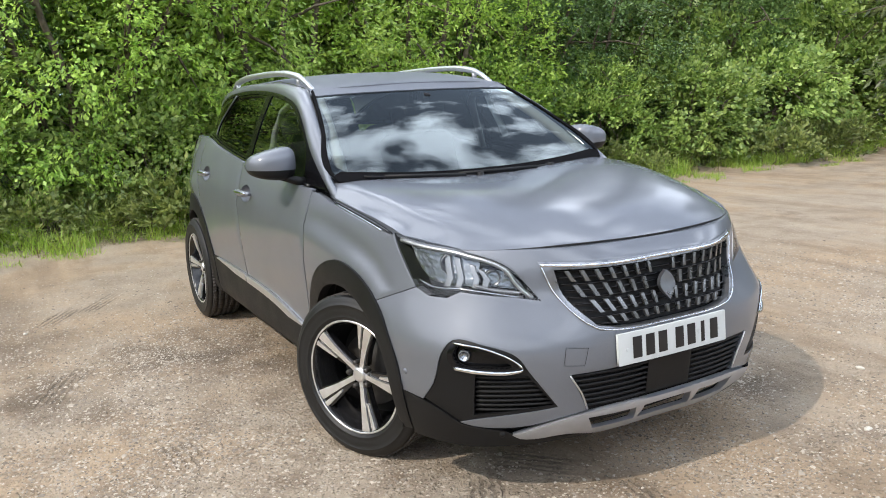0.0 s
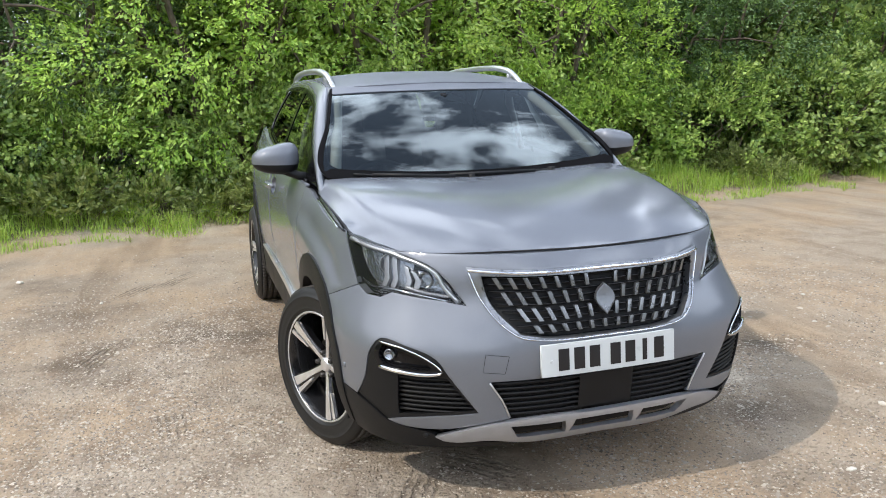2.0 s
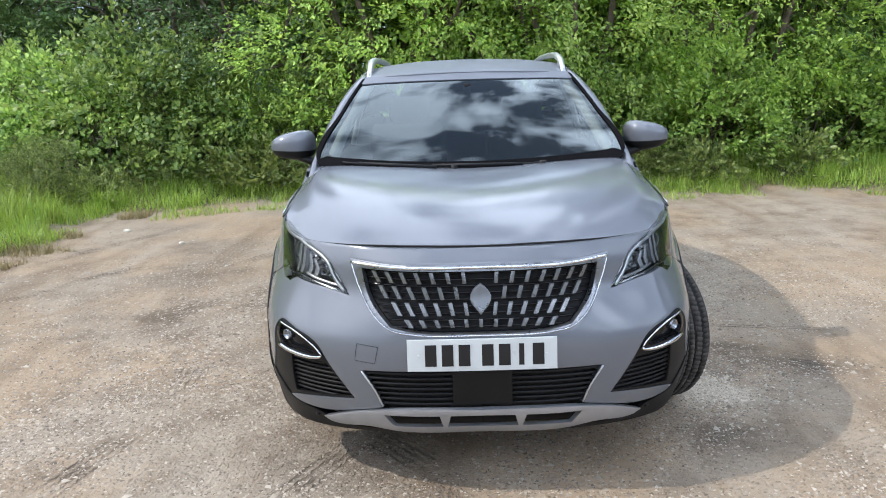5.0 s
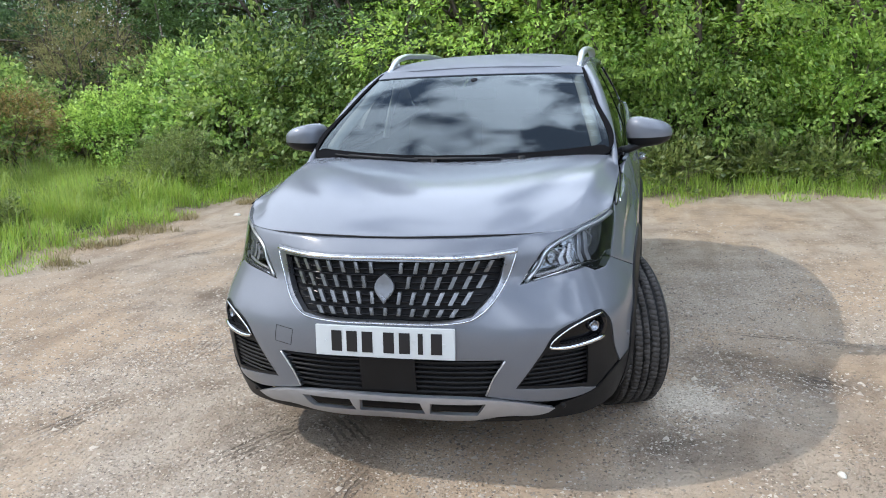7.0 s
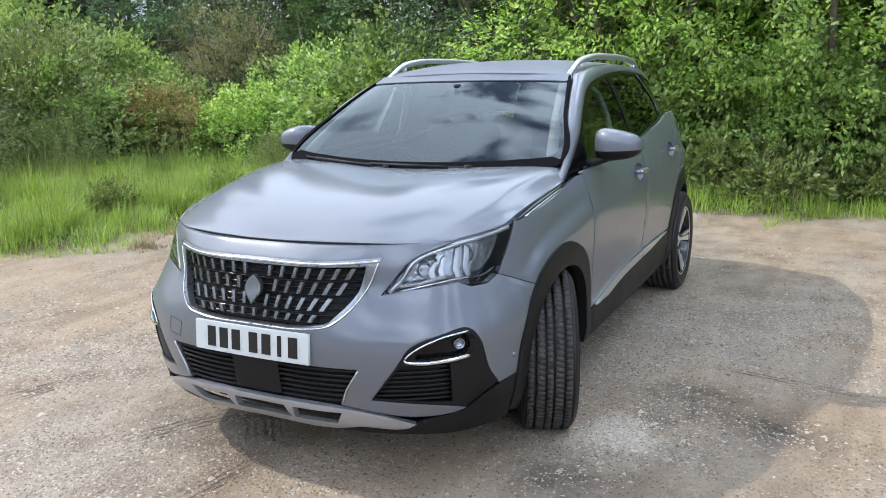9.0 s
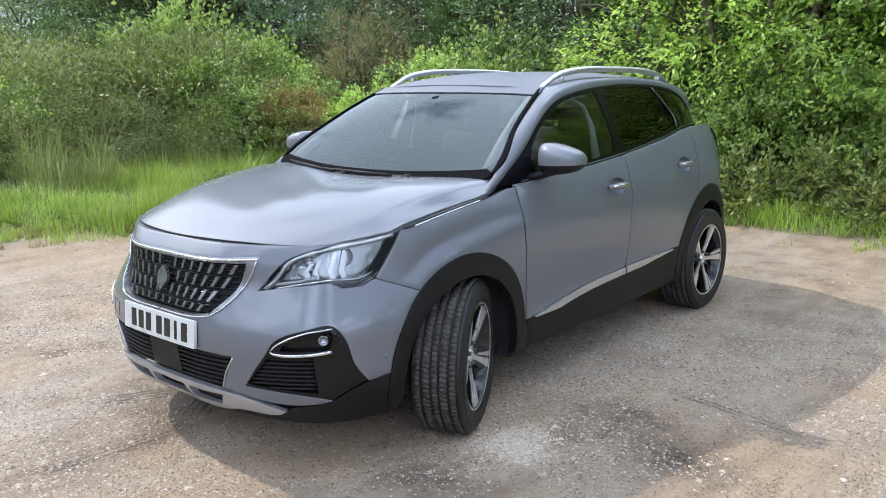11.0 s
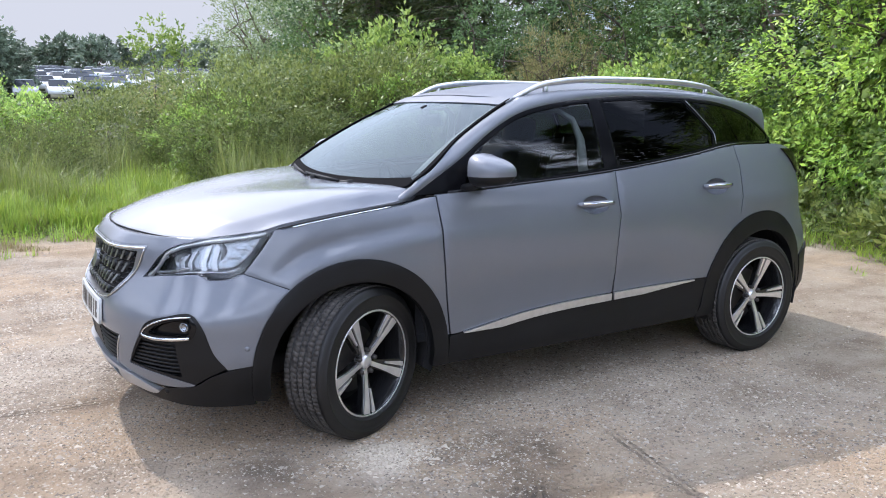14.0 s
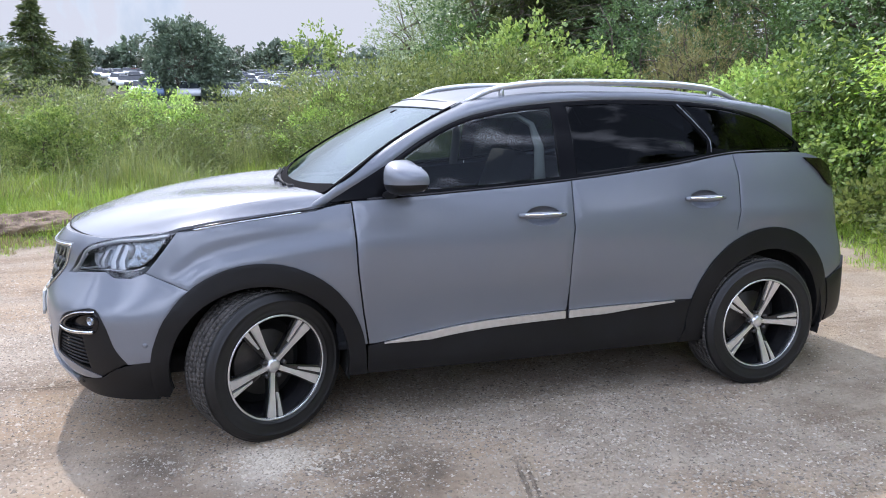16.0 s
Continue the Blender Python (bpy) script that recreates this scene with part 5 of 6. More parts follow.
def ground_material():
    m = material("gravel_and_earth", (0.36, 0.30, 0.23), 0.95)
    n, l = m.node_tree.nodes, m.node_tree.links
    p = n["Principled BSDF"]
    geo = n.new("ShaderNodeNewGeometry")
    pos = geo.outputs["Position"]

    def tex(kind, scale, detail=4.0, rough=0.6, src=None):
        t = n.new(kind)
        t.inputs["Scale"].default_value = scale
        if kind == "ShaderNodeTexNoise":
            t.inputs["Detail"].default_value, t.inputs["Roughness"].default_value = detail, rough
        l.new(src or pos, t.inputs["Vector"])
        return t

    def rng(src, a, b, c=0.0, d=1.0):
        r = n.new("ShaderNodeMapRange")
        for k, v in zip(("From Min", "From Max", "To Min", "To Max"), (a, b, c, d)):
            r.inputs[k].default_value = v
        l.new(src, r.inputs["Value"])
        return r.outputs["Result"]

    def mix(f, a, b, kind="MIX"):
        x = n.new("ShaderNodeMix")
        x.data_type, x.blend_type = "RGBA", kind
        for k, v in (("Factor", f), ("A", a), ("B", b)):
            if isinstance(v, (tuple, float, int)):
                x.inputs[k].default_value = (*v, 1) if isinstance(v, tuple) else v
            else:
                l.new(v, x.inputs[k])
        return x.outputs["Result"]

    def maths(op, a, b=0.0):
        x = n.new("ShaderNodeMath")
        x.operation = op
        for k, v in enumerate((a, b)):
            if isinstance(v, (float, int)):
                x.inputs[k].default_value = v
            else:
                l.new(v, x.inputs[k])
        return x.outputs["Value"]

    big = tex("ShaderNodeTexNoise", 0.55, 5).outputs["Fac"]
    mid = tex("ShaderNodeTexNoise", 3.2, 6, 0.65).outputs["Fac"]
    fine = tex("ShaderNodeTexNoise", 38, 5, 0.7).outputs["Fac"]
    base = mix(rng(big, 0.43, 0.55), EARTH, GRAVEL)
    broad = tex("ShaderNodeTexNoise", 0.23, 3).outputs["Fac"]
    base = mix(maths("MULTIPLY", rng(mid, 0.44, 0.66, 0, 0.85), rng(broad, 0.36, 0.62, 0.15, 1.0)), base, EARTH_DARK)
    base = mix(rng(tex("ShaderNodeTexNoise", 1.1, 5, 0.6).outputs["Fac"], 0.5, 0.7, 0, 0.5), base, (0.285, 0.218, 0.155))
    # long worn lanes where wheels have run
    lane = n.new("ShaderNodeMapping")
    lane.inputs["Rotation"].default_value = (0, 0, radians(-24))
    lane.inputs["Scale"].default_value = (0.28, 1.9, 1.0)
    l.new(pos, lane.inputs["Vector"])
    streak = tex("ShaderNodeTexNoise", 1.0, 6, 0.62, lane.outputs["Vector"]).outputs["Fac"]
    base = mix(rng(streak, 0.53, 0.66, 0, 0.55), base, (0.23, 0.16, 0.10))
    base = mix(rng(streak, 0.46, 0.34, 0, 0.4), base, (0.58, 0.50, 0.40))
    stone = tex("ShaderNodeTexVoronoi", 62)
    pick = rng(stone.outputs["Distance"], 0.22, 0.40, 1, 0)
    sel = n.new("ShaderNodeSeparateColor")
    l.new(stone.outputs["Color"], sel.inputs["Color"])
    tone = mix(sel.outputs["Red"], (0.23, 0.178, 0.125), (0.70, 0.59, 0.44))
    dense = maths("MULTIPLY", pick, rng(sel.outputs["Green"], 0.25, 0.45))
    dense = maths("MULTIPLY", dense, rng(mid, 0.30, 0.6, 0.2, 1.0))
    base = mix(dense, base, tone)
    base = mix(rng(fine, 0.3, 0.75, 0, 0.5), base, mix(0.5, base, (0.13, 0.105, 0.08)))
    # damp and oily patches with shapes of their own; two also deepen shade
    warp = n.new("ShaderNodeVectorMath")
    warp.operation = "ADD"
    wob = tex("ShaderNodeTexNoise", 2.6, 4)
    sc = n.new("ShaderNodeVectorMath")
    sc.operation = "SCALE"
    sc.inputs["Scale"].default_value = 0.7
    l.new(wob.outputs["Color"], sc.inputs[0])
    l.new(pos, warp.inputs[0])
    l.new(sc.outputs["Vector"], warp.inputs[1])
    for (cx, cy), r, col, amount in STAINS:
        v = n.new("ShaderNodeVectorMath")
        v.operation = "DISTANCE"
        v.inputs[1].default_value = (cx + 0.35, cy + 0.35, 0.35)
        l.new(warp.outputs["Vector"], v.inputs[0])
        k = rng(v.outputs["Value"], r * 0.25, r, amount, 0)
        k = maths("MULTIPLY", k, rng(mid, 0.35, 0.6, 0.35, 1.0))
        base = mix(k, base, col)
    # tread prints of turning tyres
    prints = 0.0
    for (cx, cy), ang, long, wide in PRINTS:
        mp = n.new("ShaderNodeMapping")
        mp.vector_type = "TEXTURE"
        mp.inputs["Location"].default_value = (cx, cy, 0)
        mp.inputs["Rotation"].default_value = (0, 0, radians(ang))
        l.new(pos, mp.inputs["Vector"])
        sx = n.new("ShaderNodeSeparateXYZ")
        l.new(mp.outputs["Vector"], sx.inputs["Vector"])
        ax, ay = maths("ABSOLUTE", sx.outputs["X"]), maths("ABSOLUTE", sx.outputs["Y"])
        inn = maths("MULTIPLY", rng(ax, long * 0.35, long, 1, 0), rng(ay, wide * 0.7, wide, 1, 0))
        wave = n.new("ShaderNodeTexWave")
        wave.bands_direction = "Y"
        wave.inputs["Scale"].default_value, wave.inputs["Distortion"].default_value = 8.5, 3.5
        wave.inputs["Detail Scale"].default_value = 3.0
        l.new(mp.outputs["Vector"], wave.inputs["Vector"])
        prints = maths("ADD", prints, maths("MULTIPLY", maths("MULTIPLY", inn, rng(wave.outputs["Fac"], 0.35, 0.7)), rng(mid, 0.35, 0.6, 0.1, 1.0)))
    base = mix(maths("MULTIPLY", prints, 0.75), base, (0.10, 0.08, 0.06))
    # soil and moss outside the gravel
    att = n.new("ShaderNodeAttribute")
    att.attribute_name = "verge"
    soil = mix(rng(mid, 0.35, 0.7), (0.055, 0.075, 0.022), (0.10, 0.085, 0.05))
    away = maths("ADD", att.outputs["Fac"], rng(fine, 0.2, 0.8, -0.25, 0.25))
    base = mix(rng(away, 0.0, 0.35), base, soil)
    l.new(base, p.inputs["Base Color"])
    bump = n.new("ShaderNodeBump")
    bump.inputs["Strength"].default_value, bump.inputs["Distance"].default_value = 1.0, 0.018
    hgt = maths("ADD", maths("MULTIPLY", dense, 1.2), maths("MULTIPLY", fine, 1.1))
    hgt = maths("ADD", hgt, maths("MULTIPLY", mid, 2.0))
    hgt = maths("SUBTRACT", hgt, maths("MULTIPLY", prints, 0.9))
    l.new(hgt, bump.inputs["Height"])
    l.new(bump.outputs["Normal"], p.inputs["Normal"])
    return m


EARTH, GRAVEL, EARTH_DARK = (0.475, 0.352, 0.232), (0.455, 0.372, 0.278), (0.215, 0.155, 0.104)
DAMP_AND_SHADE, PALE = (0.115, 0.086, 0.060), (0.78, 0.71, 0.59)
# the pair with x above 1: browner gravel, darkened further to deepen pale shade
STAINS = [((-1.9, -1.15), 0.6, DAMP_AND_SHADE, 0.9), ((-1.4, -0.9), 0.55, DAMP_AND_SHADE, 0.75), ((-1.5, -1.95), 0.6, DAMP_AND_SHADE, 0.55), ((-2.6, -2.1), 0.7, DAMP_AND_SHADE, 0.45), ((1.9, 0.4), 0.7, DAMP_AND_SHADE, 0.6), ((1.35, 0.85), 0.6, DAMP_AND_SHADE, 0.5), ((-0.5, 1.42), 0.36, DAMP_AND_SHADE, 0.9), ((-0.35, 1.70), 0.36, DAMP_AND_SHADE, 0.8), ((0.50, 1.12), 0.36, DAMP_AND_SHADE, 0.75),
          ((0.6, -0.45), 0.45, DAMP_AND_SHADE, 0.4), ((-0.02, 1.10), 0.24, PALE, 0.95), ((-3.6, -2.4), 0.6, DAMP_AND_SHADE, 0.4)]
PRINTS = [((-1.6, -1.87), 159, 0.40, 0.10), ((-3.17, -1.8), 153, 0.34, 0.09), ((-3.5, -1.45), 149, 0.32, 0.09), ((-0.34, -1.5), 4, 0.24, 0.10), ((-0.3, 1.74), 53, 0.16, 0.08), ((0.62, -1.6), 166, 0.30, 0.08),
          ((0.7, -0.64), 153, 0.32, 0.08), ((0.55, -0.33), 41, 0.22, 0.10), ((1.2, -0.18), 173, 0.42, 0.06), ((-2.8, -2.78), 140, 0.35, 0.08), ((-0.96, 1.68), 78, 0.45, 0.05),
          ((-2.4, -3.1), 152, 1.1, 0.07), ((-4.0, -3.3), 156, 1.2, 0.08), ((0.1, -2.9), 160, 0.9, 0.06), ((2.0, 1.2), 150, 0.5, 0.07), ((1.6, 0.9), 146, 0.6, 0.05), ((2.5, -0.2), 170, 0.7, 0.06)]

angles = 180
radii = [0.0] + [0.35 * k for k in range(1, 45)] + [15.8 * 1.09**k for k in range(1, 56)]
gv, gf, gd = [(0.0 - 1.0, 0.0, rise(-1.0, 0))], [], [lot_edge(-1.0, 0)]
for r in radii[1:]:
    for k in range(angles):
        a = 2 * math.pi * k / angles
        x, y = -1.0 + r * math.cos(a), r * math.sin(a)
        gv.append((x, y, rise(x, y)))
        gd.append(lot_edge(x, y))
for k in range(angles):
    gf.append((0, 1 + k, 1 + (k + 1) % angles))
for j in range(len(radii) - 2):
    b0, b1 = 1 + j * angles, 1 + (j + 1) * angles
    for k in range(angles):
        gf.append((b0 + k, b1 + k, b1 + (k + 1) % angles, b0 + (k + 1) % angles))
gm = bpy.data.meshes.new("ground")
gm.from_pydata(gv, [], gf)
gm.attributes.new("verge", "FLOAT", "POINT").data.foreach_set("value", [max(-1.0, min(2.0, d)) for d in gd])
gm.polygons.foreach_set("use_smooth", [True] * len(gm.polygons))
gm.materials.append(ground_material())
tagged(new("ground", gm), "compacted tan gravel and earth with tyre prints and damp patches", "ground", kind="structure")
# ---- plants ----
rng = np.random.default_rng(7)


def leaf_material(name, low, high, through_light=0.35, rough=0.42):
    m = bpy.data.materials.new(name)
    m.use_nodes = True
    n, l = m.node_tree.nodes, m.node_tree.links
    p, out = n["Principled BSDF"], n["Material Output"]
    geo, info = n.new("ShaderNodeNewGeometry"), n.new("ShaderNodeObjectInfo")
    ramp = n.new("ShaderNodeMix")
    ramp.data_type = "RGBA"
    ramp.inputs["A"].default_value, ramp.inputs["B"].default_value = (*low, 1), (*high, 1)
    l.new(geo.outputs["Random Per Island"], ramp.inputs["Factor"])
    hs = n.new("ShaderNodeHueSaturation")
    mr = n.new("ShaderNodeMapRange")
    mr.inputs["To Min"].default_value, mr.inputs["To Max"].default_value = 0.72, 1.25
    l.new(info.outputs["Random"], mr.inputs["Value"])
    l.new(mr.outputs["Result"], hs.inputs["Value"])
    l.new(ramp.outputs["Result"], hs.inputs["Color"])
    l.new(hs.outputs["Color"], p.inputs["Base Color"])
    p.inputs["Roughness"].default_value = rough
    p.inputs["Specular IOR Level"].default_value = 0.5
    tr, mx = n.new("ShaderNodeBsdfTranslucent"), n.new("ShaderNodeMixShader")
    glow = n.new("ShaderNodeHueSaturation")
    glow.inputs["Hue"].default_value, glow.inputs["Saturation"].default_value, glow.inputs["Value"].default_value = 0.49, 1.08, 1.25
    l.new(hs.outputs["Color"], glow.inputs["Color"])
    l.new(glow.outputs["Color"], tr.inputs["Color"])
    mx.inputs["Fac"].default_value = through_light
    l.new(p.outputs["BSDF"], mx.inputs[1])
    l.new(tr.outputs["BSDF"], mx.inputs[2])
    l.new(mx.outputs["Shader"], out.inputs["Surface"])
    return m


BARK = material("bark", (0.14, 0.11, 0.085), 0.9, vary=0.4, scale=12, bump=0.8, bump_scale=40, dist=0.01)
WILLOW_LEAF = leaf_material("willow_leaf", (0.19, 0.35, 0.065), (0.60, 0.79, 0.20), 0.45)
DARK_LEAF = leaf_material("bramble_leaf", (0.13, 0.24, 0.055), (0.54, 0.69, 0.21), 0.4)
# naturally dark leaf; its tone also paints deep shade on part of the hedge
HAWTHORN_SHADE_LEAF = leaf_material("hawthorn_shade_leaf", (0.04, 0.09, 0.026), (0.17, 0.27, 0.085), 0.2)
WEED_LEAF = leaf_material("weed_leaf", (0.095, 0.145, 0.04), (0.32, 0.37, 0.12), 0.3)
GORSE_LEAF = leaf_material("gorse_sprig", (0.19, 0.20, 0.075), (0.45, 0.40, 0.18), 0.3)
SALLOW_LEAF = leaf_material("sallow_leaf", (0.15, 0.22, 0.09), (0.36, 0.43, 0.22), 0.25)
RUST_LEAF = leaf_material("rusty_leaf", (0.20, 0.21, 0.07), (0.62, 0.44, 0.17), 0.35)
# distance haze is mixed into this leaf colour: paler and greyer
FAR_LEAF_HAZED = leaf_material("far_leaf_hazed", (0.08, 0.115, 0.08), (0.19, 0.24, 0.16), 0.2)
NEEDLE = leaf_material("conifer_needle", (0.04, 0.068, 0.024), (0.15, 0.18, 0.06), 0.25)
GRASS = leaf_material("grass_blade", (0.19, 0.33, 0.045), (0.45, 0.57, 0.125), 0.3)
TALL_GRASS = leaf_material("tall_grass_blade", (0.15, 0.25, 0.035), (0.40, 0.48, 0.10), 0.25)
REED = leaf_material("reed_blade", (0.20, 0.27, 0.07), (0.46, 0.50, 0.19), 0.3)
DRY_GRASS = leaf_material("dry_grass_blade", (0.20, 0.17, 0.08), (0.36, 0.30, 0.16), 0.3)


def unit(k):
    v = rng.normal(size=(k, 3))
    return v / np.linalg.norm(v, axis=1)[:, None]


def leaves_mesh(name, at, out, length, width, mat, droop=0.3):
    """One folded leaf of two triangles at each place, pointing roughly along out."""
    k = len(at)
    d = out + 0.75 * unit(k)
    d[:, 2] -= droop
    d /= np.linalg.norm(d, axis=1)[:, None]
    face = 0.45 * out + 0.75 * unit(k) + np.array((0.45, -0.45, 0.6))
    side = np.cross(face, d)
    side /= np.maximum(np.linalg.norm(side, axis=1), 1e-6)[:, None]
    nrm = np.cross(side, d)
    ln = (length * rng.uniform(0.6, 1.25, k))[:, None]
    wd = (width * rng.uniform(0.6, 1.25, k))[:, None]
    mid = at + d * ln * 0.45
    v = np.stack([at, mid + side * wd / 2 + nrm * wd * 0.15, at + d * ln, mid - side * wd / 2 + nrm * wd * 0.15], 1).reshape(-1, 3)
    i = np.arange(k)[:, None] * 4
    f = np.concatenate([i + [0, 1, 2], i + [0, 2, 3]], 1).reshape(-1)
    me = bpy.data.meshes.new(name)
    me.vertices.add(len(v))
    me.vertices.foreach_set("co", v.ravel())
    me.loops.add(len(f))
    me.loops.foreach_set("vertex_index", f)
    me.polygons.add(2 * k)
    me.polygons.foreach_set("loop_start", np.arange(2 * k) * 3)
    me.update(calc_edges=True)
    me.materials.append(mat)
    return me


def crown_points(radius, clumps, per, size, low=-0.35, hollow=0.5, loose=0.14):
    """Leaf places in clumps over a lumpy crown with gaps."""
    c = unit(clumps)
    c[:, 2] = np.where(c[:, 2] < low, -c[:, 2] * 0.5, c[:, 2])
    lump = np.array([1 + 0.34 * noise.noise(Vector(v) * 1.9 + Vector((radius[0] * 3, radius[1], 0))) for v in c])
    r = (hollow + (1 - hollow) * rng.uniform(0, 1, clumps) ** 0.45) * lump
    c = c * r[:, None] * np.array(radius)
    big = size * rng.uniform(0.6, 1.3, clumps)
    # each clump is a few leafy sprays that point outwards
    twigs = max(per // 9, 2)
    away = c / np.maximum(np.linalg.norm(c, axis=1), 0.01)[:, None]
    way = np.repeat(away, twigs, 0) * 0.75 + unit(clumps * twigs) * 0.8 + np.array((0, 0, 0.12))
    way /= np.linalg.norm(way, axis=1)[:, None]
    pick = np.repeat(np.arange(clumps), per) * twigs + np.tile(np.arange(per) % twigs, clumps)
    t = -0.3 + 1.3 * rng.uniform(0, 1, clumps * per) ** 0.7
    reach = np.repeat(big, per) * 1.25
    q = way[pick] * t[:, None] + unit(clumps * per) * loose
    at = np.repeat(c, per, 0) + q * reach[:, None] * (1, 1, 0.85)
    out = 0.85 * way[pick] + 0.3 * at / np.maximum(np.linalg.norm(at, axis=1), 0.01)[:, None]
    return at, out, c


def plant(name, label, category, radius, lift, clumps, per, size, leaf, mat, stems=7, thick=0.05, droop=0.3, hollow=0.5, low=-0.35, loose=0.14):
    """A shrub or tree that stands on its foot: tapered limbs and a leafy crown."""
    ob = thing(name, label, category, name.replace("_", " ") + "s by the gravel")
    at, out, c = crown_points(radius, clumps, per, size, low, hollow, loose)
    at[:, 2] += lift
    keep = at[:, 2] > 0.02
    crown = new("crown", leaves_mesh("crown", at[keep], out[keep], leaf[0], leaf[1], mat, droop))
    crown.parent = ob
    bm = bmesh.new()
    for k in range(stems):
        a = 2 * math.pi * (k + rng.uniform(0, 0.8)) / stems
        tip = Vector((radius[0] * 0.75 * math.cos(a), radius[1] * 0.75 * math.sin(a), lift + radius[2] * rng.uniform(0.2, 0.85)))
        foot = Vector((0.12 * math.cos(a), 0.12 * math.sin(a), -0.15))
        pts = [foot.lerp(tip, t) + Vector((rng.normal() * 0.06, rng.normal() * 0.06, 0.25 * radius[2] * math.sin(math.pi * t) * 0.5)) for t in np.linspace(0, 1, 7)]
        tube(bm, pts, [thick * (1 - 0.85 * t) for t in np.linspace(0, 1, 7)], 6)
        for b in range(3):
            p0 = pts[3 + b]
            p1 = p0 + Vector(unit(1)[0]) * radius[0] * 0.45
            tube(bm, [p0, p0.lerp(p1, 0.5) + Vector((0, 0, 0.05)), p1], [thick * 0.4, thick * 0.25, thick * 0.08], 4)
    part("stem", bm, BARK, ob)
    return ob


def spread(proto, spots):
    """Stands the plant at its first spot and copies of it at the others: x, y, scale, turn."""
    for k, (x, y, s, turn) in enumerate(spots):
        m = Matrix.Translation((x, y, rise(x, y) - 0.05)) @ Matrix.Rotation(radians(turn), 4, "Z") @ Matrix.Diagonal((s, s, s, 1))
        if k == 0:
            first = m
        else:
            copy_thing(proto, Matrix.Identity(4)).matrix_basis = m
    proto.matrix_basis = first


willow = plant("willow_tree", "light green goat willow with dense arching leaves", "tree", (2.0, 2.0, 2.5), 2.0, 560, 52, 0.34, (0.077, 0.037), WILLOW_LEAF, stems=9, thick=0.07, low=-0.85)
spread(willow, [(-8.3, -0.9, 1.0, 0), (-8.6, 1.6, 1.1, 75), (-8.4, 3.9, 0.95, 150), (-10.0, 0.3, 1.35, 210), (-10.5, 3.6, 1.35, 300), (-10.6, -0.4, 1.1, 20)])
sallow = plant("sallow_tree", "pale grey green sallow with soft feathery leaves", "tree", (2.0, 2.0, 2.3), 2.0, 420, 46, 0.36, (0.09, 0.035), SALLOW_LEAF, stems=8, thick=0.07, low=-0.9)
spread(sallow, [(-8.9, -23.6, 1.35, 100), (-9.8, -25.0, 1.5, 10), (-10.8, -22.4, 1.4, 190), (-13.0, -21.0, 1.4, 250)])
bush = plant("bramble_bush", "dark green bramble and hawthorn bush", "bush", (1.5, 1.5, 1.3), 0.75, 330, 34, 0.26, (0.092, 0.066), DARK_LEAF, stems=8, thick=0.03, droop=0.15, low=-0.6, loose=0.24)
spread(bush, [(-8.0, -4.4, 1.0, 10), (-6.9, -8.7, 0.8, 55), (-5.5, -8.7, 0.75, 145), (-7.0, -6.7, 0.6, 250), (-8.1, -3.4, 0.75, 40), (-7.9, -5.3, 0.8, 70), (-8.5, -6.3, 0.85, 130), (-7.6, 6.6, 0.8, 250), (-7.5, 8.5, 0.95, 310), (-7.9, 10.8, 1.1, 30), (-8.5, 13.2, 1.3, 95),
              (-8.4, 16.0, 1.3, 340), (-7.0, -9.6, 0.95, 190), (-9.4, -9.0, 0.75, 115), (-7.8, -0.4, 0.75, 35), (-7.8, 1.5, 0.74, 80), (-7.8, 3.3, 0.78, 135), (-7.9, 5.0, 0.82, 240), (-7.9, -2.3, 0.7, 300), (-6.2, -10.4, 1.2, 160), (-2.2, -9.3, 0.62, 30), (0.6, -10.6, 0.7, 110), (2.4, -9.4, 0.55, 250), (4.8, -10.8, 0.75, 330),
              *[(-10.3 - 0.5 * (k % 2), -0.5 + 2.5 * k, 1.7, 73 * k) for k in range(7)]])
hawthorn = plant("hawthorn_tree", "dense dark green hawthorn with small leaves", "tree", (1.8, 1.8, 2.1), 1.9, 450, 43, 0.28, (0.065, 0.044), HAWTHORN_SHADE_LEAF, stems=8, thick=0.06, low=-0.8)
# those between y 5 and 11 carry the hedge's shade in their leaf colour
spread(hawthorn, [(-8.8, -2.8, 1.0, 0), (-9.9, -4.7, 1.1, 110), (-9.6, -6.9, 0.8, 220), (-6.2, -13.8, 0.8, 300), (-8.6, 7.4, 0.95, 75), (-8.8, 10.2, 1.05, 165), (-10.4, 13.0, 1.4, 220), (-10.8, 16.2, 1.4, 280), (-11.6, -1.4, 1.5, 20), (-8.7, 5.9, 0.95, 130), (-10.6, 6.9, 1.3, 40), (-12.8, 2.0, 1.8, 200), (-12.6, -6.4, 1.6, 80), (-11.2, -9.4, 1.2, 10), (-8.6, -9.9, 0.85, 60), (-8.4, -16.2, 1.5, 90), (-11.4, -13.4, 1.6, 140)])
low_bush = plant("weed_clump", "tall green nettles and weeds in a clump", "bush", (1.1, 1.1, 0.85), 0.5, 290, 46, 0.2, (0.056, 0.025), WEED_LEAF, stems=8, thick=0.008, droop=-0.1, hollow=0.3, low=-0.9, loose=0.34)
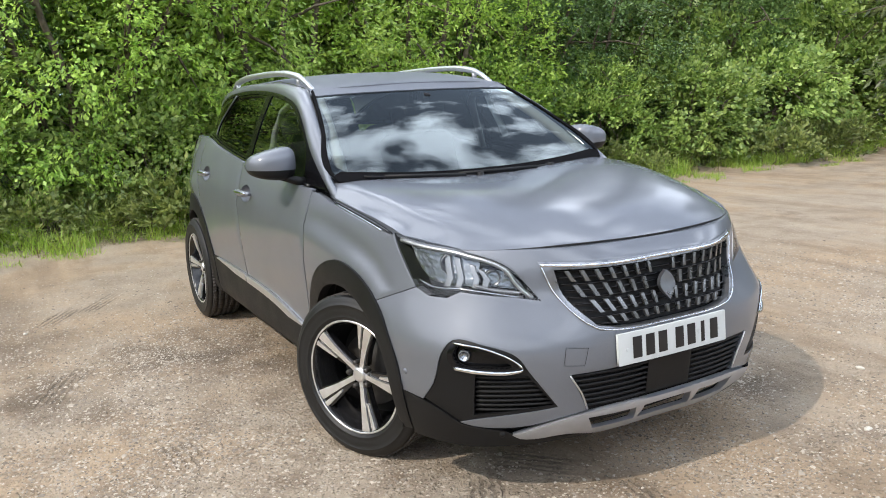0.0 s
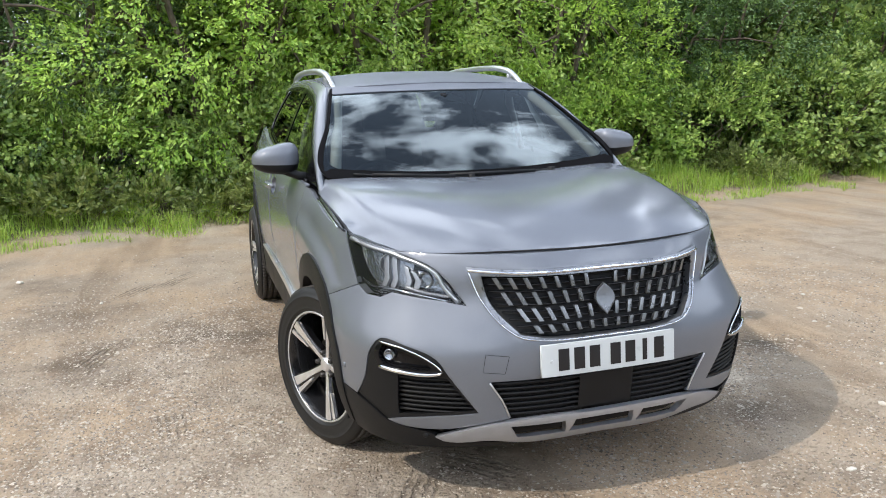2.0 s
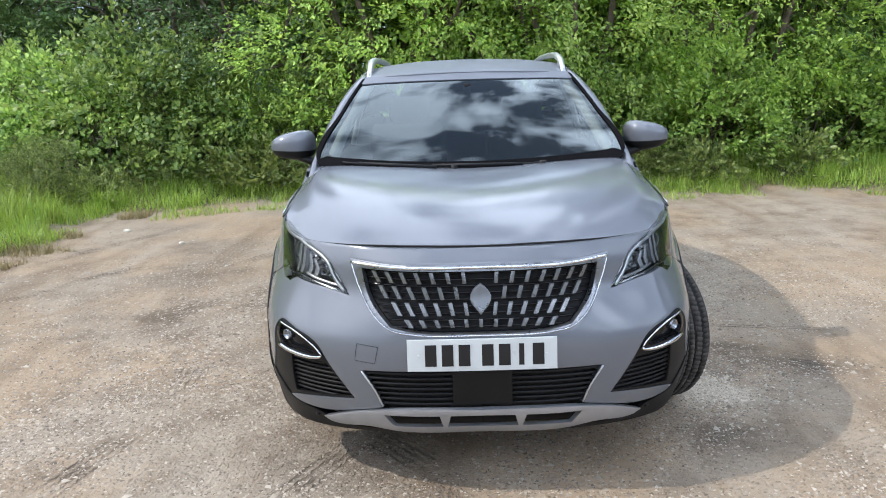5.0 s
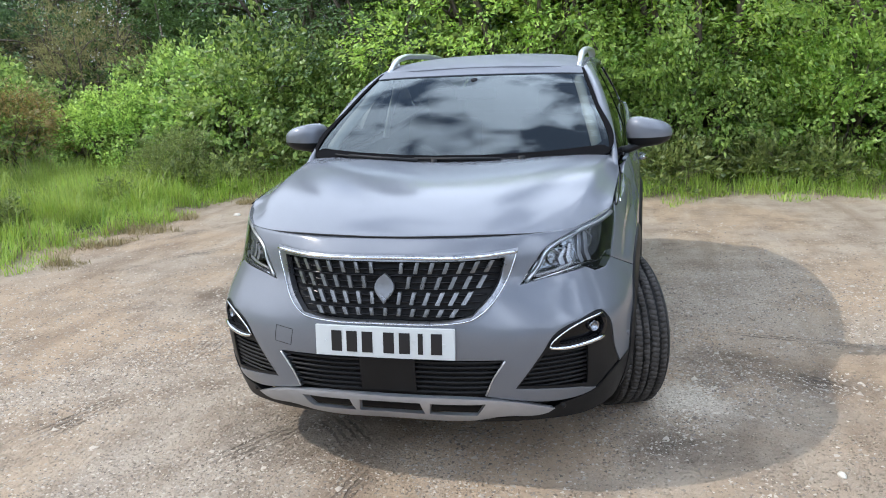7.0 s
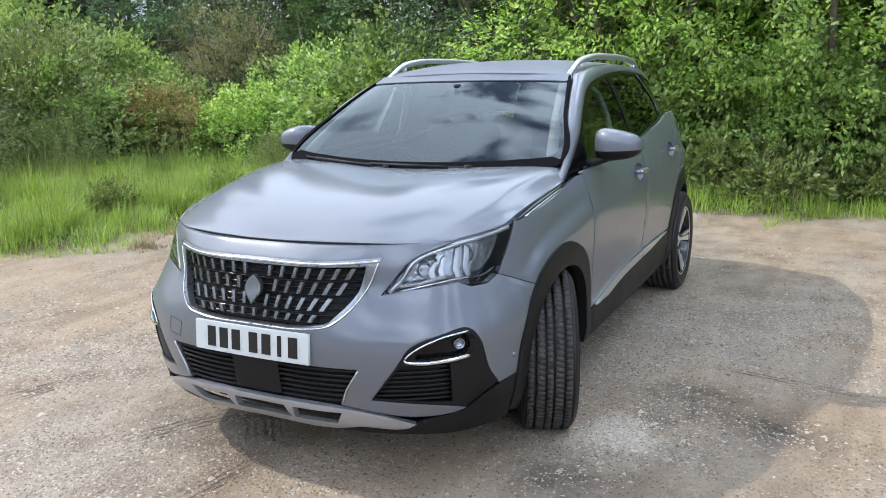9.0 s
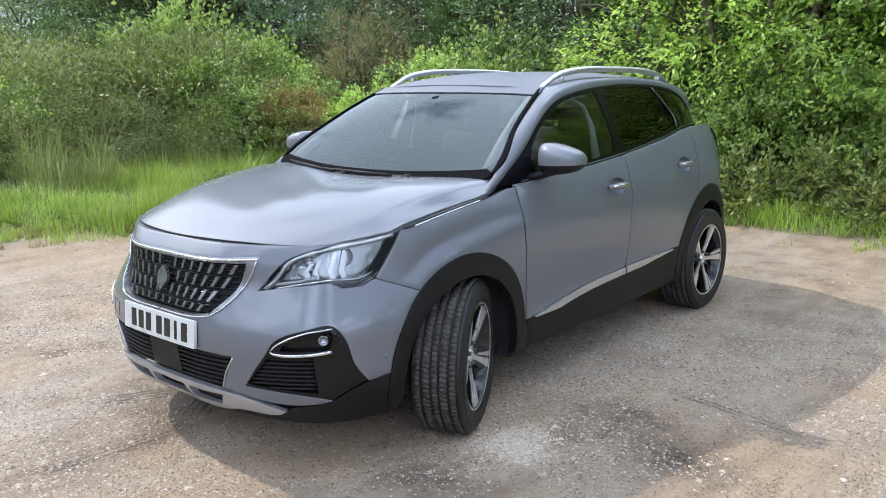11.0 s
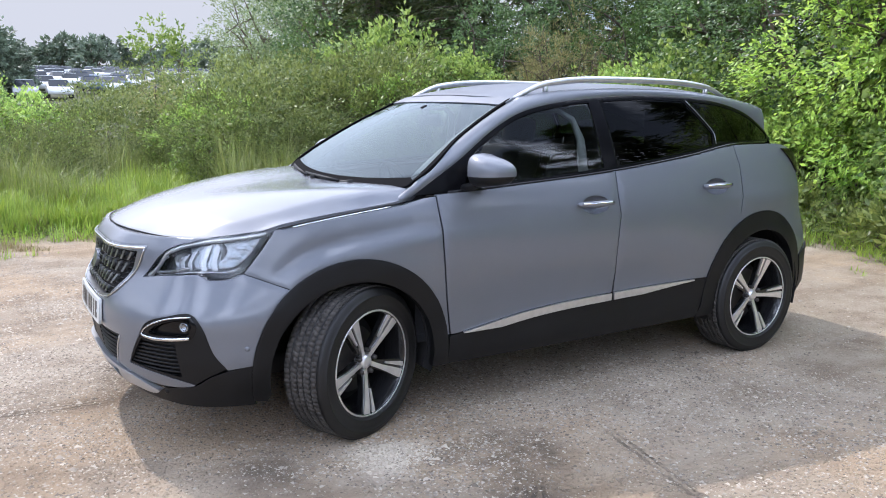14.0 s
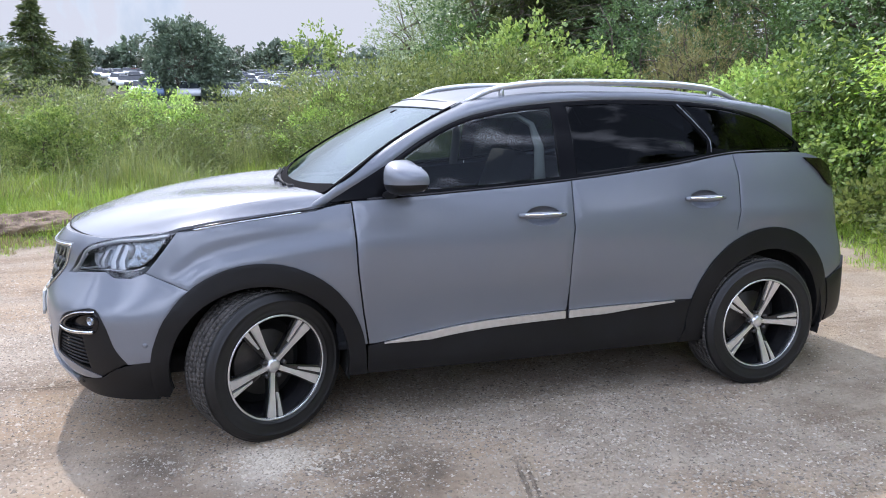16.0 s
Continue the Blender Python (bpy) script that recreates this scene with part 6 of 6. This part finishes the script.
spread(low_bush, [(-6.2, -5.2, 0.55, 0), (-4.4, -7.8, 0.6, 50), (-3.2, -8.2, 0.8, 100), (-2.2, -8.6, 0.85, 150), (0.4, -8.8, 0.7, 200), (3.0, -8.7, 0.6, 300), (5.6, -8.4, 0.75, 40),
                  (-2.6, -9.6, 1.35, 90), (-0.6, -10.2, 1.05, 140), (1.6, -9.8, 1.05, 190), (4.0, -9.9, 1.35, 240), (-4.6, -10.2, 1.3, 290), (6.4, -10.0, 1.5, 330), (8.0, -8.2, 1.1, 15), (-1.9, -12.5, 1.25, 75), (2.6, -12.4, 1.25, 165), (-4.4, -12.0, 1.45, 260), (-4.8, -8.9, 1.5, 15), (-3.6, -9.5, 1.3, 120), (-5.6, -9.6, 1.5, 220)])
gorse = plant("gorse_shrub", "brown twiggy gorse shrub", "bush", (1.0, 1.0, 1.3), 1.3, 240, 40, 0.2, (0.055, 0.012), GORSE_LEAF, stems=9, thick=0.03, droop=-0.3, hollow=0.35)
spread(gorse, [(-7.9, -7.6, 0.98, 0), (-9.2, -8.8, 1.2, 200), (0.9, -10.8, 0.5, 30), (3.2, -11.2, 0.55, 90), (-1.7, -10.4, 0.62, 150), (5.2, -10.9, 0.6, 260)])
rust = plant("rusty_shrub", "small shrub with orange brown young leaves", "bush", (0.8, 0.8, 0.8), 0.8, 170, 40, 0.2, (0.06, 0.028), RUST_LEAF, stems=7, thick=0.02)
spread(rust, [(-6.1, -7.6, 0.8, 0), (-6.7, -7.9, 0.65, 140)])


def conifer(name, label, tall, wide, tiers, mat, sprig=(0.16, 0.035), per=40):
    ob = thing(name, label, "tree", "dark conifers behind the bushes")
    bm = bmesh.new()
    tube(bm, [(0, 0, -0.2), (0.03, 0, tall * 0.4), (0, 0.03, tall)], [tall * 0.016, tall * 0.011, 0.01], 8)
    pts, outs = [], []
    for k in range(tiers):
        f = (k + 0.5) / tiers
        z, reach = tall * (0.08 + 0.9 * f), wide * (1 - f) ** 0.8 + 0.12
        for b in range(9):
            a = rng.uniform(0, 6.283)
            ln = reach * rng.uniform(0.7, 1.1)
            tip = Vector((ln * math.cos(a), ln * math.sin(a), z - 0.18 * ln))
            if b < 5:
                tube(bm, [(0, 0, z), Vector((0, 0, z)).lerp(tip, 0.5) + Vector((0, 0, 0.06)), tip], [0.03, 0.02, 0.006], 4)
            m = per
            t = rng.uniform(0.04, 1.0, m)
            p = np.array((0, 0, z)) + t[:, None] * (np.array(tip) - np.array((0, 0, z)))
            pts.append(p + rng.normal(size=(m, 3)) * (0.05 + 0.13 * ln * (1.1 - t))[:, None] * (1, 1, 0.45))
            outs.append(np.tile(np.array((math.cos(a), math.sin(a), -0.1)), (m, 1)))
    part("trunk", bm, BARK, ob)
    crown = new("crown", leaves_mesh("crown", np.vstack(pts), np.vstack(outs), sprig[0], sprig[1], mat, 0.25))
    crown.parent = ob
    return ob


fir = conifer("conifer", "tall dark green conifer", 8.5, 2.6, 26, NEEDLE, (0.24, 0.065))
spread(fir, [(-7.3, -13.6, 0.75, 0), (-9.0, -12.6, 0.8, 60), (-10.9, -11.6, 0.85, 130), (-12.6, -9.8, 0.75, 200), (-9.8, -15.5, 1.0, 270), (-11.6, -7.4, 0.95, 310), (-12.6, -4.6, 1.0, 170), (-8.2, -14.7, 1.1, 340), (-11.6, 5.4, 1.2, 45), (-11.4, 9.0, 1.3, 115), (-11.6, 12.6, 1.3, 290), (-16.0, -6.0, 1.1, 20)])

herb = plant("herb_clump", "low leafy herbs at the edge of the grass", "plant", (0.42, 0.42, 0.34), 0.12, 54, 24, 0.12, (0.06, 0.034), WEED_LEAF, stems=6, thick=0.006, droop=-0.1, hollow=0.3)
hr = random.Random(12)
spots = []
while len(spots) < 54:
    x, y = (hr.uniform(-7.4, -5.9), hr.uniform(-5, 13)) if hr.random() < 0.82 else (hr.uniform(-6.5, -3.0), hr.uniform(-6.8, -4.9))
    if 0.25 < lot_edge(x, y) < 1.5:
        spots.append((x, y, hr.uniform(0.6, 1.5) if x < -5.9 else hr.uniform(0.4, 0.75), hr.uniform(0, 360)))
spread(herb, spots)

# grass along the verge, one sheet of blades


def blades(name, spots, tall, mat, label):
    k = len(spots)
    at = np.array(spots)
    a = rng.uniform(0, 6.283, k)
    tuft = np.array([noise.noise(Vector((x * 2.3, y * 2.3, 1.0))) + 0.5 * noise.noise(Vector((x * 6.0, y * 6.0, 5.0))) for x, y, _ in spots])
    h = tall * rng.uniform(0.4, 1.3, k) * np.clip(0.95 + 1.1 * tuft, 0.3, 1.9)
    w = 0.005 + 0.007 * rng.uniform(0, 1, k)
    side = np.stack([np.cos(a), np.sin(a), 0 * a], 1)
    bend = rng.normal(0, 0.9, k)
    lean = np.stack([-np.sin(a), np.cos(a), 0 * a], 1) * (np.clip(bend, -1.2, 1.2) * h)[:, None]
    up = np.stack([0 * a, 0 * a, h * (1 - 0.3 * np.abs(np.clip(bend, -1.2, 1.2)))], 1)
    v = np.stack([at - side * w[:, None] / 2, at + side * w[:, None] / 2, at + side * w[:, None] * 0.35 + lean * 0.35 + up * 0.55,
                  at - side * w[:, None] * 0.35 + lean * 0.35 + up * 0.55, at + lean + up * 0.95], 1).reshape(-1, 3)
    i = np.arange(k)[:, None] * 5
    f = np.concatenate([i + [0, 1, 2], i + [0, 2, 3], i + [3, 2, 4]], 1).reshape(-1)
    me = bpy.data.meshes.new(name)
    me.vertices.add(len(v))
    me.vertices.foreach_set("co", v.ravel())
    me.loops.add(len(f))
    me.loops.foreach_set("vertex_index", f)
    me.polygons.add(3 * k)
    me.polygons.foreach_set("loop_start", np.arange(3 * k) * 3)
    me.update(calc_edges=True)
    me.materials.append(mat)
    return tagged(new(name, me), label, "grass", kind="stuff")


def verge_spots(count, lo, hi, seed, clump=0.0):
    r = random.Random(seed)
    got = []
    while len(got) < count:
        if r.random() < 0.55:
            x, y = r.uniform(-6.8 - hi, -5.2), r.uniform(-6.5, 15)
        else:
            x, y = r.uniform(-7.5, 9), r.uniform(-5.6 - hi, -4.0)
        d = lot_edge(x, y)
        if not lo < d + 0.28 * noise.noise(Vector((x * 1.4, y * 1.4, 2.0))) + 0.14 * noise.noise(Vector((x * 5.0, y * 5.0, 2.0))) < hi:
            continue
        if clump and noise.noise(Vector((x * 1.7, y * 1.7, clump))) < 0.05:
            continue
        got.append((x, y, rise(x, y) - 0.01))
    return got


blades("grass", verge_spots(110000, 0.0, 1.8, 1), 0.20, GRASS, "lush green grass along the edge of the gravel")
tall_spots = []
tr = random.Random(21)
while len(tall_spots) < 95000:
    x, y = tr.uniform(-7.0, 8.5), tr.uniform(-11.5, -4.5)
    if lot_edge(x, y) > 0.35 and noise.noise(Vector((x * 0.9, y * 0.9, 4.0))) > -0.25 + 0.3 * tr.random():
        tall_spots.append((x, y, rise(x, y) - 0.01))
blades("tall_grass", tall_spots, 0.29, TALL_GRASS, "tall lush grass behind the edge of the gravel")
reed_spots = []
while len(reed_spots) < 22000:
    x, y = tr.uniform(-6.5, 8.5), tr.uniform(-12.5, -6.6)
    if noise.noise(Vector((x * 0.7, y * 0.7, 11.0))) > 0.02 + 0.25 * tr.random():
        reed_spots.append((x, y, rise(x, y) - 0.01))
blades("reed_grass", reed_spots, 0.72, REED, "tall coarse grass between the weeds")
blades("short_grass", verge_spots(15000, -0.75, 0.4, 2, 5.0), 0.10, GRASS, "short sparse grass creeping over the gravel")
blades("dry_grass", verge_spots(5000, -0.1, 1.6, 3, 9.0), 0.24, DRY_GRASS, "dry straw coloured grass stems")
fringe_spots = []
while len(fringe_spots) < 14000:
    x, y = tr.uniform(-6.2, 8.5), tr.uniform(-7.5, -3.6)
    if -0.75 < lot_edge(x, y) + 0.3 * noise.noise(Vector((x * 1.1, y * 1.1, 6.0))) < 0.35 and noise.noise(Vector((x * 2.1, y * 2.1, 13.0))) > 0.1 + 0.2 * tr.random():
        fringe_spots.append((x, y, rise(x, y) - 0.01))
blades("dry_fringe", fringe_spots, 0.085, DRY_GRASS, "short dry tufts on the bare edge of the gravel")
# ---- loose stones on the gravel: uncountable ----
PEBBLE = leaf_material("pebble", (0.18, 0.145, 0.11), (0.68, 0.595, 0.48), 0.0, 0.85)


def pebbles(count, seed, mid, wide, mat, label, grow=1.0):
    r = np.random.default_rng(seed)
    x, y = r.normal(mid[0], wide[0], count), r.normal(mid[1], wide[1], count)
    dens = np.array([noise.noise(Vector((a * 0.8, b * 0.8, 7.0))) + 0.6 * noise.noise(Vector((a * 2.5, b * 2.5, 2.0))) for a, b in zip(x, y)])
    ok = dens > r.uniform(-0.7, 0.5, count)
    x, y = x[ok], y[ok]
    k = len(x)
    size = 0.0032 + 0.0074 * r.uniform(0, 1, k) ** 2.2 + 0.009 * (r.uniform(0, 1, k) > 0.992)
    size = size * grow
    octa = np.array([(1.35, 0, 0), (-0.7, 0.8, 0), (-0.7, -0.8, 0), (0.1, 0.05, 0.62)], float)
    v = octa[None] * r.uniform(0.6, 1.3, (k, 4, 1)) * size[:, None, None]
    a = r.uniform(0, 6.283, k)
    ca, sa = np.cos(a)[:, None], np.sin(a)[:, None]
    z = np.array([rise(p, q) for p, q in zip(x, y)])
    w = np.stack([v[:, :, 0] * ca - v[:, :, 1] * sa + x[:, None], v[:, :, 0] * sa + v[:, :, 1] * ca + y[:, None], v[:, :, 2] + z[:, None] - 0.0006], 2).reshape(-1, 3)
    f = np.array([(0, 1, 3), (1, 2, 3), (2, 0, 3)])
    f = (np.arange(k)[:, None, None] * 4 + f[None]).reshape(-1)
    me = bpy.data.meshes.new("loose_gravel")
    me.vertices.add(len(w))
    me.vertices.foreach_set("co", w.ravel())
    me.loops.add(len(f))
    me.loops.foreach_set("vertex_index", f)
    me.polygons.add(3 * k)
    me.polygons.foreach_set("loop_start", np.arange(3 * k) * 3)
    me.update(calc_edges=True)
    me.materials.append(mat)
    tagged(new("loose_gravel", me), label, "gravel", kind="stuff")


pebbles(330000, 4, (0.1, 0.0), (2.0, 2.1), PEBBLE, "small pale and grey stones strewn over the gravel")
CHIP = leaf_material("pale_chippings", (0.52, 0.44, 0.33), (0.88, 0.78, 0.62), 0.0, 0.85)
pebbles(2200, 9, (-0.02, 1.12), (0.10, 0.07), CHIP, "patch of pale chippings in front of the tyre", 1.25)


def loose_stone(x, y, size, seed):
    bm = bmesh.new()
    bmesh.ops.create_icosphere(bm, subdivisions=2, radius=1.0)
    for v in bm.verts:
        d = v.co.normalized()
        k = 1 + 0.35 * noise.noise(d * 1.6 + Vector((seed * 7.0, 0, 0)))
        v.co = Vector((d.x * size, d.y * size * 0.65, d.z * size * 0.38)) * k
    ob = finish("loose_stone", bm, PALE_STONE)
    ob.matrix_basis = Matrix.Translation((x, y, rise(x, y) + size * 0.12)) @ Matrix.Rotation(seed * 1.7, 4, "Z")
    tagged(ob, "pale stone lying loose on the gravel", "stone", "pale stones on the gravel")


PALE_STONE = material("pale_stone", (0.62, 0.58, 0.50), 0.85, vary=0.2, scale=30, bump=0.5, bump_scale=60, dist=0.004)
for k, (x, y, size) in enumerate(((1.08, 0.99, 0.022), (0.62, 1.62, 0.025), (-0.2, -1.03, 0.016), (-3.9, -2.7, 0.04), (1.55, 1.15, 0.018), (-0.55, 2.3, 0.016), (0.2, 2.05, 0.017),
                                  (-4.6, -3.5, 0.05), (-1.1, 2.7, 0.02), (0.9, -1.9, 0.016), (-2.9, -2.0, 0.02), (1.7, -0.6, 0.015))):
    loose_stone(x, y, size, k + 1)


def earth_mound(x, y, long, wide, tall, turn):
    bm = bmesh.new()
    bmesh.ops.create_icosphere(bm, subdivisions=5, radius=1.0)
    for v in bm.verts:
        d = v.co.normalized()
        k = 1 + 0.28 * noise.noise(d * 2.2 + Vector((x, y, 0))) + 0.13 * noise.noise(d * 6.0) + 0.06 * noise.noise(d * 17.0)
        v.co = Vector((d.x * long, d.y * wide, max(d.z, -0.2) * tall)) * k
    ob = finish("earth_mound", bm, EARTH_CLODS)
    ob.matrix_basis = Matrix.Translation((x, y, rise(x, y) - 0.01)) @ Matrix.Rotation(radians(turn), 4, "Z")
    tagged(ob, "low mound of bare brown earth at the edge of the grass", "mound")


EARTH_CLODS = material("bare_earth", (0.23, 0.165, 0.115), 0.95, vary=0.5, scale=9, bump=1.0, bump_scale=26, dist=0.03)
earth_mound(1.95, -5.6, 0.75, 0.34, 0.17, 8)
earth_mound(2.9, -5.5, 0.6, 0.30, 0.15, -12)

# ---- far side: vehicle park on the slope, lone trees, wooded skyline ----
FAR_PAINTS = [material("far_paint", c, 0.3, 0.1, coat=0.5) for c in ((0.75, 0.76, 0.77), (0.45, 0.46, 0.48), (0.04, 0.04, 0.045), (0.08, 0.12, 0.2), (0.3, 0.05, 0.04))]
FAR_LABELS = ("white", "silver", "black", "dark blue", "dark red")
FAR_GLASS = material("far_car_glass", (0.03, 0.035, 0.04), 0.1)


def far_car(paint, label):
    ob = thing("distant_car", label + " car parked on the far slope", "car", "cars in the far vehicle park")
    bm = bmesh.new()
    side = spline([(-2.15, .35), (2.1, .33), (2.15, .62), (1.95, .78), (1.0, .92), (-1.75, .96), (-2.15, .80)], 0.35, True, (0, 1))
    rows = [[bm.verts.new((x * s, y, z)) for x, z in side] for y, s in ((-.88, .97), (-.80, 1), (.80, 1), (.88, .97))]
    for a, b in zip(rows, rows[1:]):
        for k in range(len(side)):
            j = (k + 1) % len(side)
            bm.faces.new((a[k], a[j], b[j], b[k]))
    bm.faces.new(rows[0][::-1])
    bm.faces.new(rows[-1])
    bmesh.ops.recalc_face_normals(bm, faces=bm.faces)
    part("body", bm, paint, ob)
    bm = bmesh.new()
    lo, hi = [(-1.8, .95), (1.05, .92)], [(-1.35, 1.42), (.25, 1.44)]
    ring = []
    for (x0, z0), (x1, z1), y0, y1 in ((lo[0], hi[0], -.78, -.6), (lo[1], hi[1], -.78, -.6), (lo[1], hi[1], .78, .6), (lo[0], hi[0], .78, .6)):
        ring.append((bm.verts.new((x0, y0, z0)), bm.verts.new((x1, y1, z1))))
    for k in range(4):
        a, b = ring[k], ring[(k + 1) % 4]
        bm.faces.new((a[0], b[0], b[1], a[1]))
    part("cabin_glass", bm, FAR_GLASS, ob, smooth=False)
    bm = bmesh.new()
    box(bm, (-.55, 0, 1.45), (1.66, 1.22, .05), bevel=0.02)
    part("roof", bm, paint, ob)
    for wx in (-1.35, 1.35):
        for wy in (-.8, .8):
            bm = bmesh.new()
            lathe(bm, [(0, .1), (.2, .1), (.31, .09), (.31, -.09), (0, -.09)], 9)
            bmesh.ops.translate(bm, vec=(wx, wy, .31), verts=bm.verts)
            part("wheel", bm, RUBBER, ob)
    return ob


protos = [far_car(m, t) for m, t in zip(FAR_PAINTS, FAR_LABELS)]
used = set()
lot = random.Random(5)
for row in range(13):
    y = -66 - row * 8.5
    for k in range(int(9 + row * 1.6)):
        x = 2.6 + row * 1.2 - k * (2.75 + lot.uniform(0, 0.5)) + lot.uniform(-0.3, 0.3)
        if lot.random() < 0.16:
            continue
        i = lot.choices(range(5), (6, 4, 2, 1, 0.15))[0]
        m = Matrix.Translation((x, y + lot.uniform(-0.5, 0.5), rise(x, y) - 0.02)) @ Matrix.Rotation(radians(90 + lot.uniform(-4, 4)), 4, "Z")
        if i in used:
            copy_thing(protos[i], m)
        else:
            used.add(i)
            protos[i].matrix_basis = m

oak = plant("broad_tree", "rounded dark green tree standing alone on the far slope", "tree", (2.7, 2.7, 3.3), 2.3, 330, 40, 0.7, (0.32, 0.2), FAR_LEAF_HAZED, stems=7, thick=0.2, low=-0.8)
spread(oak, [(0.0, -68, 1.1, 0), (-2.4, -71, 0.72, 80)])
pine = conifer("spruce", "ragged spruce on the far slope", 9.5, 4.4, 18, NEEDLE, (0.55, 0.16), 45)
spread(pine, [(12.1, -72, 0.86, 0), (8.9, -74, 0.5, 100), (17.0, -78, 0.8, 200)])
sapling = plant("sapling", "thin young tree with sparse leaves", "tree", (0.9, 0.9, 1.1), 2.2, 60, 26, 0.25, (0.1, 0.06), DARK_LEAF, stems=4, thick=0.03, hollow=0.2)
spread(sapling, [(-3.2, -17.5, 1.0, 0)])
wood = plant("woodland_tree", "green tree of the surrounding woodland", "tree", (5.0, 5.0, 4.5), 4.0, 80, 22, 1.5, (1.15, 0.75), FAR_LEAF_HAZED, stems=4, thick=0.2, low=-0.8)
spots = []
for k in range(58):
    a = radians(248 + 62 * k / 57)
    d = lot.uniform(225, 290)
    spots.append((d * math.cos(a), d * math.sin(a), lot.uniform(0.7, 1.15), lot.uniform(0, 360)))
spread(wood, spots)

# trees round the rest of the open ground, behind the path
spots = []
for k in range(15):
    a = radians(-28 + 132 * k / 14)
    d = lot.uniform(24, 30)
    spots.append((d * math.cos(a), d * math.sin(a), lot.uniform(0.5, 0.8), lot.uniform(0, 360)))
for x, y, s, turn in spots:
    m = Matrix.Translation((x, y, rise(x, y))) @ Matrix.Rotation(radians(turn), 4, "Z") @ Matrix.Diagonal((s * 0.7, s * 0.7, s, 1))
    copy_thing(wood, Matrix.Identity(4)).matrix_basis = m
for x, y, s, turn in ((-6.0, 14.5, 1.0, 0), (-3.6, 16.0, 1.1, 70), (-1.5, 14.8, 0.95, 140), (-8.6, 15.6, 1.05, 210)):
    m = Matrix.Translation((x, y, rise(x, y))) @ Matrix.Rotation(radians(turn), 4, "Z") @ Matrix.Diagonal((s, s, s, 1))
    copy_thing(fir, Matrix.Identity(4)).matrix_basis = m
